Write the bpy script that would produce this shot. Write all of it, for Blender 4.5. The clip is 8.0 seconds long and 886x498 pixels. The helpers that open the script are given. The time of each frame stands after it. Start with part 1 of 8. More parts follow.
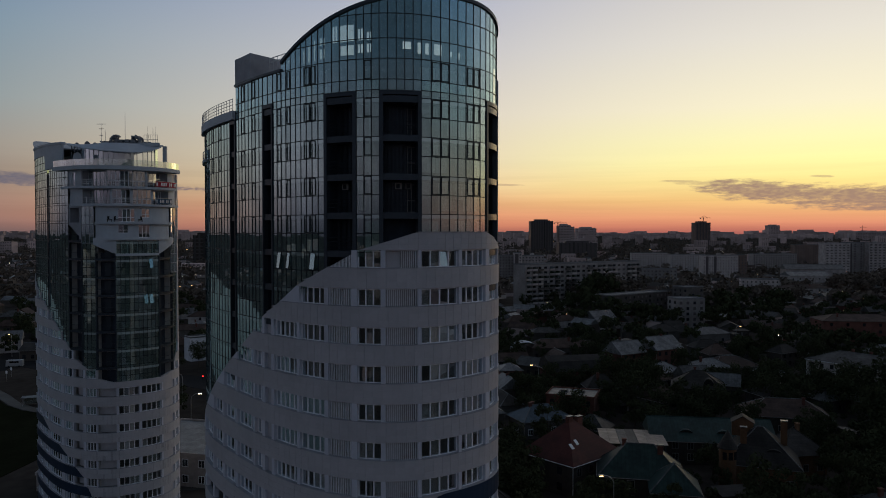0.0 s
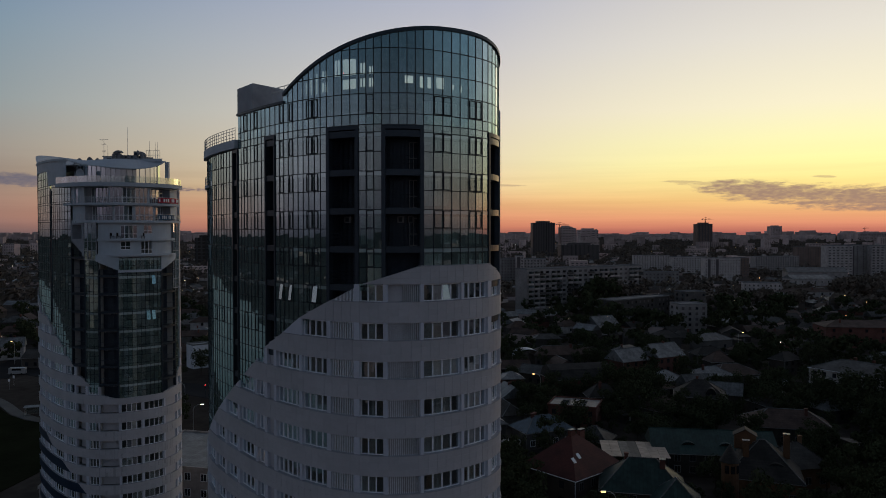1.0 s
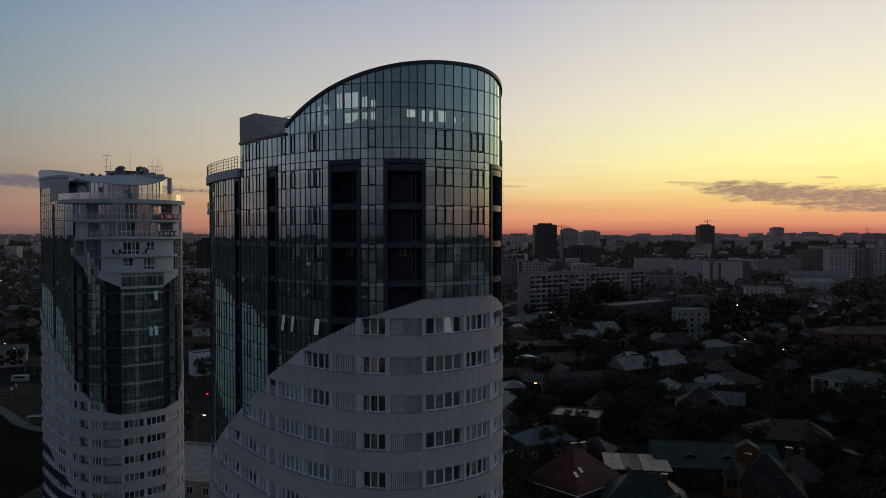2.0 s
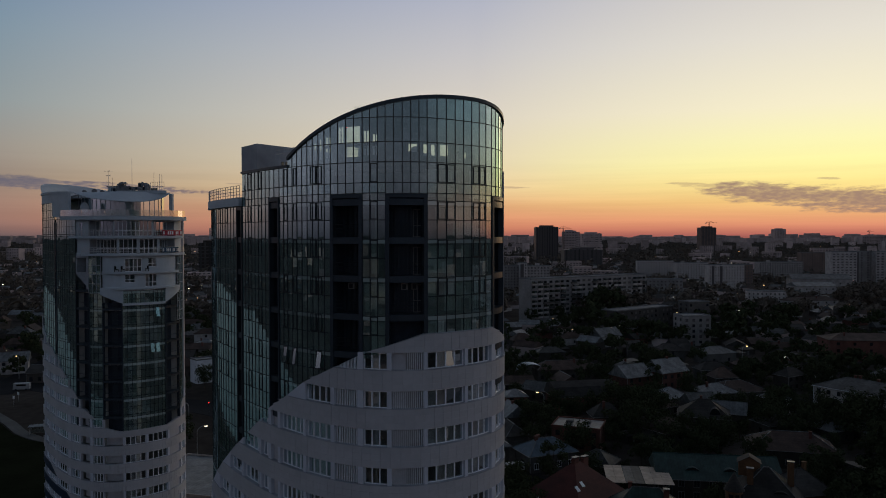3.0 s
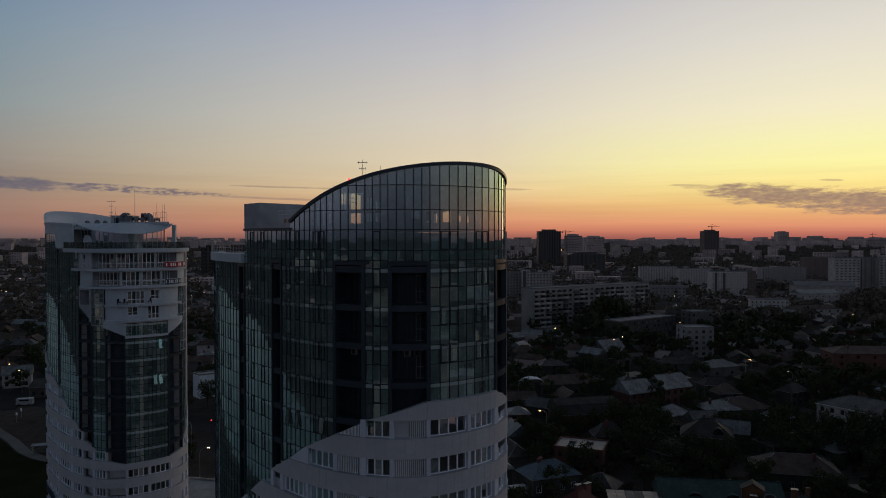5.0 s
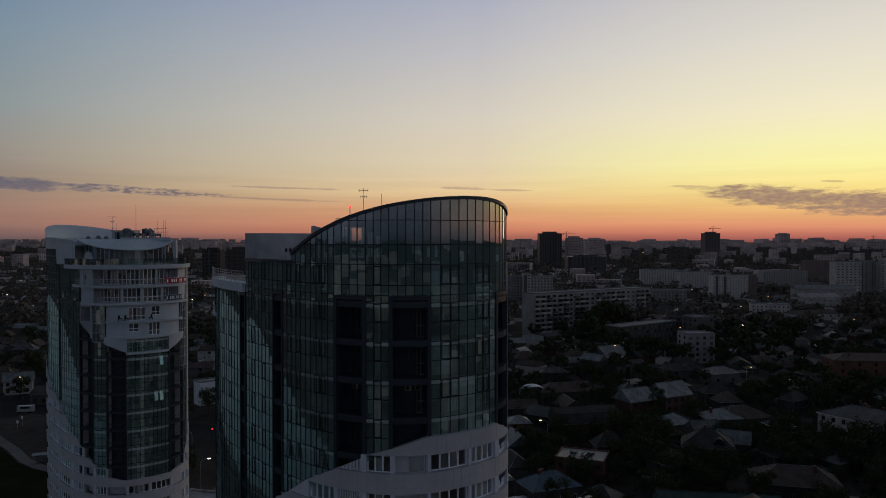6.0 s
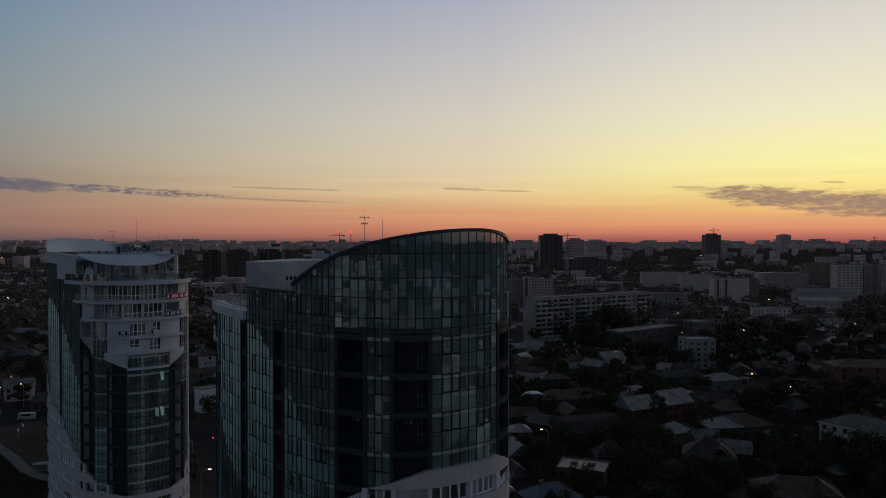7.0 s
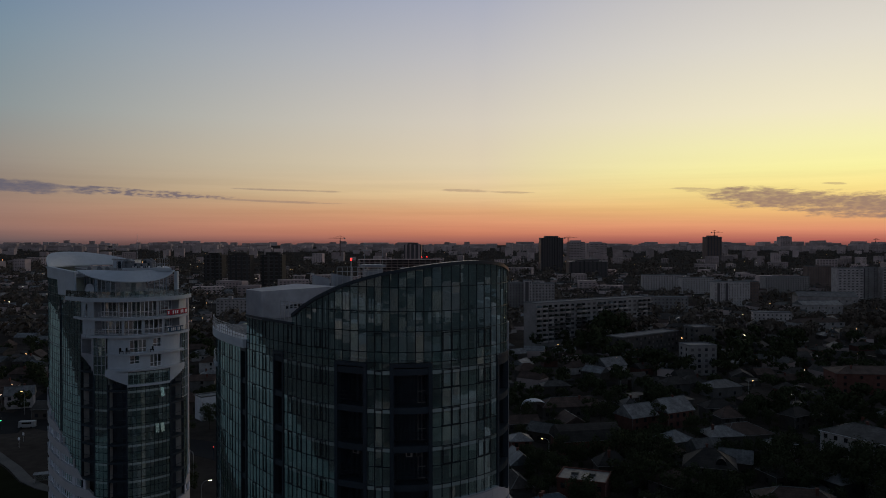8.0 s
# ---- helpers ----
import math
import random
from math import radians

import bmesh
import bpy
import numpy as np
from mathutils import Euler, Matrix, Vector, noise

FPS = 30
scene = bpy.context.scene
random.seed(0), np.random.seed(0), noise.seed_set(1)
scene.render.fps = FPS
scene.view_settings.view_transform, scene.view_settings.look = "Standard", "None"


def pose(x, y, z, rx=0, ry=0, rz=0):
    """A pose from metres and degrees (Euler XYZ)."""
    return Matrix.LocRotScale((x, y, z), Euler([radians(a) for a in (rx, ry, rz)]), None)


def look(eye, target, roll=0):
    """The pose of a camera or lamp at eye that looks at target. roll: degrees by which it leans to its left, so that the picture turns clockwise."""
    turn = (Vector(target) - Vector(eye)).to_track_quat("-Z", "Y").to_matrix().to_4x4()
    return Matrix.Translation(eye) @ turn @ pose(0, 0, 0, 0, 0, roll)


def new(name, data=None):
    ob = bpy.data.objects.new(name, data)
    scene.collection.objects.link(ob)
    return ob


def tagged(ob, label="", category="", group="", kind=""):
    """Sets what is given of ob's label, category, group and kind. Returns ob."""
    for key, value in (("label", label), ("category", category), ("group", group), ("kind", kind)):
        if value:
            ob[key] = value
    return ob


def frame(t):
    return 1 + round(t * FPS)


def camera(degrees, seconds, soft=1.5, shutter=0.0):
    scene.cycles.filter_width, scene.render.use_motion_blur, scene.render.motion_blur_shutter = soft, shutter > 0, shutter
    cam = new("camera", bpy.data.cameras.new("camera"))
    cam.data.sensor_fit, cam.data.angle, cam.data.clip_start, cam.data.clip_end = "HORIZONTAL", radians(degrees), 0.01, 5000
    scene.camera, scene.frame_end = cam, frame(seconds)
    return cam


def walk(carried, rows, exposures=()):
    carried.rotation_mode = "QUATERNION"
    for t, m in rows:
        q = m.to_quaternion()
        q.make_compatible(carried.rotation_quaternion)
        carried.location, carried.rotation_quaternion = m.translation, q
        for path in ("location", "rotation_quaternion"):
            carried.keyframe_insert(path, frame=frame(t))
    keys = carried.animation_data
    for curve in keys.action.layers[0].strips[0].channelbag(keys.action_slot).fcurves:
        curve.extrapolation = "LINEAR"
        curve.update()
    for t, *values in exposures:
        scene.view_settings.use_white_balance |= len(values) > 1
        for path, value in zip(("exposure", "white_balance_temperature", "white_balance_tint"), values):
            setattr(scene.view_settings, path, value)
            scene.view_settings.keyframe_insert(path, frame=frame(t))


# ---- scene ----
# ---- camera ----
cam = camera(61.8, 8.0, soft=0.95)
METRES, EYE, TILT, LEAN, TURN = 20.5, 51.0, -1.3, 0.0, 0.0
ROWS = [
    (0.0, 0.0, 0.0, 0.0, 0.0, 0.0, -0.0),
    (0.5, -0.0011, -0.0013, 0.063, 0.07, 0.03, 0.02),
    (1.0, -0.0019, -0.002, 0.1263, 0.14, 0.05, 0.04),
    (1.5, -0.002, -0.0031, 0.1881, 0.22, 0.09, 0.05),
    (3.0, -0.0029, -0.0065, 0.3772, 0.4, 0.21, 0.06),
    (3.5, -0.0036, -0.006, 0.4401, 0.45, 0.25, 0.06),
    (4.0, -0.0042, -0.005, 0.5019, 0.5, 0.27, 0.06),
    (4.5, -0.0042, -0.0026, 0.5632, 0.55, 0.31, 0.07),
    (6.0, -0.0038, -0.0036, 0.7557, 0.66, 0.42, -0.0),
    (6.5, -0.0045, -0.0014, 0.8179, 0.69, 0.45, -0.01),
    (7.0, -0.0053, 0.0015, 0.8785, 0.72, 0.48, -0.02),
    (7.5, -0.0049, 0.002, 0.9388, 0.75, 0.52, -0.02),
    (8.0, -0.0028, -0.0002, 0.9996, 0.77, 0.59, 0.01),
]
walk(cam, [(t, pose(0, 0, EYE, TILT, LEAN, TURN) @ pose(METRES * x, METRES * y, METRES * z, 90 + pitch, roll, yaw)) for t, x, y, z, yaw, pitch, roll in ROWS], exposures=[(0.0, 0.12), (4.0, 0.04), (8.0, -0.03)])

# ---- sky and sun: dusk, the sun low to the right of the way ahead ----
SUN_AZIMUTH = 33.0     # degrees to the right of +y
SUN_HEIGHT = 2.5


def lin(r, g, b):
    return tuple(((c / 255 + 0.055) / 1.055) ** 2.4 if c > 10 else c / 255 / 12.92 for c in (r, g, b))


class Nodes:
    """Small help to chain shader nodes."""

    def __init__(self, tree):
        self.tree = tree
        tree.nodes.clear()

    def add(self, kind, **sets):
        n = self.tree.nodes.new(kind)
        for k, v in sets.items():
            setattr(n, k, v)
        return n

    def put(self, socket, value):
        if isinstance(value, bpy.types.NodeSocket):
            self.tree.links.new(value, socket)
        else:
            socket.default_value = value

    def math(self, op, a, b=0.0, c=0.0, clamp=False):
        n = self.add("ShaderNodeMath", operation=op, use_clamp=clamp)
        for s, v in zip(n.inputs, (a, b, c)):
            self.put(s, v)
        return n.outputs[0]

    def span(self, v, a, b, c=0.0, d=1.0, smooth=True):
        n = self.add("ShaderNodeMapRange", interpolation_type="SMOOTHSTEP" if smooth else "LINEAR")
        for s, x in zip(n.inputs, (v, a, b, c, d)):
            self.put(s, x)
        return n.outputs[0]

    def ramp(self, fac, stops):
        n = self.add("ShaderNodeValToRGB")
        e = n.color_ramp.elements
        while len(e) < len(stops):
            e.new(0.5)
        for el, (p, col) in zip(e, stops):
            el.position, el.color = p, (*col, 1)
        self.put(n.inputs[0], fac)
        return n.outputs[0]

    def mix(self, fac, a, b, mode="MIX"):
        n = self.add("ShaderNodeMix", data_type="RGBA", blend_type=mode)
        self.put(n.inputs[0], fac)
        for s, v in ((n.inputs[6], a), (n.inputs[7], b)):
            self.put(s, (*v, 1) if isinstance(v, tuple) and len(v) == 3 else v)
        return n.outputs[2]

    def noise(self, vec, scale, detail=4.0, rough=0.55):
        n = self.add("ShaderNodeTexNoise")
        if vec is not None:
            self.put(n.inputs["Vector"], vec)
        n.inputs["Scale"].default_value, n.inputs["Detail"].default_value, n.inputs["Roughness"].default_value = scale, detail, rough
        return n.outputs[0]


def elevation_stops(rows, gain=1.0):
    return [(math.sin(radians(e)), tuple(gain * c for c in lin(*rgb))) for e, rgb in rows]


def build_sky():
    world = bpy.data.worlds.new("dusk_sky")
    scene.world = world
    world.use_nodes = True
    k = Nodes(world.node_tree)
    xyz = k.add("ShaderNodeSeparateXYZ")
    k.put(xyz.inputs[0], k.add("ShaderNodeTexCoord").outputs["Generated"])
    x, y, z = xyz.outputs
    flat = k.math("SQRT", k.math("MAXIMUM", k.math("ADD", k.math("MULTIPLY", x, x), k.math("MULTIPLY", y, y)), 1e-6))
    toward = k.math("DIVIDE", k.math("ADD", k.math("MULTIPLY", x, math.sin(radians(SUN_AZIMUTH))), k.math("MULTIPLY", y, math.cos(radians(SUN_AZIMUTH)))), flat)
    up = k.math("MAXIMUM", z, 0.0)
    glow = k.ramp(up, elevation_stops([(0, (172, 98, 88)), (0.5, (207, 129, 103)), (1.2, (229, 160, 114)), (2.4, (239, 196, 122)), (3.6, (248, 224, 141)), (5, (247, 239, 161)), (6.6, (245, 239, 177)), (9, (240, 231, 197)), (13.7, (222, 216, 203)), (18, (203, 198, 194)), (30, (148, 150, 160)), (90, (66, 68, 76))]))
    ahead = k.ramp(up, elevation_stops([(0, (162, 100, 88)), (0.5, (198, 124, 97)), (1.2, (211, 143, 108)), (2.2, (216, 162, 118)), (3.5, (226, 196, 149)), (5.5, (221, 205, 173)), (9, (211, 202, 187)), (13.7, (190, 188, 190)), (18, (168, 172, 188)), (30, (118, 128, 146)), (90, (66, 68, 76))]))
    side = k.ramp(up, elevation_stops([(0, (104, 86, 86)), (0.5, (130, 100, 94)), (1.2, (154, 117, 104)), (2.3, (152, 122, 108)), (3.8, (146, 129, 116)), (6, (150, 143, 134)), (9, (139, 148, 150)), (13.7, (123, 142, 156)), (18, (105, 130, 158)), (30, (82, 102, 128)), (90, (66, 68, 76))]))
    behind = k.ramp(up, elevation_stops([(0, (72, 68, 80)), (2, (110, 102, 114)), (5, (142, 134, 144)), (9, (128, 130, 142)), (14, (88, 108, 126)), (22, (72, 94, 114)), (45, (66, 74, 87)), (90, (64, 67, 76))]))
    col = k.mix(k.span(toward, 0.86, 1.0, smooth=False), ahead, glow)
    col = k.mix(k.span(toward, 0.43, 0.85, smooth=False), side, col)
    col = k.mix(k.span(toward, -0.65, 0.43), behind, col)
    # faint long streaks in the low sky
    streak = k.add("ShaderNodeCombineXYZ")
    k.put(streak.inputs[0], k.math("MULTIPLY", k.math("ARCTAN2", x, y), 2.2))
    k.put(streak.inputs[1], k.math("MULTIPLY", z, 60.0))
    veil = k.span(k.noise(streak.outputs[0], 1.0, 5.0, 0.6), 0.3, 0.7, -0.06, 0.06)
    veil = k.math("ADD", 1.0, k.math("MULTIPLY", veil, k.span(z, 0.12, 0.05)))
    lift = k.add("ShaderNodeVectorMath", operation="SCALE")
    k.put(lift.inputs[0], col)
    k.put(lift.inputs["Scale"], veil)
    col = lift.outputs[0]
    # thin evening clouds, stretched along the horizon
    azim = k.math("ARCTAN2", x, y)
    vec = k.add("ShaderNodeCombineXYZ")
    k.put(vec.inputs[0], k.math("MULTIPLY", azim, 20.0))
    k.put(vec.inputs[1], k.math("MULTIPLY", z, 100.0))
    wisps = k.noise(vec.outputs[0], 1.6, 8.0, 0.66)

    def bank(az, el, half_az, half_el, slope=0.0):
        da = k.math("SUBTRACT", azim, radians(az))
        u = k.math("DIVIDE", da, radians(half_az))
        mid = k.math("ADD", k.math("MULTIPLY", da, slope), math.sin(radians(el)))
        v = k.math("DIVIDE", k.math("SUBTRACT", z, mid), radians(half_el))
        r = k.math("ADD", k.math("MULTIPLY", u, u), k.math("MULTIPLY", v, v))
        return k.span(k.math("ADD", k.math("SUBTRACT", 1.0, r), k.math("MULTIPLY", k.math("SUBTRACT", wisps, 0.5), 2.8)), 0.0, 0.8)
    flecks = k.add("ShaderNodeCombineXYZ")
    k.put(flecks.inputs[0], k.math("MULTIPLY", azim, 110.0))
    k.put(flecks.inputs[1], k.math("MULTIPLY", z, 330.0))
    flecks = k.span(k.noise(flecks.outputs[0], 1.0, 3.0, 0.5), 0.36, 0.6)
    cover = None
    for b in ((30.0, 2.3, 9.0, 0.98, -0.06), (23.5, 2.9, 5.5, 0.85, -0.09), (20.0, 3.5, 3.2, 0.2, -0.05), (17.6, 3.75, 1.8, 0.1, -0.02), (-33.0, 3.75, 9.0, 0.5, -0.05), (-23.5, 3.4, 8.0, 0.3, -0.045), (-13.5, 2.9, 6.0, 0.1, -0.03), (-12.5, 3.75, 5.0, 0.09, -0.02), (1.0, 3.8, 2.4, 0.14, -0.03), (4.5, 3.65, 2.2, 0.1, -0.03), (27.0, 3.85, 0.9, 0.1, -0.06)):
        least = 0.15 if b[0] == -23.5 else 0.85
        m = k.math("MULTIPLY", bank(*b), k.math("MULTIPLY", k.math("ADD", least, k.math("MULTIPLY", flecks, 1 - least)), 0.5 if b[3] < 0.25 else 1.0))
        cover = m if cover is None else k.math("MAXIMUM", cover, m)
    tone = k.mix(k.span(toward, 0.4, 0.95), lin(96, 94, 108), lin(146, 118, 108))
    col = k.mix(k.math("MULTIPLY", cover, 0.9), col, tone)
    col = k.mix(k.span(z, -0.012, 0.0, smooth=False), lin(46, 42, 46), col)
    bg = k.add("ShaderNodeBackground")
    k.put(bg.inputs[0], col)
    bg.inputs[1].default_value = 1.04
    k.put(k.add("ShaderNodeOutputWorld").inputs[0], bg.outputs[0])


build_sky()
sun = new("sun", bpy.data.lights.new("sun", "SUN"))
sun.data.energy, sun.data.angle, sun.data.color = 0.1, radians(20), (1.0, 0.62, 0.36)
a, e = radians(SUN_AZIMUTH), radians(SUN_HEIGHT)
sun.matrix_world = look((300 * math.sin(a), 300 * math.cos(a), 60 + 300 * math.tan(e)), (0, 0, 60))


# ---- materials ----
def material(name, base, rough=0.7, metal=0.0, vary=0.15, grain=0.0, patch=0.0, bump=0.0, spec=0.25, per="object", second=None, mott=0.18, seam=0.0, course=0.0):
    """Principled paint, stone, metal or leaf: vary by piece, grain (per metre) and patch (per metre) by noise."""
    m = bpy.data.materials.new(name)
    m.use_nodes = True
    k = Nodes(m.node_tree)
    p = k.add("ShaderNodeBsdfPrincipled")
    pos = k.add("ShaderNodeTexCoord").outputs["Object"]
    col = (*base, 1)
    if per == "object":
        rnd = k.add("ShaderNodeObjectInfo").outputs["Random"]
    else:
        rnd = k.add("ShaderNodeNewGeometry").outputs["Random Per Island"]
    if second:
        col = k.mix(rnd, base, second)
        rnd = k.math("FRACT", k.math("MULTIPLY", rnd, 7.31))
    gain = k.span(rnd, 0.0, 1.0, 1 - vary, 1 + vary, smooth=False)
    if grain:
        gain = k.math("MULTIPLY", gain, k.span(k.noise(pos, grain, 5), 0.25, 0.75, 1 - 0.6 * mott, 1 + 0.6 * mott))
    if patch:
        gain = k.math("MULTIPLY", gain, k.span(k.noise(pos, patch, 3), 0.3, 0.7, 1 - mott, 1 + mott))
    if seam or course:
        # standing seams run down each slope; courses run level
        tc = k.add("ShaderNodeTexCoord")
        nv, pv = k.add("ShaderNodeSeparateXYZ"), k.add("ShaderNodeSeparateXYZ")
        k.put(nv.inputs[0], tc.outputs["Normal"])
        k.put(pv.inputs[0], tc.outputs["Object"])
        if seam:
            side = k.math("GREATER_THAN", k.math("ABSOLUTE", nv.outputs[0]), k.math("ABSOLUTE", nv.outputs[1]))
            run = k.math("ADD", k.math("MULTIPLY", pv.outputs[1], side), k.math("MULTIPLY", pv.outputs[0], k.math("SUBTRACT", 1.0, side)))
        else:
            run = pv.outputs[2]
        cell = k.math("DIVIDE", run, seam or course)
        edge = k.math("ABSOLUTE", k.math("SUBTRACT", k.math("FRACT", cell), 0.5))
        gain = k.math("MULTIPLY", gain, k.span(edge, 0.38, 0.48, 1.02, 0.8))
        sheet_tone = k.add("ShaderNodeTexWhiteNoise", noise_dimensions="1D")
        k.put(sheet_tone.inputs["W"], k.math("FLOOR", cell))
        gain = k.math("MULTIPLY", gain, k.span(sheet_tone.outputs[0], 0.0, 1.0, 0.92, 1.07, smooth=False))
    n = k.add("ShaderNodeVectorMath", operation="SCALE")
    k.put(n.inputs[0], col if isinstance(col, bpy.types.NodeSocket) else base)
    k.put(n.inputs["Scale"], gain)
    k.put(p.inputs["Base Color"], n.outputs[0])
    p.inputs["Roughness"].default_value, p.inputs["Metallic"].default_value = rough, metal
    p.inputs["Specular IOR Level"].default_value = spec
    if bump:
        b = k.add("ShaderNodeBump")
        b.inputs["Strength"].default_value, b.inputs["Distance"].default_value = bump, 0.05
        k.put(b.inputs["Height"], k.noise(pos, grain or 4.0, 6))
        k.put(p.inputs["Normal"], b.outputs[0])
    k.put(k.add("ShaderNodeOutputMaterial").inputs[0], p.outputs[0])
    return m


def glass(name, tint, see, low, per="island", rough=0.012, dust_reflection=(0.07, 0.18), back=None):
    """Coated facade glass: a mirror coat over a tinted clear pane."""
    m = bpy.data.materials.new(name)
    m.use_nodes = True
    k = Nodes(m.node_tree)
    if per == "island":
        rnd = k.add("ShaderNodeNewGeometry").outputs["Random Per Island"]
    else:
        rnd = k.add("ShaderNodeObjectInfo").outputs["Random"]
    gl = k.add("ShaderNodeBsdfGlossy")
    gl.inputs["Roughness"].default_value = rough
    n = k.add("ShaderNodeVectorMath", operation="SCALE")
    n.inputs[0].default_value = tint
    k.put(n.inputs["Scale"], k.span(rnd, 0.0, 1.0, 0.84, 1.12, smooth=False))
    k.put(gl.inputs["Color"], n.outputs[0])
    b = k.add("ShaderNodeBump")
    b.inputs["Strength"].default_value, b.inputs["Distance"].default_value = 0.05, 0.02
    k.put(b.inputs["Height"], k.noise(k.add("ShaderNodeTexCoord").outputs["Object"], 0.9, 2))
    k.put(gl.inputs["Normal"], b.outputs[0])
    tr = k.add("ShaderNodeBsdfDiffuse" if back else "ShaderNodeBsdfTransparent")
    tr.inputs["Color"].default_value = (*(back or see), 1)
    lw = k.add("ShaderNodeLayerWeight")
    lw.inputs["Blend"].default_value = 0.68
    fac = k.span(lw.outputs["Facing"], 0.0, 1.0, low, 1.0, smooth=False)
    mx = k.add("ShaderNodeMixShader")
    k.put(mx.inputs[0], fac)
    k.put(mx.inputs[1], tr.outputs[0])
    k.put(mx.inputs[2], gl.outputs[0])
    # green diffuse film: some dust, plus reflections of town and water painted in
    film = k.add("ShaderNodeBsdfDiffuse")
    film.inputs["Color"].default_value = (0.37, 0.51, 0.48, 1)
    veil = k.add("ShaderNodeMixShader")
    k.put(veil.inputs[0], k.span(k.noise(k.add("ShaderNodeTexCoord").outputs["Object"], 0.6, 5), 0.3, 0.7, *dust_reflection))
    k.put(veil.inputs[1], mx.outputs[0])
    k.put(veil.inputs[2], film.outputs[0])
    k.put(k.add("ShaderNodeOutputMaterial").inputs[0], veil.outputs[0])
    return m


def shine(name, colour, strength):
    m = bpy.data.materials.new(name)
    m.use_nodes = True
    k = Nodes(m.node_tree)
    e = k.add("ShaderNodeEmission")
    e.inputs[0].default_value, e.inputs[1].default_value = (*colour, 1), strength
    k.put(k.add("ShaderNodeOutputMaterial").inputs[0], e.outputs[0])
    return m


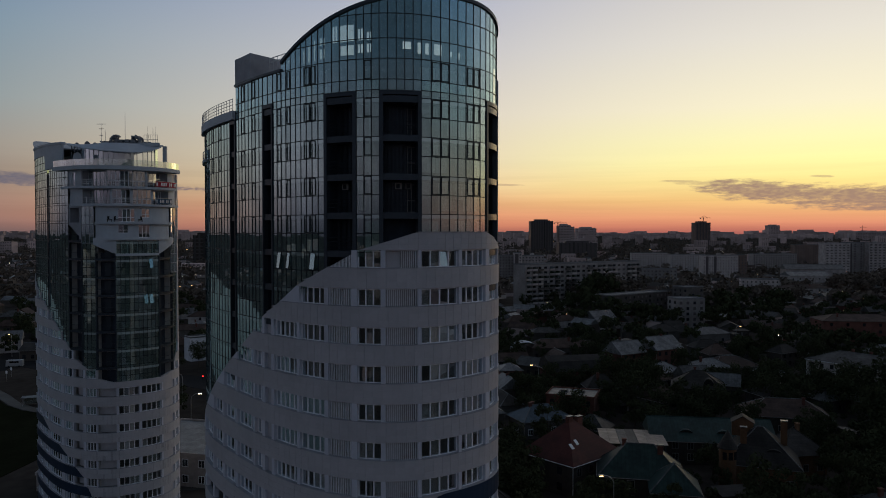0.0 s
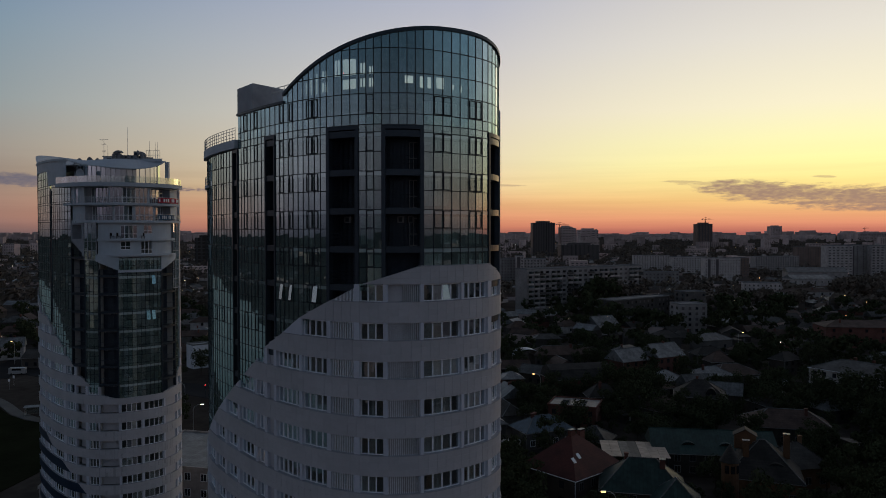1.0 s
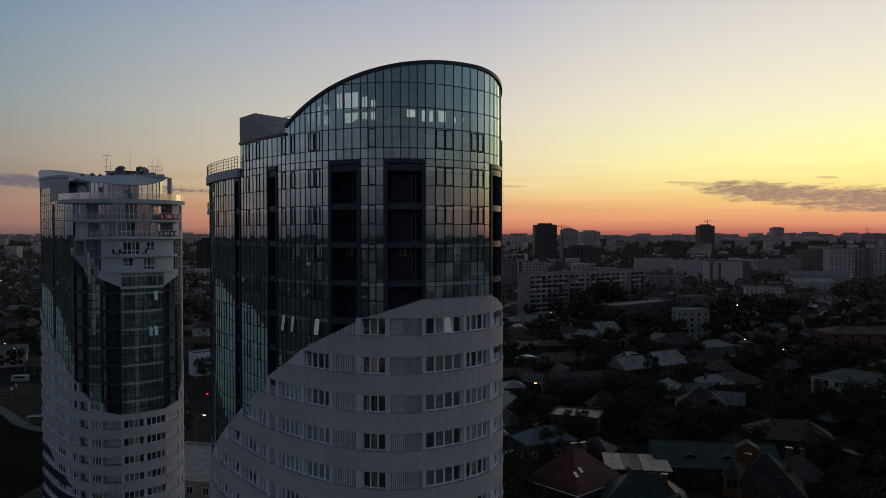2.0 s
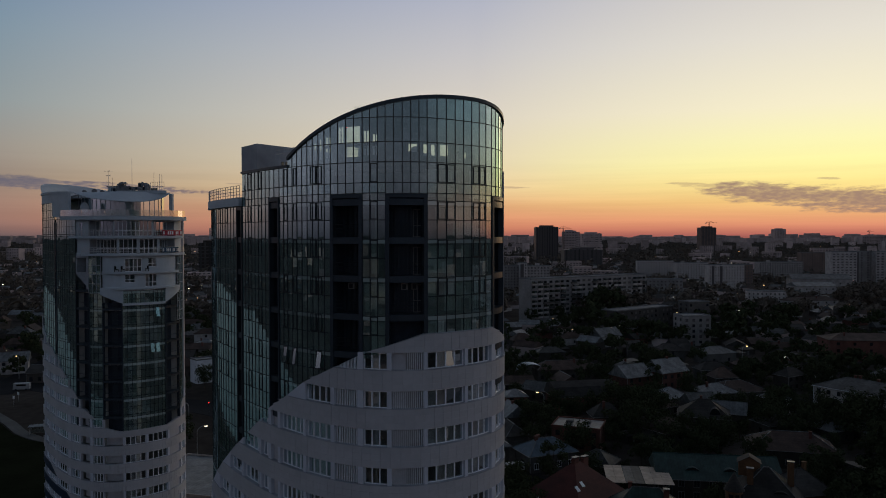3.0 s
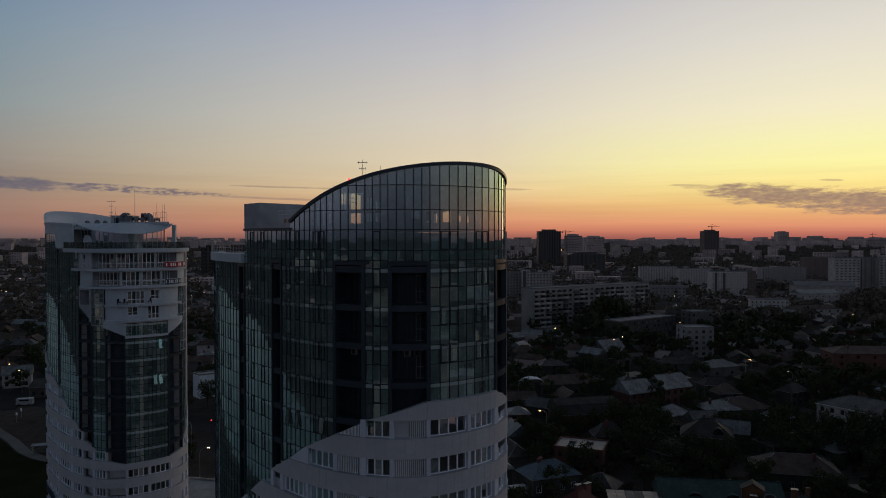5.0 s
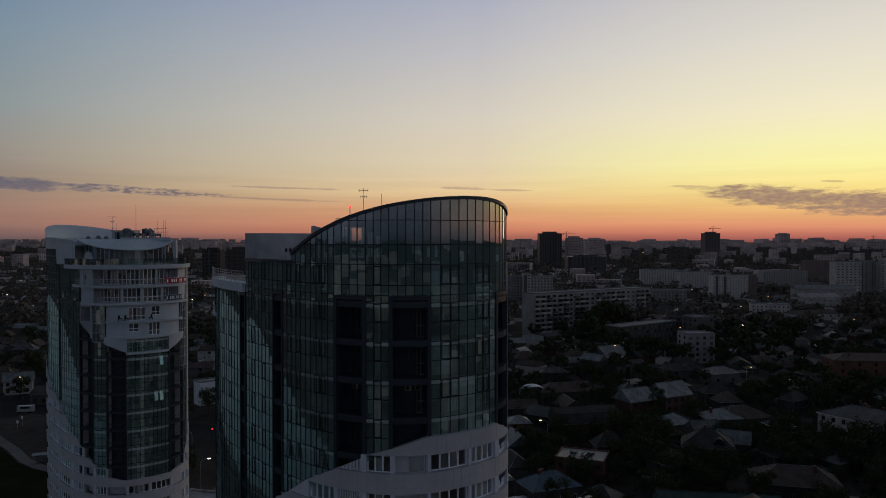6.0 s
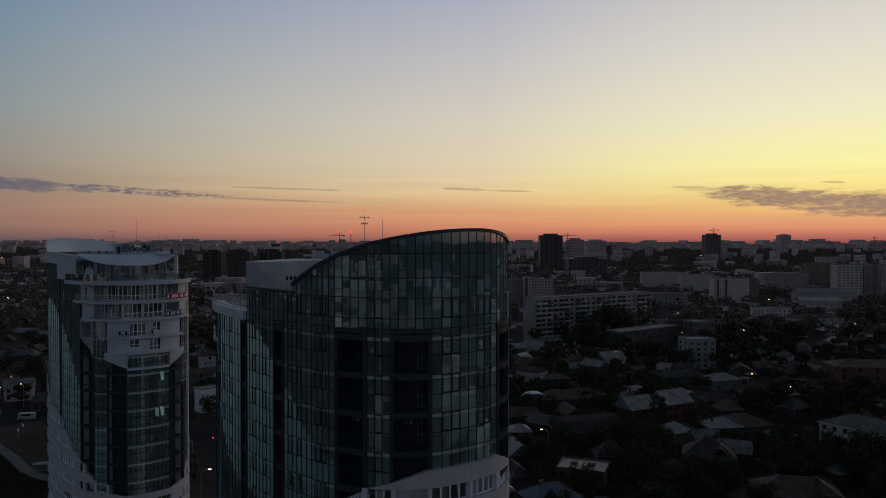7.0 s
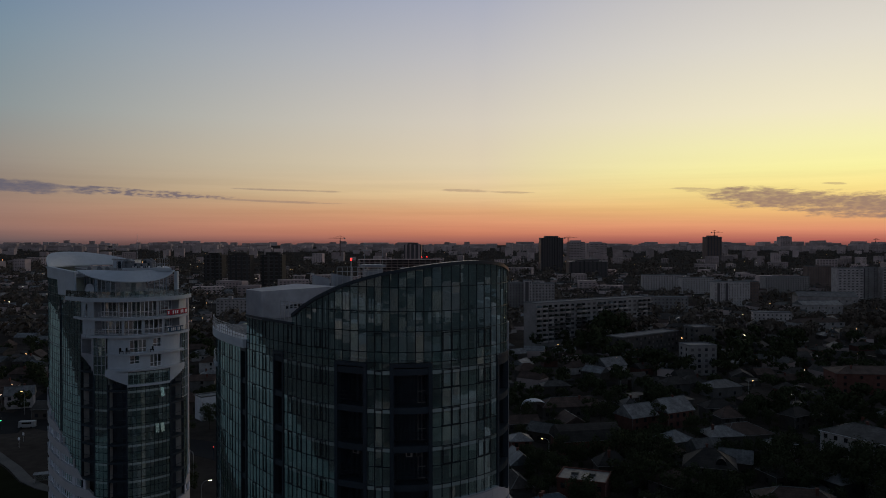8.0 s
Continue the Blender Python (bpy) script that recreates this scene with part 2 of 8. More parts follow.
M = {
    "facade_glass": glass("facade_glass", (0.65, 0.82, 0.83), (0.64, 0.80, 0.75), 0.21),
    "upper_glass": glass("upper_glass", (0.62, 0.82, 0.88), (0.58, 0.74, 0.74), 0.22, dust_reflection=(0.1, 0.24)),
    "upper_pane_glass": glass("upper_pane_glass", (0.62, 0.82, 0.88), (0.58, 0.74, 0.74), 0.22, per="object", dust_reflection=(0.1, 0.24)),
    "pane_glass": glass("pane_glass", (0.65, 0.82, 0.83), (0.64, 0.80, 0.75), 0.21, per="object"),
    "window_glass": glass("window_glass", (0.78, 0.86, 0.92), (0.78, 0.83, 0.83), 0.22, per="object", dust_reflection=(0.0, 0.03)),
    "clear_glass": glass("clear_glass", (0.8, 0.85, 0.85), (0.86, 0.9, 0.88), 0.10, per="object", dust_reflection=(0.0, 0.03)),
    "cladding": material("white_cladding", (0.455, 0.445, 0.465), 0.5, vary=0.035, patch=0.25, grain=3, per="island", mott=0.05),
    "pier_panel": material("pier_panel", (0.56, 0.575, 0.64), 0.45, vary=0.04, patch=0.25, grain=3, mott=0.05),
    "cladding_tile": material("white_cladding_tile", (0.455, 0.445, 0.465), 0.5, vary=0.035, patch=0.25, grain=3, mott=0.05),
    "blue_cladding": material("blue_cladding", (0.018, 0.036, 0.066), 0.4, vary=0.06, patch=0.3, per="island"),
    "joint": material("joint_grey", (0.41, 0.405, 0.42), 0.8, grain=3),
    "dark_metal": material("dark_metal", (0.034, 0.047, 0.060), 0.35, metal=0.2, vary=0.1, grain=2),
    "mullion": material("mullion_metal", (0.014, 0.019, 0.024), 0.5, metal=0.2, vary=0.05, grain=2),
    "dark_wall": material("dark_loggia_wall", (0.028, 0.037, 0.052), 0.8, grain=2, patch=0.5),
    "slab": material("concrete_slab", (0.42, 0.42, 0.41), 0.8, grain=2, patch=0.4),
    "interior": material("plaster_inside", (0.45, 0.44, 0.42), 0.9, grain=1, patch=0.3),
    "curtain": material("curtain_cloth", (0.64, 0.62, 0.59), 0.95, vary=0.25, grain=3),
    "frame_white": material("white_frame", (0.80, 0.81, 0.84), 0.4, vary=0.05, grain=4),
    "grey_paint": material("grey_paint", (0.33, 0.34, 0.37), 0.6, vary=0.05, grain=1.2, patch=0.25),
    "white_paint": material("white_paint", (0.46, 0.50, 0.54), 0.6, vary=0.04, grain=1.5, patch=0.3, mott=0.06),
    "roof_membrane": material("roof_membrane", (0.18, 0.18, 0.185), 0.85, grain=1.5, patch=0.3, bump=0.2),
    "steel": material("galvanised_steel", (0.45, 0.46, 0.47), 0.4, metal=0.8, grain=4),
    "red_banner": material("red_banner", (0.35, 0.03, 0.05), 0.7, grain=2),
    "blue_banner": material("blue_banner", (0.035, 0.075, 0.12), 0.7, grain=2),
    "letter": material("white_letter", (0.75, 0.75, 0.75), 0.7, grain=5),
    "earth": material("town_earth", (0.056, 0.049, 0.043), 1.0, grain=0.3, patch=0.02, mott=0.3, spec=0.0),
    "asphalt": material("asphalt", (0.02, 0.02, 0.021), 0.9, spec=0.05, grain=1.5, patch=0.08, bump=0.1),
    "grass": material("grass_lawn", (0.018, 0.021, 0.012), 1.0, spec=0.0, grain=1.0, patch=0.08, bump=0.4),
    "path": material("pale_path", (0.085, 0.085, 0.082), 0.9, grain=1.0, patch=0.1),
    "bark": material("bark", (0.06, 0.045, 0.035), 0.95, grain=6, bump=0.4),
    "leaf": material("leaves", (0.040, 0.049, 0.026), 0.9, vary=0.25, per="island", second=(0.056, 0.062, 0.033), spec=0.0),
    # paler, warmer leaf: distance haze mixed into the base colour
    "leaf_hazed": material("hazed_leaves", (0.120, 0.098, 0.080), 0.9, vary=0.2, per="island", second=(0.140, 0.114, 0.092), spec=0.0),
    "brick": material("red_brick", (0.125, 0.054, 0.042), 0.9, vary=0.2, grain=5, patch=0.4, bump=0.2),
    "plaster": material("house_plaster", (0.095, 0.085, 0.078), 0.9, vary=0.45, grain=1.5, patch=0.3),
    "white_sheet": material("white_sheet", (0.62, 0.63, 0.66), 0.6, vary=0.05, grain=1.5, patch=0.3, mott=0.08),
    "tan_panel": material("tan_panel", (0.22, 0.16, 0.135), 0.9, vary=0.1, grain=0.8, patch=0.12),
    "pale_plaster": material("pale_plaster", (0.42, 0.375, 0.355), 0.9, vary=0.2, grain=1.5, patch=0.3),
    "ochre": material("ochre_plaster", (0.13, 0.068, 0.036), 0.9, vary=0.1, grain=1.5, patch=0.3),
    "roof_grey": material("grey_sheet_roof", (0.060, 0.061, 0.059), 0.6, metal=0.1, vary=0.4, grain=1.2, patch=0.3, mott=0.35, seam=0.75),
    "roof_pale": material("pale_sheet_roof", (0.135, 0.142, 0.145), 0.5, metal=0.2, vary=0.3, grain=1.2, patch=0.3, mott=0.3, seam=0.8),
    "roof_dark": material("dark_slate_roof", (0.042, 0.038, 0.034), 0.8, vary=0.3, grain=2, patch=0.3, mott=0.3, course=0.4),
    "roof_red": material("red_tile_roof", (0.070, 0.018, 0.013), 0.65, vary=0.15, grain=2, patch=0.3, mott=0.25, course=0.35),
    "roof_green": material("green_sheet_roof", (0.022, 0.046, 0.042), 0.55, metal=0.1, vary=0.1, grain=1.2, patch=0.3, mott=0.25, seam=0.7),
    "roof_blue": material("blue_sheet_roof", (0.055, 0.085, 0.11), 0.5, metal=0.15, vary=0.1, grain=1.2, patch=0.3, mott=0.25, seam=0.7),
    "roof_brown": material("brown_roof", (0.068, 0.045, 0.036), 0.8, vary=0.25, grain=2, patch=0.3, mott=0.3, course=0.4),
    "dark_glass": material("dark_window", (0.02, 0.022, 0.026), 0.08, vary=0.4, spec=0.8),
    "panel": material("concrete_panel", (0.27, 0.25, 0.24), 0.9, vary=0.12, grain=0.8, patch=0.12),
    # pale pinkish concrete: the glow of evening haze is in this colour
    "hazed_panel": material("hazed_concrete", (0.48, 0.375, 0.35), 0.95, vary=0.3, grain=0.15, patch=0.03, per="island"),
    # dark glazing lifted towards warm grey; the lift stands for haze
    "hazed_dark": material("far_glazing", (0.10, 0.085, 0.085), 0.5, vary=0.3, per="island"),
    "rust": material("rusty_shed_roof", (0.44, 0.35, 0.27), 0.7, vary=0.1, grain=0.8, patch=0.5),
    "vehicle": material("vehicle_paint", (0.3, 0.3, 0.3), 0.35, vary=0.3, spec=0.6),
    "rubber": material("rubber", (0.02, 0.02, 0.02), 0.9),
    "lamp_warm": shine("lamp_warm", (1.0, 0.5, 0.18), 7.0),
    "lamp_white": shine("lamp_white", (1.0, 0.8, 0.55), 7.0),
    "lamp_green": shine("lamp_green", (0.05, 1.0, 0.35), 3.0),
    "lamp_red": shine("lamp_red", (1.0, 0.02, 0.02), 5.0),
    "lit_room": shine("lit_room", (1.0, 0.6, 0.28), 0.14),
    "spandrel_glass": glass("spandrel_glass", (0.65, 0.82, 0.83), (0, 0, 0), 0.21, per="object", back=(0.40, 0.47, 0.46)),
    "unit_grey": material("weathered_unit", (0.19, 0.195, 0.205), 0.7, vary=0.2, grain=3),
    "attic": material("attic_render", (0.11, 0.13, 0.14), 0.8, grain=1.5, patch=0.3),
    "dim_frame": material("weathered_frame", (0.22, 0.21, 0.2), 0.7, vary=0.3, grain=4),
    "fence": material("fence_sheet", (0.07, 0.065, 0.06), 0.7, vary=0.4, grain=2, patch=0.4),
    "dark_plaster": material("dark_plaster", (0.070, 0.058, 0.050), 0.9, vary=0.3, grain=1.5, patch=0.3),
    "water": material("river_water", (0.034, 0.084, 0.062), 0.32, spec=0.18, grain=0.2, bump=0.05),
}


# ---- building tools ----
class Geo:
    """Gathers faces for one mesh."""

    def __init__(self):
        self.v, self.f = [], []

    def face(self, *pts):
        i = len(self.v)
        self.v.extend(tuple(p) for p in pts)
        self.f.append(tuple(range(i, i + len(pts))))

    def hexa(self, p):
        """Eight corners: four below, four above, counter-clockwise."""
        i = len(self.v)
        self.v.extend(tuple(q) for q in p)
        for q in ((0, 3, 2, 1), (4, 5, 6, 7), (0, 1, 5, 4), (1, 2, 6, 5), (2, 3, 7, 6), (3, 0, 4, 7)):
            self.f.append(tuple(i + j for j in q))

    def box(self, x0, x1, y0, y1, z0, z1):
        self.hexa([(x0, y0, z0), (x1, y0, z0), (x1, y1, z0), (x0, y1, z0), (x0, y0, z1), (x1, y0, z1), (x1, y1, z1), (x0, y1, z1)])

    def rod(self, a, b, r0, r1=None, n=6):
        """A tapered round bar from a to b."""
        a, b = Vector(a), Vector(b)
        r1 = r0 if r1 is None else r1
        d = (b - a).normalized()
        u = d.orthogonal().normalized()
        w = d.cross(u)
        i = len(self.v)
        for c, r in ((a, r0), (b, r1)):
            for j in range(n):
                t = 2 * math.pi * j / n
                self.v.append(tuple(c + r * (u * math.cos(t) + w * math.sin(t))))
        for j in range(n):
            self.f.append((i + j, i + (j + 1) % n, i + n + (j + 1) % n, i + n + j))
        self.f.append(tuple(i + n - 1 - j for j in range(n)))
        self.f.append(tuple(i + n + j for j in range(n)))

    def loft(self, rows, thick):
        """A bent sheet through rows of points, with thickness upwards; one joined shell."""
        m, i = len(rows[0]), len(self.v)
        up = Vector((0, 0, thick))
        for lift in (Vector(), up):
            for r in rows:
                self.v += [tuple(p + lift) for p in r]
        n = len(rows) * m
        for a in range(len(rows) - 1):
            for b in range(m - 1):
                p, q = i + a * m + b, i + (a + 1) * m + b
                self.f += [(p, p + 1, q + 1, q), (n + p, n + q, n + q + 1, n + p + 1)]
            for b in (0, m - 1):
                p, q = i + a * m + b, i + (a + 1) * m + b
                self.f.append((p, q, n + q, n + p))
        for a in (0, len(rows) - 1):
            for b in range(m - 1):
                p = i + a * m + b
                self.f.append((p, p + 1, n + p + 1, n + p))

    def mesh(self, name, mat):
        me = bpy.data.meshes.new(name)
        me.from_pydata(self.v, [], self.f)
        me.materials.append(M[mat])
        return me


def part(name, geo, mat, parent=None, label="", at=None, kind=""):
    """Links a Geo or a shared mesh as one object under a thing or a part."""
    ob = new(name, geo.mesh(name, mat) if isinstance(geo, Geo) else geo)
    ob.parent = parent
    if at is not None:
        ob.location = at
    return tagged(ob, label, kind=kind)


def thing(name, label, category, group="", at=(0, 0, 0), turn=0.0):
    ob = new(name)
    ob.location, ob.rotation_euler = at, (0, 0, radians(turn))
    return tagged(ob, label, category, group)


class Plan:
    """The rounded plan of a tower: a superellipse, walked by arc length s from its near tip (to the left: minus)."""

    def __init__(self, cx, cy, turn, a=19.72, b=10.51, n=2.59):
        t = np.linspace(0, 2 * np.pi, 6001)
        c, s, th = np.cos(t), np.sin(t), radians(turn)
        u, v = a * np.sign(c) * abs(c) ** (2 / n), b * np.sign(s) * abs(s) ** (2 / n)
        self.x, self.y = cx + u * np.cos(th) - v * np.sin(th), cy + u * np.sin(th) + v * np.cos(th)
        run = np.r_[0, np.cumsum(np.hypot(np.diff(self.x), np.diff(self.y)))]
        self.round = run[-1]
        self.s = run - run[3000]
        self.centre = (cx, cy)

    def at(self, s, off=0.0, z=0.0):
        h = self.round / 2
        s = (s + h) % self.round - h
        p = Vector((np.interp(s, self.s, self.x), np.interp(s, self.s, self.y), z))
        if off:
            e = 0.25
            q = Vector((np.interp(s + e, self.s, self.x) - np.interp(s - e, self.s, self.x), np.interp(s + e, self.s, self.y) - np.interp(s - e, self.s, self.y), 0)).normalized()
            p += off * Vector((q.y, -q.x, 0))
        return p

    def wall(self, geo, s0, s1, z0, z1, inner, outer, step=0.7, top=None, bottom=None):
        """A curved solid between two arcs; top and bottom may be functions of s."""
        s0, s1 = min(s0, s1), max(s0, s1)
        n = max(1, math.ceil((s1 - s0) / step))
        i = len(geo.v)
        for j in range(n + 1):
            s = s0 + (s1 - s0) * j / n
            lo = bottom(s) if bottom else z0
            hi = top(s) if top else z1
            a, b = self.at(s, inner), self.at(s, outer)
            geo.v += [(a.x, a.y, lo), (b.x, b.y, lo), (b.x, b.y, hi), (a.x, a.y, hi)]
        for j in range(n):
            p, q = i + 4 * j, i + 4 * j + 4
            for c in range(4):
                d = (c + 1) % 4
                geo.f.append((p + c, q + c, q + d, p + d))
        geo.f.append((i + 3, i + 2, i + 1, i))
        e = i + 4 * n
        geo.f.append((e, e + 1, e + 2, e + 3))

    def pane(self, geo, s0, s1, z0, z1, off, tilt=0.004, rng=random, lo=None, hi=None):
        """One glass pane with turned-in rims, set a trifle out of true."""
        a, b, c = (rng.uniform(-tilt, tilt) for _ in range(3))
        z0a, z0b = (z0, z0) if lo is None else lo
        z1a, z1b = (z1, z1) if hi is None else hi
        P = self.at
        q = [P(s0, off + a, z0a), P(s1, off + b, z0b), P(s1, off + c + b, z1b), P(s0, off + a + c, z1a)]
        r = [P(s0, off - 0.03, z0a), P(s1, off - 0.03, z0b), P(s1, off - 0.03, z1b), P(s0, off - 0.03, z1a)]
        i = len(geo.v)
        geo.v += [tuple(p) for p in q + r]
        geo.f += [(i, i + 1, i + 2, i + 3), (i, i + 4, i + 5, i + 1), (i + 1, i + 5, i + 6, i + 2), (i + 2, i + 6, i + 7, i + 3), (i + 3, i + 7, i + 4, i)]

    def disc(self, geo, z0, z1, off, n=90):
        """A floor slab or roof over the whole plan."""
        pts = [self.at(self.round * (j / n - 0.5), off) for j in range(n)]
        i = len(geo.v)
        geo.v += [(p.x, p.y, z0) for p in pts] + [(p.x, p.y, z1) for p in pts]
        geo.f.append(tuple(i + n + j for j in range(n)))
        geo.f.append(tuple(i + n - 1 - j for j in range(n)))
        for j in range(n):
            k = (j + 1) % n
            geo.f.append((i + j, i + k, i + n + k, i + n + j))


def steps(a, b, n):
    return [a + (b - a) * j / n for j in range(n + 1)]
# ---- the near tower ----
NEAR = Plan(-10.8, 74.98, 127.24)
FLOOR0, STOREY = 58.4, 3.0          # the upper slab of the glazed storeys
SILL0, HEAD0 = 48.2, 49.6           # the uppermost window row in the white cladding
EDGE_Z = (18.0, 30.0, 34.5, 37.7, 40.0, 42.2, 43.8, 45.1, 46.7, 48.0, 49.8, 51.0)
EDGE_S = (-56.0, -39.5, -33.5, -28.8, -25.1, -21.6, -19.65, -17.0, -14.45, -11.56, -7.8, -3.6)


def edge_left(z):
    """Where the rising edge of the white cladding stands at height z."""
    return float(np.interp(z, EDGE_Z, EDGE_S))


def edge_right(z):
    return float(np.interp(z, (30.0, 46.0, 50.3, 51.0), (40.0, 11.5, 6.4, 3.6)))


def sail_top(s):
    d = s - 1.0
    if d < 0:
        return 69.8 - 0.0125 * d * d - 6e-6 * d ** 4
    return 69.8 - 0.026 * d * d if d < 6 else max(69.8 - 0.026 * 36 - 0.14 * (d - 6), 62.4)


near = thing("apartment_tower", "tall rounded tower of dark glass above stepped white cladding", "tower")


# glazed bays (arc from, arc to, panes) and dark loggia bays between them
BAYS = ((3.6, -3.24, 8), (-6.59, -8.49, 3), (-11.5, -18.13, 10), (-19.85, -25.62, 8), (-27.0, -38.0, 13))


def near_structure():
    for k in range(-1, 20):
        g = Geo()
        z = FLOOR0 - STOREY * k
        NEAR.disc(g, z - 0.32, z, -0.55 if k < 3 else -2.6)
        if k >= 3:
            NEAR.wall(g, -50.0, edge_left(z) + 0.4, z - 0.32, z, -2.6, -0.55)
        part("floor_slab", g, "slab", near)
    g = Geo()
    NEAR.wall(g, -NEAR.round / 2, NEAR.round / 2, 0, 64.2, -5.6, -5.3, step=1.2)
    part("core_wall", g, "interior", near, "grey plastered core wall")
    for s in (-34, -30.5, -22.5, -15.2, -7.5, 0.6, 8, 12):
        g = Geo()
        NEAR.wall(g, s - 0.1, s + 0.1, 0, 61.9, -5.3, -0.6)
        part("partition", g, "interior", near)
    # pale slab-edge panels and drawn curtains behind the glass
    hang = random.Random(14)
    for s0, s1, n in BAYS:
        cs = steps(s0, s1, n)
        for k in range(-1, 9):
            f = FLOOR0 - STOREY * k
            if f + 1.5 < np.interp(s1, EDGE_S, EDGE_Z) - 2 or (k < 0 and s1 < -26):
                continue
            end = min(s0 - 0.03, float(np.interp(f + 0.1, EDGE_Z, EDGE_S))) if f < 50.8 else s0 - 0.03
            if end > s1 + 0.4:
                g = Geo()
                NEAR.wall(g, end, s1 + 0.03, f - 0.33, f - 0.035, -0.20, -0.132)
                part("slab_edge_panel", g, "spandrel_glass", near)
            for a, b in zip(cs, cs[1:]):
                if hang.random() < (0.5 if s0 > 0 else 0.3) and f + 0.3 > np.interp(b, EDGE_S, EDGE_Z) - 1.5:
                    g = Geo()
                    lo = f + hang.choice((0.3, 0.3, 0.3, 1.2))
                    m = 6
                    for j in range(m):
                        u0, u1 = a + (b - a) * j / m, a + (b - a) * (j + 1) / m
                        o = -0.5 + (0.05 if j % 2 else 0)
                        NEAR.wall(g, u0, u1, lo, f + 2.5, o - 0.02, o)
                    part("curtain", g, "curtain", near)
    # far side, closed plainly in glass and cladding
    g = Geo()
    NEAR.wall(g, 7.2, 48.0, 0, 64.3, -0.3, 0.0, step=1.0)
    part("rear_wall", g, "cladding", near, "plain white rear wall")
    # main roof, open attic under the sail
    g = Geo()
    ring = [NEAR.at(s, -0.4) for s in steps(-25.5, 27.0, 60)]
    g.face(*[(p.x, p.y, 64.35) for p in ring])
    g.face(*[(p.x, p.y, 64.0) for p in reversed(ring)])
    part("roof_slab", g, "roof_membrane", near, "dark flat roof")
    a, b = NEAR.at(-25.55, -0.3), NEAR.at(27.0, -0.3)
    n = Vector((a.y - b.y, b.x - a.x, 0)).normalized() * 0.3
    g = Geo()
    g.hexa([(*p.xy, z) for z in (61.9, 64.35) for p in (a, b, b + n, a + n)])
    part("step_wall", g, "grey_paint", near, "grey rendered wall above the terrace")


near_structure()

# dark loggia bays and opening sashes
LOGGIAS = ((-3.24, -6.59), (-8.49, -11.5), (3.62, 7.2), (-18.13, -19.85), (-25.66, -27.0))
CASEMENTS = ((-0.67, -1.51), (-1.51, -2.35), (1.15, 1.9), (1.9, 2.64), (-7.2, -7.85), (-12.4, -13.06), (-13.06, -13.77), (-15.5, -16.0), (-16.8, -17.4), (-21.3, -22.0), (-23.6, -24.3), (-29.5, -30.3), (-32.0, -32.8))
OPEN_SASH = {(3, 3), (5, 4), (8, 4), (7, 4), (1, 3)}
glass_rng = random.Random(5)


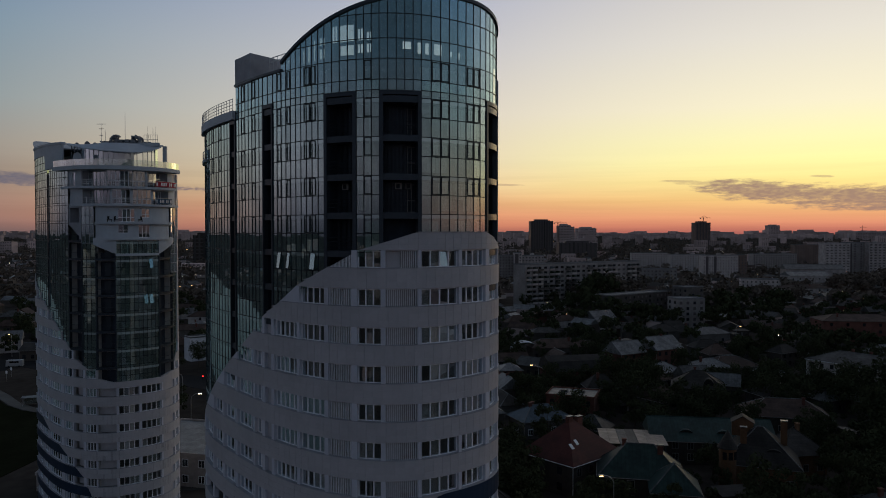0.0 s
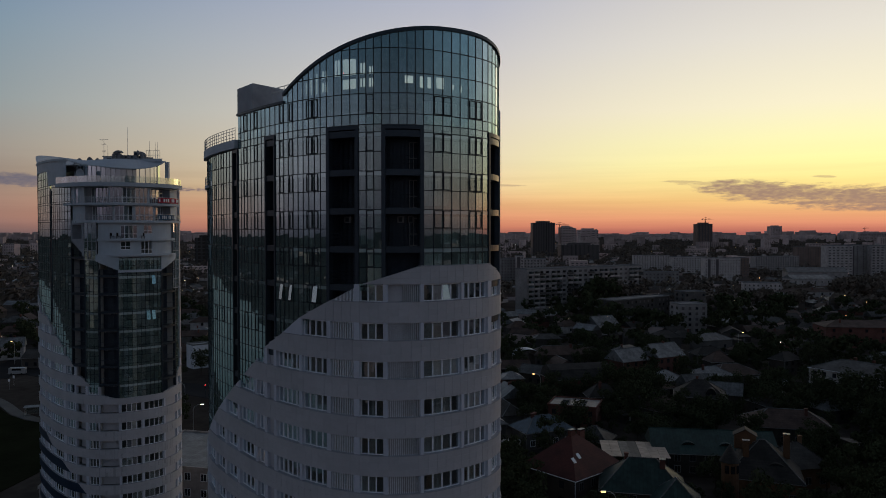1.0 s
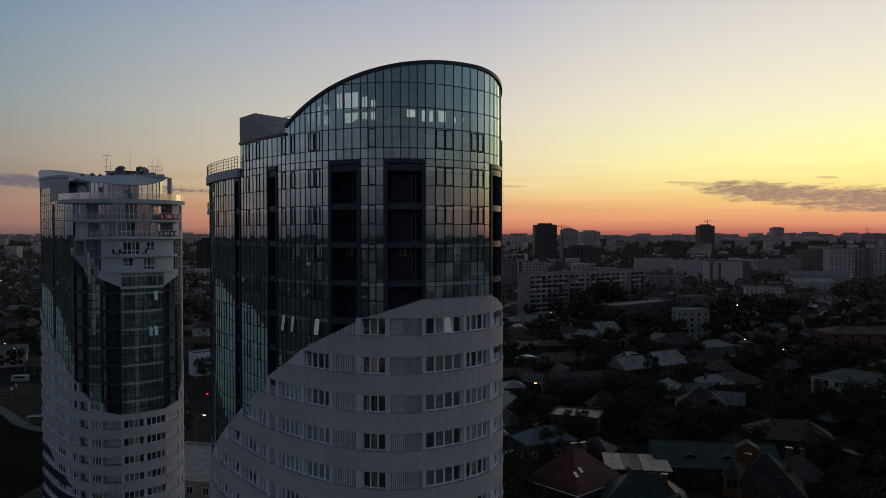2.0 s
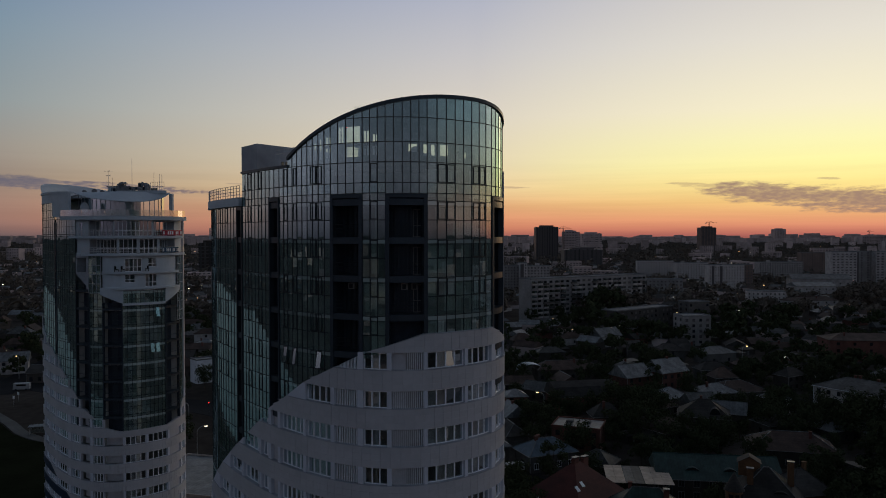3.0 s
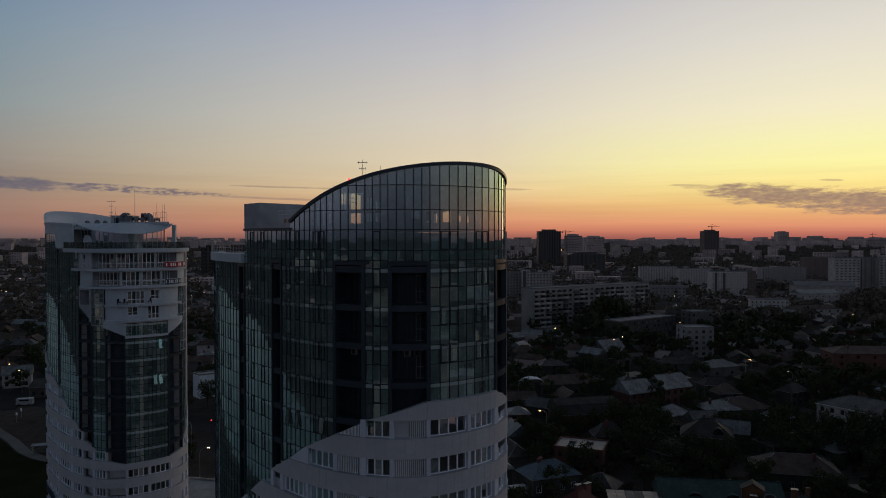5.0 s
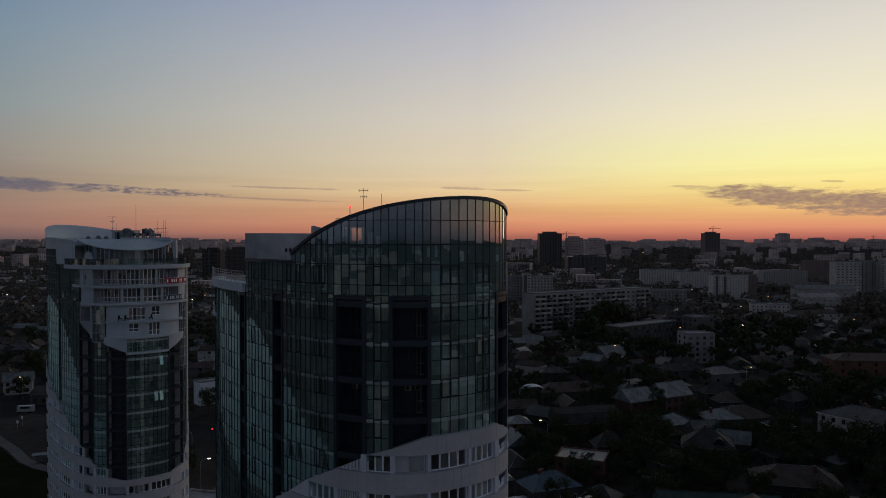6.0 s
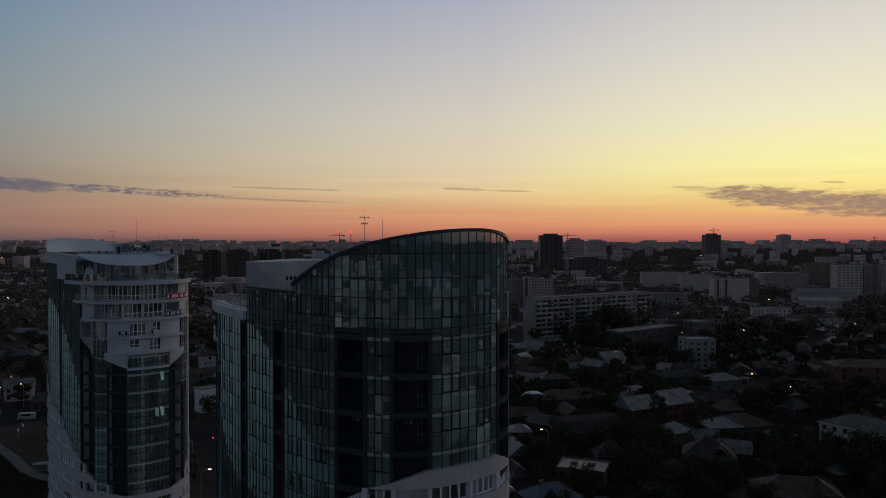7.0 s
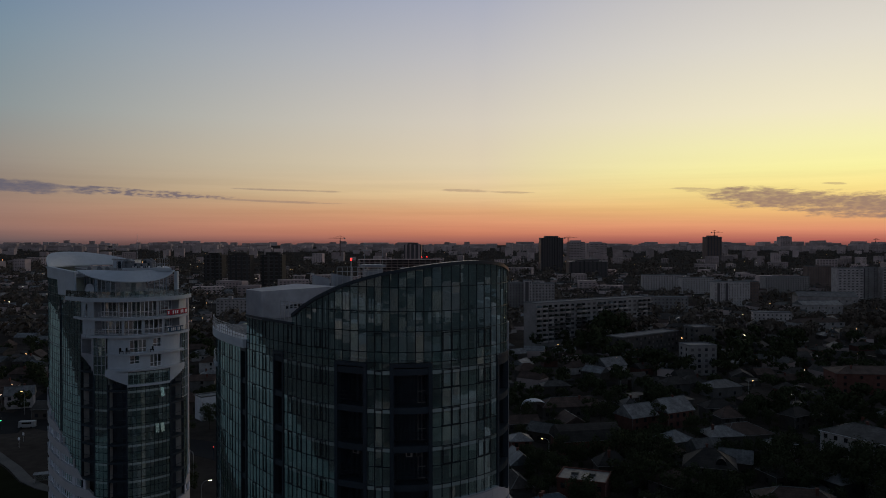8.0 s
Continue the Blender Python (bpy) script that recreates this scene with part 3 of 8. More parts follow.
def near_glazing():
    rest = {}
    bars = Geo()
    parts_left = 300
    for b, (s0, s1, n) in enumerate(BAYS):
        cols = steps(s0, s1, n)
        wing = b == 4
        rows = []
        if not wing:
            rows += [(62.0, 62.8), (61.4, 62.0)]
        for k in range(0, 9):
            f = FLOOR0 - STOREY * k
            rows += [(f + 1.5, f + 3.0), (f, f + 1.5)]
        for z0, z1 in rows:
            if wing and z1 > 61.5:
                continue
            row = [(c0, c1) for c0, c1 in zip(cols, cols[1:]) if z1 > np.interp(c1, EDGE_S, EDGE_Z) - 0.3]
            for c0, c1 in row:
                foot = max(z0, float(np.interp(c1, EDGE_S, EDGE_Z)) - 0.4)
                if parts_left > 0 and b < 3 and z0 > 45:
                    g = Geo()
                    NEAR.pane(g, c1, c0, foot, z1, -0.14, rng=glass_rng)
                    part("pane", g, "pane_glass", near)
                    parts_left -= 1
                else:
                    NEAR.pane(rest.setdefault(b, Geo()), c1, c0, foot, z1, -0.14, rng=glass_rng)
            if row:
                NEAR.wall(bars, row[0][0], row[-1][1], z1 - 0.03, z1 + 0.03, -0.16, -0.115)
        low = min(z0 for z0, z1 in rows if z1 > np.interp(s1, EDGE_S, EDGE_Z) - 0.3)
        for c in cols:
            lo = max(low, float(np.interp(c, EDGE_S, EDGE_Z)) - 0.35)
            NEAR.wall(bars, c - 0.034, c + 0.034, lo, 62.2 if not wing else 61.4, -0.16, -0.11)
    # the unbroken upper rows, up to the cornice
    cols = []
    for s0, s1, n in BAYS[:1]:
        cols += steps(s0, s1, n)
    cols = steps(9.0, 3.6, 7)[:-1] + cols + steps(-3.24, -6.59, 5)[1:] + steps(-6.59, -8.49, 3)[1:] + steps(-8.49, -11.5, 4)[1:] + steps(-11.5, -18.13, 10)[1:] + [-19.0, -19.85] + steps(-19.85, -25.62, 8)[1:]
    levels = (62.0, 62.8, 64.4, 65.95, 67.85, 70.0)
    top_geo = Geo()
    for c0, c1 in zip(cols, cols[1:]):
        for z0, z1 in zip(levels, levels[1:]):
            if c0 > -16.9 + 0.3:
                h0, h1 = min(z1, sail_top(c0)), min(z1, sail_top(c1))
            else:
                h0 = h1 = min(z1, 64.5)
            if max(h0, h1) <= z0 + 0.06:
                continue
            h0, h1 = max(h0, z0 + 0.01), max(h1, z0 + 0.01)
            g = Geo() if parts_left > 0 else top_geo
            NEAR.pane(g, c1, c0, z0, z1, -0.14, rng=glass_rng, hi=(h1, h0))
            if parts_left > 0:
                part("pane", g, "upper_pane_glass", near)
                parts_left -= 1
            if z1 < 69:
                NEAR.wall(bars, c0, c1, min(h0, h1, z1) - 0.03, min(h0, h1, z1) + 0.03, -0.16, -0.115)
        hi = sail_top(c0) if c0 > -16.7 else 64.5
        NEAR.wall(bars, c0 - 0.034, c0 + 0.034, 62.0, hi, -0.16, -0.11)
    if top_geo.f:
        part("upper_panes", top_geo, "upper_glass", near, kind="stuff")
    for b, g in rest.items():
        part("panes", g, "facade_glass", near, kind="stuff")
    part("glazing_grid", bars, "mullion", near, "thin dark metal glazing bars", kind="stuff")
    # opening sashes: a heavier dark frame round the pane, some tilted out
    sash_no = 0
    for c, (s0, s1) in enumerate(CASEMENTS):
        for k in range(-1, 6):
            z0, z1 = (FLOOR0 - STOREY * k + 1.55, FLOOR0 - STOREY * k + 2.95) if k >= 0 else (62.85, 64.3)
            if k < 0 and s0 < -26 or z0 < np.interp(s1, EDGE_S, EDGE_Z):
                continue
            out = 0.0 if (c, k) not in OPEN_SASH else 0.2
            g = Geo()
            a, b = min(s0, s1) + 0.02, max(s0, s1) - 0.02
            P = NEAR.at
            def lean(s, z):
                return P(s, -0.085 + out * (z1 - z) / (z1 - z0), z)
            w = 0.065
            for u0, u1, v0, v1 in ((a, a + w, z0, z1), (b - w, b, z0, z1), (a + w, b - w, z0, z0 + w), (a + w, b - w, z1 - w, z1)):
                q = [lean(u0, v0), lean(u1, v0), lean(u1, v1), lean(u0, v1)]
                nrm = (P(u0, 0) - P(u0, 0.03))
                g.hexa([q[0], q[1], q[1] + nrm, q[0] + nrm, q[3], q[2], q[2] + nrm, q[3] + nrm])
            sash = part("opening_sash", g, "mullion", near)
            if out:
                gp = Geo()
                gp.face(lean(a + w, z0 + w), lean(b - w, z0 + w), lean(b - w, z1 - w), lean(a + w, z1 - w))
                part("sash_pane", gp, "pane_glass", sash)


near_glazing()


def near_cornice():
    g = Geo()
    NEAR.wall(g, -16.75, 24.0, 0, 0, -0.55, 0.0, step=0.5, bottom=lambda s: sail_top(s) - 0.24, top=lambda s: sail_top(s) + 0.03)
    part("cornice", g, "dark_metal", near, "curved black metal cornice")
    g = Geo()
    NEAR.wall(g, -25.62, -16.7, 64.42, 64.62, -0.4, 0.02)
    part("parapet", g, "dark_metal", near)
    # a wall stands close behind the sail; the sky shows through its openings
    g = Geo()
    cuts = [(-15.7, -15.45, 64.8, 65.2), (-15.1, -14.85, 64.8, 65.5), (-14.5, -14.2, 64.8, 65.9), (-13.9, -13.55, 64.8, 66.2), (-13.2, -12.9, 64.8, 66.5), (-12.5, -11.8, 64.9, 66.6), (-11.1, -10.5, 65.9, 67.3), (-10.3, -8.9, 64.9, 67.3), (-8.6, -8.1, 65.0, 66.9), (-7.8, -7.3, 65.0, 66.6), (-4.7, -3.95, 65.25, 65.85), (-3.4, -2.95, 64.95, 65.85), (-2.7, -2.3, 64.95, 65.85), (-1.85, -1.0, 65.0, 65.9), (-0.35, 0.05, 65.05, 65.5), (0.6, 0.9, 64.95, 65.5), (1.4, 1.65, 65.0, 65.4), (2.2, 2.45, 64.95, 65.3)]
    prev = -16.2
    for a, b, z0, z1 in cuts + [(9.0, 9.0, 65, 66)]:
        NEAR.wall(g, prev, a, 64.35, 0, -0.75, -0.6, top=lambda s: sail_top(s) - 0.12)
        if b > a:
            NEAR.wall(g, a, b, 64.35, z0, -0.75, -0.6)
            NEAR.wall(g, a, b, z1, 0, -0.75, -0.6, top=lambda s: sail_top(s) - 0.12)
        prev = b
    part("attic_wall", g, "attic", near, "grey rendered wall with open windows behind the sail")
    for a, b, z0, z1 in cuts[5:10]:
        g = Geo()
        m = (a + b) / 2
        NEAR.wall(g, m - 0.03, m + 0.03, z0, z1, -0.7, -0.65)
        NEAR.wall(g, a, b, 65.7, 65.98, -0.74, -0.62)
        part("opening_frame", g, "mullion", near)


near_cornice()


def near_loggias():
    P = NEAR.at
    for i, (s0, s1) in enumerate(LOGGIAS):
        hi_s, lo_s = max(s0, s1), min(s0, s1)
        slot = hi_s - lo_s < 2
        top = 61.95 if i != 4 else 61.4
        bottom = float(np.interp(lo_s, EDGE_S, EDGE_Z)) - (0.6 if i == 0 else 1.5) if i != 2 else 46.0
        bay = part("loggia_bay", Geo(), "dark_metal", near, "recessed dark loggia bay")
        g = Geo()
        w = 0.16 if slot else 0.3
        NEAR.wall(g, hi_s - w, hi_s, bottom, top, -0.5, -0.04)
        NEAR.wall(g, lo_s, lo_s + w, bottom, top, -0.5, -0.04)
        NEAR.wall(g, lo_s + w, hi_s - w, top - 0.32, top, -0.5, -0.05)
        part("surround", g, "dark_metal", bay, "dark metal surround")
        g = Geo()
        deep = -1.7 if not slot else -1.0
        NEAR.wall(g, lo_s, hi_s, bottom, top, deep - 0.15, deep)
        NEAR.wall(g, lo_s - 0.02, lo_s + 0.05, bottom, top, deep, -0.45)
        NEAR.wall(g, hi_s - 0.05, hi_s + 0.02, bottom, top, deep, -0.45)
        part("back_wall", g, "dark_wall", bay)
        k = -1 if i != 4 else 0
        while FLOOR0 - STOREY * k > bottom:
            f = FLOOR0 - STOREY * k
            g = Geo()
            NEAR.wall(g, lo_s + w, hi_s - w, f - 0.36, f + 0.14, deep, -0.1 if not slot else -0.14)
            part("balcony_slab", g, "dark_metal", bay)
            if not slot and k >= 0:
                g = Geo()
                n = int((hi_s - lo_s) / 0.17)
                for j in range(n):
                    s = lo_s + 0.35 + (hi_s - lo_s - 0.7) * j / n
                    NEAR.wall(g, s, s + 0.06, f + 0.16, f + 2.78, deep + 0.01, deep + 0.07)
                part("wall_slats", g, "dark_metal", bay, "dark vertical wall slats", kind="stuff")
                # glazed balcony door
                d0 = lo_s + (2.15 if i == 1 else 2.5) if i != 2 else lo_s + 1.2
                g = Geo()
                for u in (0, 0.42, 0.84):
                    NEAR.wall(g, d0 + u - 0.03, d0 + u + 0.03, f + 0.18, f + 2.4, deep + 0.08, deep + 0.16)
                for v in (0.2, 1.1, 2.36):
                    NEAR.wall(g, d0, d0 + 0.84, f + v - 0.03, f + v + 0.03, deep + 0.08, deep + 0.15)
                part("balcony_door", g, "dim_frame", bay, "narrow glazed balcony door")
                g = Geo()
                for v in (0.55, 0.85, 1.15):
                    NEAR.wall(g, lo_s + w, hi_s - w, f + v, f + v + 0.035, -0.24, -0.2)
                if i != 2:
                    part("railing", g, "mullion", bay)
                for c0 in {(0, 2): (1.24, 2.25), (1, 2): (0.93,)}.get((i, k), ()):
                    g = Geo()
                    NEAR.wall(g, lo_s + c0, lo_s + c0 + 0.65, f + 2.0, f + 2.5, deep + 0.1, deep + 0.42)
                    unit = part("air_conditioner", g, "dim_frame", bay, "small grey outdoor cooling unit")
                    g = Geo()
                    NEAR.wall(g, lo_s + c0 + 0.1, lo_s + c0 + 0.45, f + 2.07, f + 2.43, deep + 0.42, deep + 0.44)
                    part("fan_grille", g, "mullion", unit)
            k += 1


near_loggias()

# ---- white cladding: bands, piers and windows ----
WINDOWS = ((6.3, 3.9, 3, 0), (3.33, 0.47, 4, 0), (0.17, -3.28, 4, 0), (-3.58, -6.12, 1, 1), (-6.48, -8.41, 3, 0), (-8.9, -11.04, 1, 1), (-11.44, -14.25, 4, 0), (-14.59, -17.86, 5, 0), (-18.28, -19.42, 1, 2), (-19.9, -21.29, 2, 0), (-21.68, -25.23, 4, 0), (-25.72, -28.63, 3, 0), (-29.1, -32.0, 3, 0), (-32.6, -36.0, 3, 0), (-36.6, -40.0, 3, 0), (9.6, 6.8, 3, 0))
win_rng = random.Random(11)
TILTED = {(0, 2, 2), (3, 9, 0)}     # storey, window, sash


def window_meshes(plan, s0, s1, n, style, h, off):
    """Frame, pane and blind meshes for one window column, with the sill at z = 0; shared by all storeys."""
    lo, hi = min(s0, s1), max(s0, s1)
    out = {}
    g = Geo()
    w = 0.105
    if style == 0:
        cuts = steps(lo, hi, n)
        for c in cuts:
            plan.wall(g, max(lo, c - w / 2), min(hi, c + w / 2), 0, h, off - 0.06, off + 0.045)
        for z in (0, h - w):
            plan.wall(g, lo, hi, z, z + w, off - 0.06, off + 0.04)
        out["frame"] = g.mesh("window_frame", "frame_white")
        out["panes"] = []
        for a, b in zip(cuts, cuts[1:]):
            gp = Geo()
            plan.pane(gp, a + w / 2, b - w / 2, w, h - w, off - 0.02, tilt=0.006, rng=win_rng)
            out["panes"].append(gp.mesh("pane", "window_glass"))
            gc = Geo()
            m = max(3, int((b - a) / 0.07))
            for j in range(m):
                u0, u1 = a + (b - a) * j / m, a + (b - a) * (j + 1) / m
                o = off - 0.2 + (0.03 if j % 2 else 0)
                plan.wall(gc, u0, u1, 0.05, h - 0.05, o - 0.02, o)
            out.setdefault("curtains", []).append(gc.mesh("curtain", "curtain"))
    elif style == 1:
        wide = hi - lo > 2.3
        mid = lo + 0.46 * (hi - lo) if wide else lo
        m = int((hi - lo) / 0.155)
        half = Geo()
        for j in range(m + 1):
            s = lo + (hi - lo) * j / m
            plan.wall(g, s - 0.026, s + 0.026, 0, h, off + 0.06, off + 0.14)
            if s > mid:
                plan.wall(half, s - 0.026, s + 0.026, 0, h, off + 0.06, off + 0.14)
        for geo in (g, half):
            plan.wall(geo, lo, hi, h - 0.06, h, off + 0.02, off + 0.1)
        out["slats"] = g.mesh("screen_slats", "frame_white")
        out["half_slats"] = half.mesh("screen_slats", "frame_white")
        gb = Geo()
        plan.wall(gb, mid, hi, 0.0, h, off - 1.1, off - 1.0)
        plan.wall(gb, hi - 0.05, hi, 0.0, h, off - 1.0, off)
        if wide:
            gs = Geo()
            plan.wall(gs, lo, mid, 0.0, h, off - 0.2, off - 0.06)
            out["plain"] = gs.mesh("screen_wall", "cladding")
        out["back"] = gb.mesh("back_wall", "joint")
    else:
        plan.wall(g, lo, hi, 0, h, off - 0.06, off)
        out["panel"] = g.mesh("blank_panel", "cladding")
    return out


def clad_band(plan, tower, name, z0, z1, s_lo, s_hi, slant_lo, slant_hi, tiles, mat="cladding", tile_mat="cladding_tile", pitch=0.78, rows=3, off=0.06):
    """A curved white band with slanting ends, faced with separate tiles."""
    def top(s):
        if s < s_lo:
            return z1 - (z1 - z0) * min(1.0, (s_lo - s) / max(slant_lo, 1e-3))
        if s > s_hi:
            return z1 - (z1 - z0) * min(1.0, (s - s_hi) / max(slant_hi, 1e-3))
        return z1
    g = Geo()
    plan.wall(g, s_lo - slant_lo, s_hi + slant_hi, z0, z1, -0.42, off - 0.02, step=0.5, top=top)
    band = part(name, g, "joint" if mat == "cladding" else mat, tower)
    face = Geo()
    made = 0
    n = int((s_hi + slant_hi - s_lo + slant_lo) / pitch)
    for j in range(n):
        a = s_lo - slant_lo + j * pitch + 0.008
        b = a + pitch - 0.016
        for r in range(rows):
            u0, u1 = z0 + (z1 - z0) * r / rows + 0.008, z0 + (z1 - z0) * (r + 1) / rows - 0.008
            ta, tb = min(u1, top(a)), min(u1, top(b))
            if max(ta, tb) < u0 + 0.03:
                continue
            ta, tb = max(ta, u0 + 0.005), max(tb, u0 + 0.005)
            o = off + win_rng.uniform(-0.002, 0.003)
            q = [plan.at(a, o, u0), plan.at(b, o, u0), plan.at(b, o, tb), plan.at(a, o, ta)]
            r_ = [plan.at(a, o - 0.03, u0), plan.at(b, o - 0.03, u0), plan.at(b, o - 0.03, tb), plan.at(a, o - 0.03, ta)]
            t = Geo() if made < tiles else face
            i = len(t.v)
            t.v += [tuple(p) for p in q + r_]
            t.f += [(i, i + 1, i + 2, i + 3), (i, i + 4, i + 5, i + 1), (i + 1, i + 5, i + 6, i + 2), (i + 2, i + 6, i + 7, i + 3), (i + 3, i + 7, i + 4, i)]
            if made < tiles:
                part("cladding_tile", t, tile_mat, band)
                made += 1
    if face.f:
        part("cladding_tiles", face, mat, band, kind="stuff")
    # sill lip
    g = Geo()
    plan.wall(g, s_lo, s_hi, z1, z1 + 0.05, -0.4, off + 0.05, step=0.5)
    part("sill", g, "grey_paint", band)
    return band


def pier_meshes(plan, windows, h, end=12.0):
    """The wall pieces between the windows of a row, one mesh each, shared by all storeys."""
    out, prev = [], end
    for w in sorted(windows, key=lambda w: -max(w[0], w[1])):
        hi, lo = max(w[0], w[1]), min(w[0], w[1])
        if prev - hi > 0.02:
            g = Geo()
            plan.wall(g, hi, prev, 0.05, h, -0.42, 0.04)
            out.append((prev, hi, g.mesh("pier", "pier_panel")))
        prev = lo
    return out


def near_cladding():
    cols = [(w, window_meshes(NEAR, *w, HEAD0 - SILL0, -0.27)) for w in WINDOWS]
    piers = pier_meshes(NEAR, WINDOWS, HEAD0 - SILL0)
    for j in range(16):
        z0, z1 = HEAD0 - STOREY * j, SILL0 + STOREY - STOREY * j
        if j == 0:
            z1 = 51.0
        sl, sb = edge_left(z1), edge_left(z0)
        rl, rb = edge_right(z1), edge_right(z0)
        blue = z1 < 30.6
        clad_band(NEAR, near, "cladding_band", z0, z1, sl, min(rl, 12.0), sl - sb, max(0.0, min(rb, 12.5) - min(rl, 12.0)), 55 if j < 6 else 0)
        if blue:
            g = Geo()
            NEAR.wall(g, -4.6, 12.0, z0, z1, 0.06, 0.1, bottom=lambda s: z0, top=lambda s: z0 + (z1 - z0) * min(1.0, max(0.02, (s + 4.6) / 3)))
            part("blue_panel", g, "blue_cladding", near, "dark blue cladding panel")
        # window row beneath this band
        sill = SILL0 - STOREY * j
        left = edge_left(sill + 0.7)
        foot = edge_left(sill)
        kept = [min(w[0], w[1]) for w, _ in cols if not (min(w[0], w[1]) < left - 0.9 or max(w[0], w[1]) - left < 0.6)]
        first = min(kept) if kept else foot
        for hi, lo, me in piers:
            if lo > first - 0.1:
                part("pier", me, None, near, at=(0, 0, sill))
        def rake(s, z0=z0):
            return min(z0, max(float(np.interp(s, EDGE_S, EDGE_Z)), sill + 0.07))
        if j == 0:
            n = int((first - 0.5 - foot) / 0.13)
            g = Geo()
            for k in range(n):
                s = foot + 0.1 + 0.13 * k
                NEAR.wall(g, s, s + 0.05, sill + 0.05, rake(s), -0.12, -0.04)
            part("raked_slats", g, "frame_white", near, "white upright slats under a slanting edge", kind="stuff")
            g = Geo()
            NEAR.wall(g, first - 0.45, first, sill + 0.05, z0, -0.3, 0.04)
            part("pier", g, "pier_panel", near)
        elif first - foot > 0.1:
            g = Geo()
            NEAR.wall(g, foot, first, sill + 0.05, z0, -0.3, 0.045, step=0.2, top=rake)
            part("end_wedge", g, "pier_panel", near)
        if j > 7:
            continue
        for w, me in cols:
            lo = min(w[0], w[1])
            if lo < left - 0.9 or max(w[0], w[1]) - left < 0.6:
                continue
            at = (0, 0, sill)
            if w[3] == 0:
                win = part("window", me["frame"], None, near, at=at)
                for i, (pn, cu) in enumerate(zip(me["panes"], me["curtains"])):
                    if (j, cols.index((w, me)), i) in TILTED:
                        c0, c1 = min(w[:2]) + (max(w[:2]) - min(w[:2])) * i / w[2], min(w[:2]) + (max(w[:2]) - min(w[:2])) * (i + 1) / w[2]
                        g = Geo()
                        for u0, u1, v0, v1 in ((c0, c0 + 0.07, 0.05, 1.35), (c1 - 0.07, c1, 0.05, 1.35), (c0 + 0.07, c1 - 0.07, 0.05, 0.12), (c0 + 0.07, c1 - 0.07, 1.28, 1.35)):
                            q = [NEAR.at(u, -0.2 - 0.2 * v / 1.35 + e, v) for e in (-0.04, 0) for u, v in ((u0, v0), (u1, v0), (u1, v1), (u0, v1))]
                            g.hexa(q)
                        sash = part("tilted_sash", g, "frame_white", win)
                        g = Geo()
                        g.face(*[NEAR.at(u, -0.21 - 0.2 * v / 1.35, v) for u, v in ((c0 + 0.07, 0.12), (c1 - 0.07, 0.12), (c1 - 0.07, 1.28), (c0 + 0.07, 1.28))])
                        part("pane", g, "window_glass", win)
                        continue
                    part("pane", pn, None, win)
                    if win_rng.random() < 0.5:
                        part("curtain", cu, None, win)
            elif w[3] == 1:
                bal = part("balcony_screen", me["half_slats" if j == 0 else "slats"], None, near, "white upright balcony slats", at=at, kind="stuff")
                part("back_wall", me["back"], None, bal)
                if "plain" in me:
                    part("screen_wall", me["plain"], None, bal)
            else:
                part("blank_panel", me["panel"], None, near, at=at)


near_cladding()


def ceiling_lamp(s, z):
    p = NEAR.at(s, -0.9)
    ob = thing("ceiling_lamp", "small glowing ceiling lamp inside a flat", "lamp", "lamps in the flats", at=(p.x, p.y, z))
    g = Geo(); g.rod((0, 0, 0.22), (0, 0, 0.7), 0.02); part("cord", g, "mullion", ob)
    g = Geo(); g.rod((0, 0, 0), (0, 0, 0.2), 0.14, 0.09, n=10); part("shade", g, "lamp_warm", ob)


ceiling_lamp(2.7, 31.0)
ceiling_lamp(-20.4, 34.2)


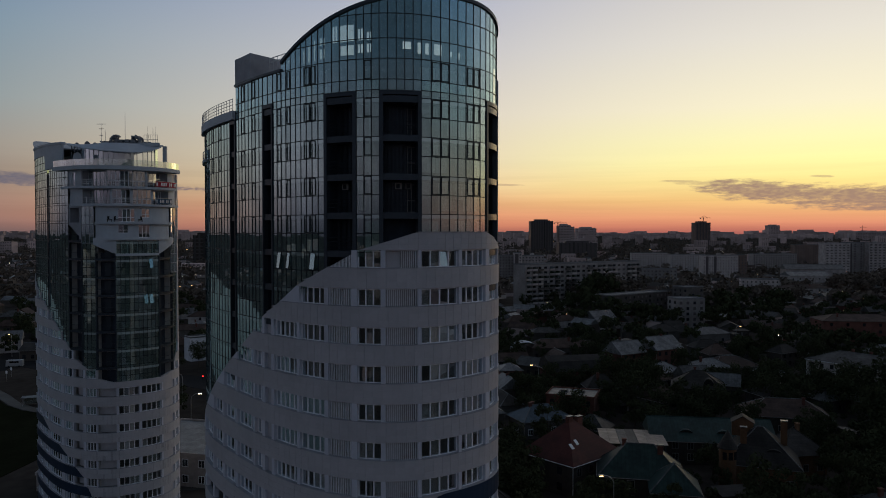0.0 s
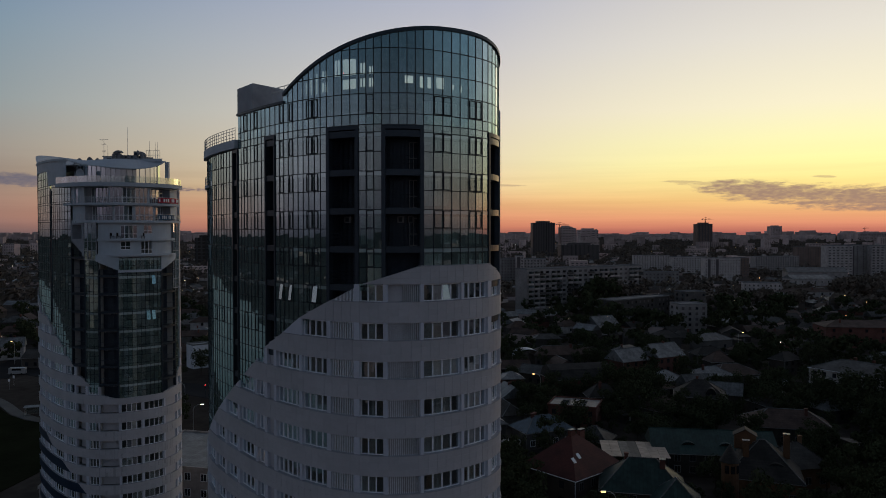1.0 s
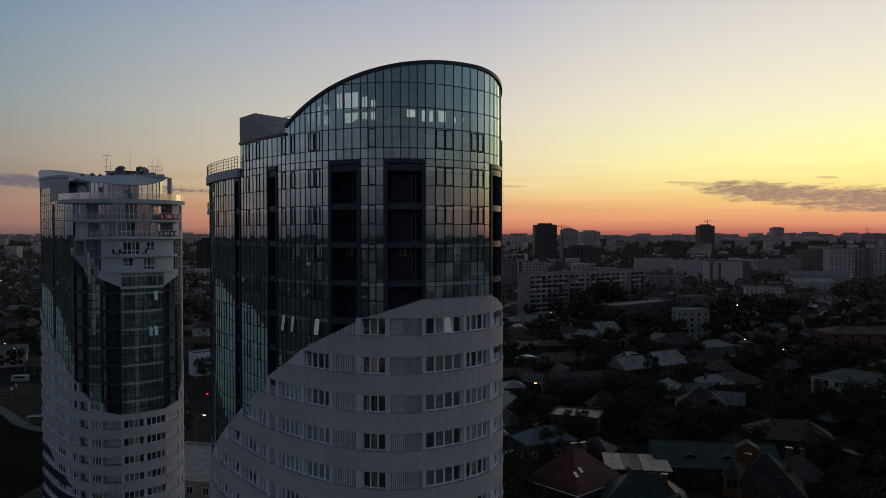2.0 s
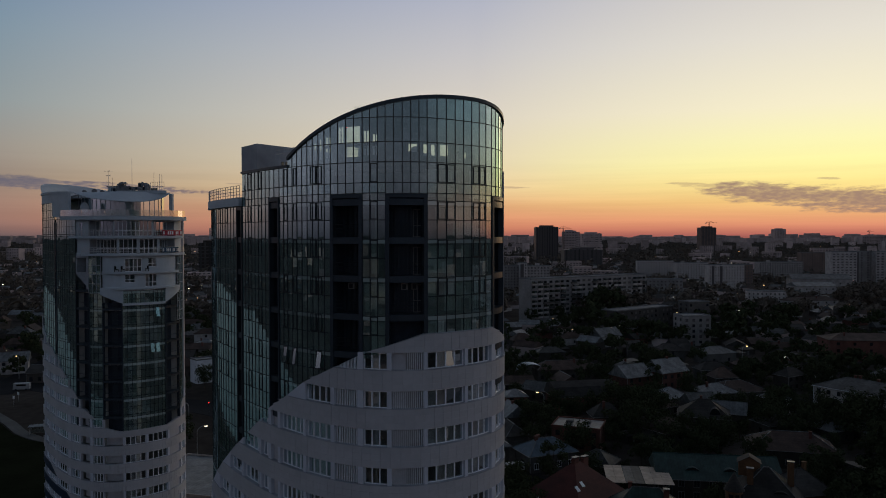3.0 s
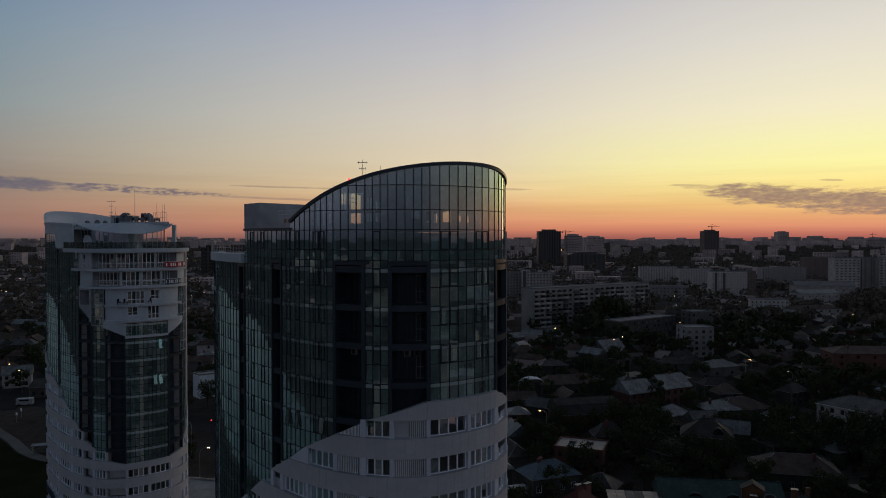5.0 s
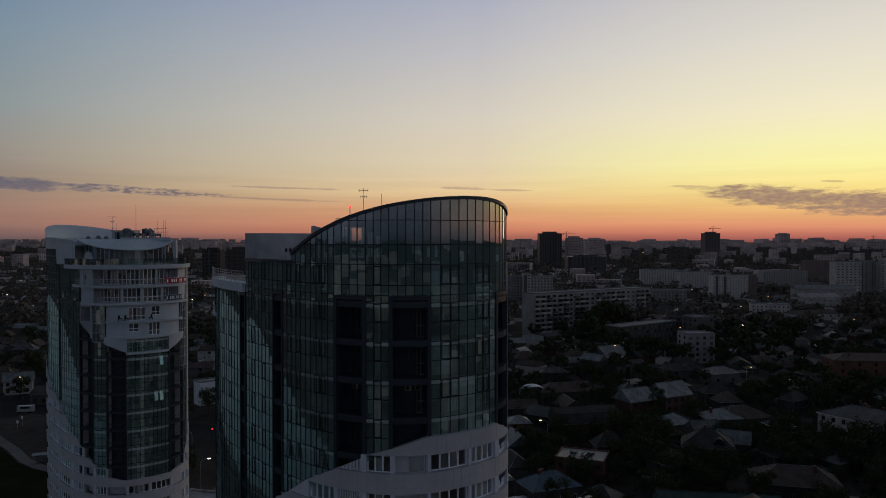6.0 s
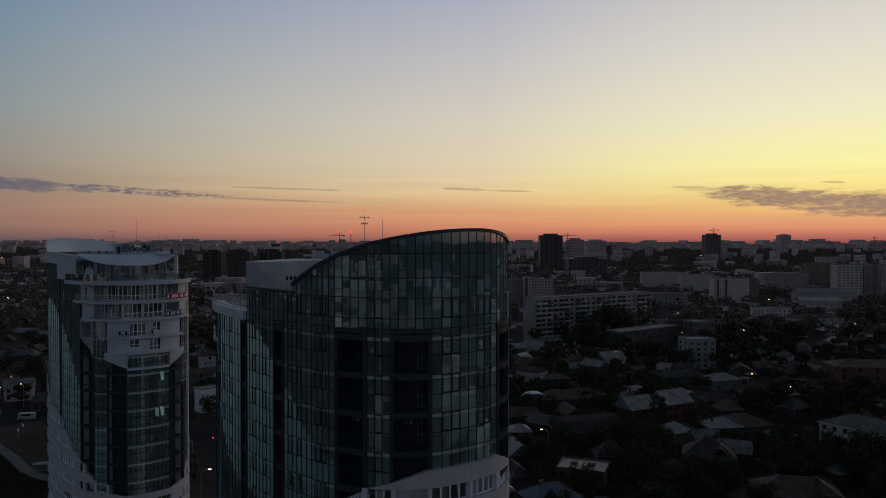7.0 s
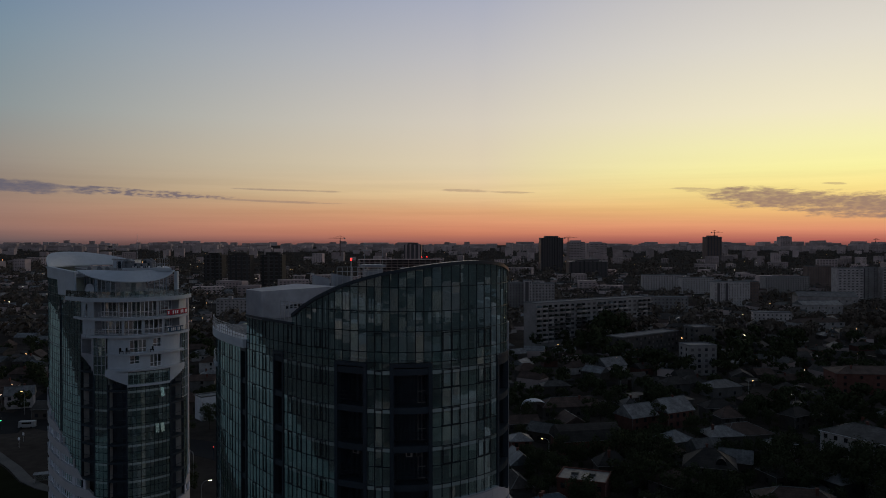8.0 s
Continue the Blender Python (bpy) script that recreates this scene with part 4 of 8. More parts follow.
def near_roof():
    # box at the roof's left end, and the lower wing with its railed terrace
    g = Geo()
    a, b, c, d = NEAR.at(-25.5, -0.05), NEAR.at(-22.0, -0.05), Vector((-11.5, 73.5, 0)), Vector((-16.5, 78.0, 0))
    g.hexa([(p.x, p.y, 64.36) for p in (a, b, c, d)] + [(p.x, p.y, 66.75) for p in (a, b, c, d)])
    box = part("roof_house", g, "grey_paint", near, "grey rendered roof house")
    g = Geo()
    g.hexa([(p.x, p.y, 66.75) for p in (a, b, c, d)] + [(p.x, p.y, 66.9) for p in (a, b, c, d)])
    part("coping", g, "grey_paint", box)
    for j in range(8):
        u = 0.30 + 0.05 * j
        p, q = b.lerp(c, u), b.lerp(c, u + 0.035)
        n = Vector((q.y - p.y, p.x - q.x, 0)).normalized()
        g = Geo()
        g.hexa([(*(r + o).xy, z) for z in (65.15, 65.5) for r, o in ((p, n * -0.02), (q, n * -0.02), (q, n * 0.02), (p, n * 0.02))])
        part("vent_opening", g, "dark_glass", box)
    g = Geo()
    NEAR.wall(g, -40.0, -25.64, 61.45, 62.25, -1.2, 0.2, step=0.6)
    part("terrace_slab", g, "white_paint", near, "white projecting terrace slab")
    g = Geo()
    NEAR.wall(g, -40.0, -25.64, 62.0, 62.2, -6.0, -1.2, step=0.6)
    part("terrace_floor", g, "roof_membrane", near)
    g = Geo()
    for j in range(20):
        s = -40 + 14.3 * j / 19
        g.rod(NEAR.at(s, 0.1, 62.2), NEAR.at(s, 0.1, 63.35), 0.03)
    for z in (62.5, 62.8, 63.1, 63.35):
        NEAR.wall(g, -40.0, -25.64, z - 0.02, z + 0.02, 0.08, 0.12, step=0.6)
    part("terrace_rail", g, "steel", near, "thin steel terrace railing")
    g = Geo()
    NEAR.wall(g, -41.0, -35.5, 58.3, 58.6, -1.0, 0.12, step=0.5)
    corner = part("corner_balcony", g, "white_paint", near)
    g = Geo()
    for z in (58.85, 59.15, 59.45):
        NEAR.wall(g, -41.0, -35.5, z - 0.02, z + 0.02, 0.04, 0.08, step=0.5)
    for s in steps(-41.0, -35.5, 6):
        NEAR.wall(g, s - 0.02, s + 0.02, 58.6, 59.45, 0.04, 0.08)
    part("railing", g, "steel", corner)
    # left flank and back of the wing
    g = Geo()
    NEAR.wall(g, -52.0, -38.0, 0, 61.5, -0.4, -0.14, step=1.0)
    part("flank_wall", g, "facade_glass", near)
    for s in steps(-20.0, -16.4, 5):
        g = Geo()
        g.rod(NEAR.at(s, -0.9, 64.4), NEAR.at(s, -0.9, 66.15), 0.025)
        part("rail_post", g, "steel", near)
    for z in (65.8, 66.15):
        g = Geo()
        NEAR.wall(g, -20.0, -16.4, z - 0.025, z + 0.025, -0.93, -0.87)
        part("hand_rail", g, "steel", near)


near_roof()


def antenna(at, h, arms):
    ob = thing("antenna_mast", "thin steel aerial mast on the tower roof", "antenna", at=at)
    g = Geo()
    g.rod((0, 0, 0), (0, 0, h), 0.05, 0.02)
    part("mast", g, "steel", ob)
    for z, r in arms:
        g = Geo()
        g.rod((-r, 0, z), (r, 0, z), 0.025)
        for x in (-0.8, -0.3, 0.3, 0.8):
            g.rod((x * r, 0, z - 0.14), (x * r, 0, z + 0.14), 0.015)
        part("aerial", g, "steel", ob)
    return ob


antenna((-8.6, 72.0, 64.35), 6.95, ((6.7, 0.5), (6.1, 0.35)))
antenna((-7.0, 73.5, 64.35), 6.5, ())


def near_plant():
    """Stack, dishes, beacons and a railing on the near tower's roof."""
    z = 64.35
    ob = thing("roof_cowl", "square grey exhaust stack with a flat cap", "vent", "roof vents", at=(-9.0, 82.6, z), turn=20)
    g = Geo(); g.box(-0.9, 0.9, -0.9, 0.9, 0, 3.9); part("shaft", g, "grey_paint", ob)
    g = Geo(); g.box(-1.2, 1.2, -1.2, 1.2, 4.15, 4.4); part("cap", g, "grey_paint", ob)
    for sx in (-0.8, 0.8):
        for sy in (-0.8, 0.8):
            g = Geo(); g.rod((sx, sy, 3.9), (sx, sy, 4.15), 0.06); part("strut", g, "steel", ob)
    for x, turn in ((-5.9, 50), (-3.4, -35)):
        ob = thing("satellite_dish", "round pale satellite dish on a short post", "satellite dish", "roof dishes", at=(x, 82.0, z), turn=turn)
        g = Geo(); g.rod((0, 0, 0), (0, 0, 2.9), 0.08); part("post", g, "steel", ob)
        g = Geo()
        for r0, r1, d0, d1 in ((0.05, 0.5, 0, 0.06), (0.5, 0.95, 0.06, 0.24)):
            for t in range(16):
                a, b = 6.2832 * t / 16, 6.2832 * (t + 1) / 16
                g.hexa([(r * math.cos(q), -0.25 - d + e, 3.2 + r * math.sin(q)) for e in (0, 0.04) for r, d, q in ((r0, d0, a), (r1, d1, a), (r1, d1, b), (r0, d0, b))])
        part("dish", g, "grey_paint", ob)
        g = Geo(); g.rod((0, -0.3, 2.8), (0, -0.95, 3.2), 0.03); part("feed_arm", g, "steel", ob)
    for x, y, h in ((-10.2, 74.0, 5.1),):
        ob = thing("beacon", "red warning beacon on a thin steel pole", "beacon", "roof beacons", at=(x, y, z))
        g = Geo(); g.rod((0, 0, 0), (0, 0, h), 0.05); part("pole", g, "steel", ob)
        g = Geo(); g.rod((0, 0, h), (0, 0, h + 0.22), 0.09, n=8); part("lamp", g, "lamp_red", ob)
    ob = thing("roof_railing", "thin steel safety railing across the roof", "railing")
    for j in range(9):
        p = Vector((-12.6, 80.4, z)).lerp(Vector((-8.2, 81.0, z)), j / 8)
        g = Geo(); g.rod(p, p + Vector((0, 0, 4.2)), 0.035); part("post", g, "steel", ob)
    for hh in (3.2, 3.7, 4.2):
        g = Geo(); g.rod((-12.6, 80.4, z + hh), (-8.2, 81.0, z + hh), 0.03); part("rail", g, "steel", ob)
    for x, y, w in ((-14.2, 79.5, 1.6), (-12.5, 83.0, 2.2), (-3.0, 80.0, 2.4)):
        ob = thing("air_handler", "pale boxy rooftop unit with a sloped top", "vent", "roof units", at=(x, y, z), turn=25)
        g = Geo(); g.hexa([(-w / 2, -0.8, 0), (w / 2, -0.8, 0), (w / 2, 0.8, 0), (-w / 2, 0.8, 0), (-w / 2, -0.5, 3.4), (w / 2, -0.5, 3.0), (w / 2, 0.5, 3.0), (-w / 2, 0.5, 3.4)]); part("casing", g, "grey_paint", ob)
        g = Geo(); g.box(-w * 0.3, w * 0.3, -0.86, -0.7, 1.2, 2.2); part("grille", g, "dark_metal", ob)


near_plant()


# ---- the far tower, of the same plan ----
FAR = Plan(-63.5, 139.0, 130.0)
far = thing("apartment_tower", "tall rounded white and glass tower with stacked balconies", "tower")
far_rng = random.Random(21)
F_FLOOR, F_SILL, F_HEAD = 49.5, 23.75, 25.2
F_BAYS = ((3.42, -3.7, 10), (-7.0, -9.5, 3), (7.2, 9.6, 3), (-13.0, -21.0, 8), (-22.0, -36.0, 9))
F_LOGGIAS = ((-3.7, -7.0), (-9.5, -13.0), (3.42, 7.2), (-21.0, -22.0))
F_WINDOWS = ((-0.2, -3.45, 4, 0), (3.65, 0.2, 4, 0), (7.2, 4.0, 1, 2), (9.5, 7.8, 2, 0), (-3.8, -6.9, 1, 3), (-7.1, -9.0, 3, 0), (-9.55, -11.8, 1, 3), (-12.2, -14.8, 3, 0), (-15.9, -21.7, 5, 0), (-22.5, -26.0, 3, 0), (-27.0, -30.5, 3, 0), (-31.5, -35.0, 3, 0))
F_EDGE_Z = (26.1, 27.6, 28.4, 29.5, 31.5, 34.5, 37.2, 39.8, 42.5, 50.0)
F_EDGE_L = (-1.5, -7.0, -8.9, -10.6, -12.7, -16.5, -21.0, -28.0, -36.0, -46.0)


def far_left(z):
    return float(np.interp(z, F_EDGE_Z, F_EDGE_L))


def far_right(z):
    return float(np.interp(z, (26.1, 26.5, 27.5, 29.8, 35.0, 44.0), (-1.0, 3.4, 6.8, 8.6, 12.0, 18.0)))


def far_structure():
    for k in range(-3, 15):
        g = Geo()
        z = F_FLOOR - STOREY * k
        FAR.disc(g, z - 0.32, z, -0.55, 60)
        part("floor_slab", g, "slab", far)
    g = Geo()
    FAR.disc(g, 61.3, 61.6, -1.0, 60)
    FAR.wall(g, -FAR.round / 2, FAR.round / 2, 0, 61.3, -5.6, -5.3, step=1.5)
    part("core_wall", g, "unit_grey", far)
    for s in (-30, -26, -22.0, -17, -13.0, -9.5, -7.0, -3.7, 0.0, 3.4, 7.2, 11):
        g = Geo()
        FAR.wall(g, s - 0.1, s + 0.1, 0, 49.0, -5.3, -0.6)
        part("partition", g, "interior", far)
    g = Geo()
    FAR.wall(g, 9.7, 50.0, 0, 61.3, -0.3, 0.0, step=1.0)
    FAR.wall(g, 7.4, 9.8, 55.4, 61.3, -0.6, -0.3)
    part("rear_wall", g, "cladding", far)
    g = Geo()
    FAR.wall(g, -50.6, -36.0, 0, 66.3, -0.4, -0.14, step=1.0)
    part("flank_wall", g, "spandrel_glass", far, "curved glazed flank wall")


far_structure()


def far_glazing():
    bars = Geo()
    for b, (s0, s1, n) in enumerate(F_BAYS):
        cols = steps(s0, s1, n)
        bay = Geo()
        rows = []
        for k in range(-6 if b > 2 else 0, 9):
            f = F_FLOOR - STOREY * k - STOREY
            rows += [(f + 1.7, f + 3.0), (f + 0.4, f + 1.7), (f, f + 0.4)]
        used = []
        for z0, z1 in rows:
            for c0, c1 in zip(cols, cols[1:]):
                if z1 > (64.9 if c0 < -23.0 else 62.0) or z1 < 26.0 or c1 < far_left(z1) - 1.2 or c0 > far_right(z1) + 1.2:
                    continue
                FAR.pane(bay, c1, c0, z0, z1, -0.14, rng=far_rng)
                used.append((c0, z0, z1))
            live = [c for c, a, _ in used if a == z0]
            if live:
                FAR.wall(bars, min(live) - abs(s0 - s1) / n, max(live), z1 - 0.035, z1 + 0.035, -0.16, -0.09)
        for c in cols[:-1]:
            zs = [(a, e) for q, a, e in used if q == c]
            if zs:
                FAR.wall(bars, c - 0.03, c + 0.03, min(a for a, e in zs), max(e for a, e in zs), -0.16, -0.11)
        part("glazing", bay, "facade_glass", far, kind="stuff")
    part("glazing_grid", bars, "mullion", far, "thin dark glazing bars", kind="stuff")
    # pale spandrel strips and a few tilted sashes
    for k in range(0, 8):
        g = Geo()
        z = F_FLOOR - STOREY * k - 0.05
        FAR.wall(g, -3.6, 3.3, z - 0.4, z, -0.24, -0.132)
        part("spandrel", g, "spandrel_glass", far)
        g = Geo()
        FAR.wall(g, -9.4, -7.1, z - 0.4, z, -0.24, -0.132)
        part("spandrel", g, "spandrel_glass", far)
    for s, z in ((1.9, 45.0), (1.0, 39.0), (1.9, 39.0)):
        g = Geo()
        P = FAR.at
        q = [P(s - 0.3, 0.3, z), P(s + 0.3, 0.3, z), P(s + 0.3, 0.0, z + 1.5), P(s - 0.3, 0.0, z + 1.5)]
        nrm = P(s, -0.05) - P(s, 0)
        g.hexa([q[0], q[1], q[1] + nrm, q[0] + nrm, q[3], q[2], q[2] + nrm, q[3] + nrm])
        part("tilted_sash", g, "pane_glass", far)
    for i, (s0, s1) in enumerate(F_LOGGIAS):
        hi_s, lo_s = s0 if s0 > s1 else s1, min(s0, s1)
        top = (47.5, 51.0, 49.0, 61.0)[i]
        bottom = 25.5 if i != 3 else 38.0
        bay = part("loggia_bay", Geo(), "dark_metal", far, "recessed dark loggia bay")
        g = Geo()
        FAR.wall(g, hi_s - 0.2, hi_s, bottom, top, -0.5, -0.04)
        FAR.wall(g, lo_s, lo_s + 0.2, bottom, top, -0.5, -0.04)
        part("surround", g, "dark_metal", bay)
        g = Geo()
        FAR.wall(g, lo_s, hi_s, bottom, top, -1.7, -1.55)
        part("back_wall", g, "dark_wall", bay)
        for k in range(0 if i < 3 else -3, 8):
            f = F_FLOOR - STOREY * k
            if f > top or f < bottom:
                continue
            g = Geo()
            FAR.wall(g, lo_s + 0.2, hi_s - 0.2, f - 0.2, f + 0.15, -1.55, -0.08)
            part("balcony_slab", g, "dark_metal", bay)
            if i < 3:
                g = Geo()
                FAR.wall(g, lo_s + 0.2, hi_s - 0.2, f + 1.05, f + 1.1, -0.2, -0.14)
                FAR.wall(g, lo_s + 1.0, lo_s + 2.2, f + 0.2, f + 2.4, -1.52, -1.48)
                part("railing", g, "dark_metal", bay)


far_glazing()


def blue_edge(z):
    """Where the dark blue facing of the flank ends at a height, along the curved front."""
    return float(np.interp(z, (-20.0, 7.4, 10.4, 14.2, 19.0, 22.0), (-4.0, -8.0, -9.6, -15.0, -30.0, -38.0)))


def far_cladding():
    cols = []
    for w in F_WINDOWS:
        if w[3] == 3:
            me = {"back": Geo()}
            lo, hi = min(w[:2]), max(w[:2])
            FAR.wall(me["back"], lo, hi, 0, F_HEAD - F_SILL, -1.0, -0.9)
            me["back"] = me["back"].mesh("recess_wall", "cladding")
        else:
            me = window_meshes(FAR, *w, F_HEAD - F_SILL, -0.24)
        cols.append((w, me))
    piers = pier_meshes(FAR, F_WINDOWS, F_HEAD - F_SILL)
    for j in range(-6, 9):
        head, top = F_HEAD - STOREY * j, F_SILL + STOREY - STOREY * j
        if j >= 0:
            spans = [(-34.0, 12.0, 0.0, 0.0)]
        else:
            l1, l0 = far_left(top), far_left(head)
            r1, r0 = far_right(top), far_right(head)
            spans = [(-36.0, l1, 0.0, l0 - l1)]
            if j > -3:
                spans.append((r1, 12.0, r1 - r0, 0.0))
        if j == 0:
            spans = [(-34.0, -6.5, 0.0, 6.0), (6.0, 12.0, 7.0, 0.0)]
            g = Geo()
            FAR.wall(g, -8.0, 7.0, head, 26.2, -0.3, 0.06)
            part("cladding_band", g, "cladding", far)
        for lo, hi, sl, sh in spans:
            if hi - lo < 0.5:
                continue
            clad_band(FAR, far, "cladding_band", head, top, lo, hi, sl, sh, 0, pitch=1.2, rows=2)
            if head < 19:
                below, above = blue_edge(head), blue_edge(top)
                if lo < below:
                    def crest(s):
                        return top - (top - head) * min(1.0, max(0.0, (s - above) / (below - above)))
                    g = Geo()
                    FAR.wall(g, lo, below, head, top, 0.05, 0.08, top=crest)
                    part("blue_panel", g, "blue_cladding", far, "dark blue cladding panel")
        sill = F_SILL - STOREY * j
        left, right = (100, -100) if j >= 0 else (far_left(sill + 0.8), far_right(sill + 0.8))
        for hi, lo, me in piers:
            if hi < left or lo > right:
                part("pier", me, None, far, at=(0, 0, sill))
        if j < 0:
            g = Geo()
            FAR.wall(g, left - 0.15, left + 0.15, sill + 0.05, head, -0.3, 0.05)
            part("pier", g, "cladding", far)
        for w, me in cols:
            hi, lo = max(w[:2]), min(w[:2])
            if not (hi < left or lo > right):
                continue
            at = (0, 0, sill)
            if w[3] == 0:
                win = part("window", me["frame"], None, far, at=at)
                for pn, cu in zip(me["panes"], me["curtains"]):
                    part("pane", pn, None, win)
                    if far_rng.random() < 0.25:
                        part("curtain", cu, None, win)
            elif w[3] == 2:
                part("blank_panel", me["panel"], None, far, at=at)
            else:
                part("recess_wall", me["back"], None, far, at=at)


far_cladding()


def far_storey(z0, z1, openings, s_lo, s_hi, back=-0.25, rail=True, lip=0.5):
    """One white balcony storey below the roof: wall with glazed openings, a projecting slab and a railing."""
    h = z1 - z0
    level = part("balcony_storey", Geo(), "white_paint", far, "white storey with glazed doors and open balcony")
    g = Geo()
    FAR.wall(g, s_lo, s_lo + 2.0, z0 - 0.28, z0 + 0.1, -1.5, 0.05, step=0.6)
    FAR.wall(g, s_lo + 2.0, s_hi, z0 - 0.28, z0 + 0.1, -1.5, lip, step=0.6)
    part("balcony_slab", g, "white_paint", level)
    g = Geo()
    cuts = sorted((min(o[:2]), max(o[:2])) for o in openings)
    prev = s_lo
    for lo, hi in cuts + [(s_hi, s_hi)]:
        if lo > prev:
            FAR.wall(g, prev, lo, z0, z1, back - 0.25, back)
        prev = hi
    for o in openings:
        lo, hi = min(o[:2]), max(o[:2])
        FAR.wall(g, lo, hi, z0 + h * o[4], z1, back - 0.25, back)
        if o[3] > 0:
            FAR.wall(g, lo, hi, z0, z0 + h * o[3], back - 0.25, back)
    part("wall", g, "white_paint", level)
    for lo, hi, n, b, t, *deep in openings:
        front, back = back, back - (deep[0] if deep else 0.0)
        lo, hi = min(lo, hi), max(lo, hi)
        y0, y1 = z0 + h * b + (0.1 if b == 0 else 0), z0 + h * t
        g = Geo()
        cs = steps(lo, hi, n)
        for c in cs:
            FAR.wall(g, c - 0.05, c + 0.05, y0, y1, back - 0.2, back - 0.1)
        for z in (y0, y0 + (y1 - y0) * 0.33, y1 - 0.1):
            FAR.wall(g, lo, hi, z, z + 0.08, back - 0.2, back - 0.1)
        win = part("window", g, "frame_white", level)
        for a, c in zip(cs, cs[1:]):
            gp = Geo()
            FAR.pane(gp, a + 0.05, c - 0.05, y0, y1, back - 0.15, rng=far_rng)
            part("pane", gp, "window_glass", win)
        if deep:
            g = Geo()
            FAR.wall(g, lo - 0.12, lo, z0, z1, back - 0.2, front)
            FAR.wall(g, hi, hi + 0.12, z0, z1, back - 0.2, front)
            FAR.wall(g, lo, hi, y1, z1, back - 0.2, back - 0.1)
            part("loggia_wall", g, "grey_paint", level)
        back = front
    if rail:
        g = Geo()
        for z in (0.45, 0.8, 1.1):
            FAR.wall(g, s_lo + 2.0, s_hi, z0 + z, z0 + z + 0.05, lip - 0.1, lip - 0.05)
        n = int((s_hi - s_lo) / 0.9)
        for j in range(n + 1):
            s = s_lo + 2.0 + (s_hi - s_lo - 2.0) * j / n
            FAR.wall(g, s - 0.03, s + 0.03, z0, z0 + 1.1, lip - 0.1, lip - 0.05)
        part("railing", g, "steel", level)
    return level


def banner(s0, s1, z0, z1, mat, off):
    ob = part("banner", Geo(), mat, far, "hanging banner with pale writing")
    g = Geo()
    FAR.wall(g, s0, s1, z0, z1, off, off + 0.03)
    part("cloth", g, mat, ob)
    g = Geo()
    n = 11
    for j in range(n):
        if j in (1, 5, 8):
            continue
        a = s0 + (s1 - s0) * (j + 0.25) / n
        FAR.wall(g, a, a + (s1 - s0) / n * 0.6, z0 + 0.2 * (z1 - z0), z1 - 0.2 * (z1 - z0), off + 0.03, off + 0.05)
    part("bars", g, "letter", ob, kind="stuff")


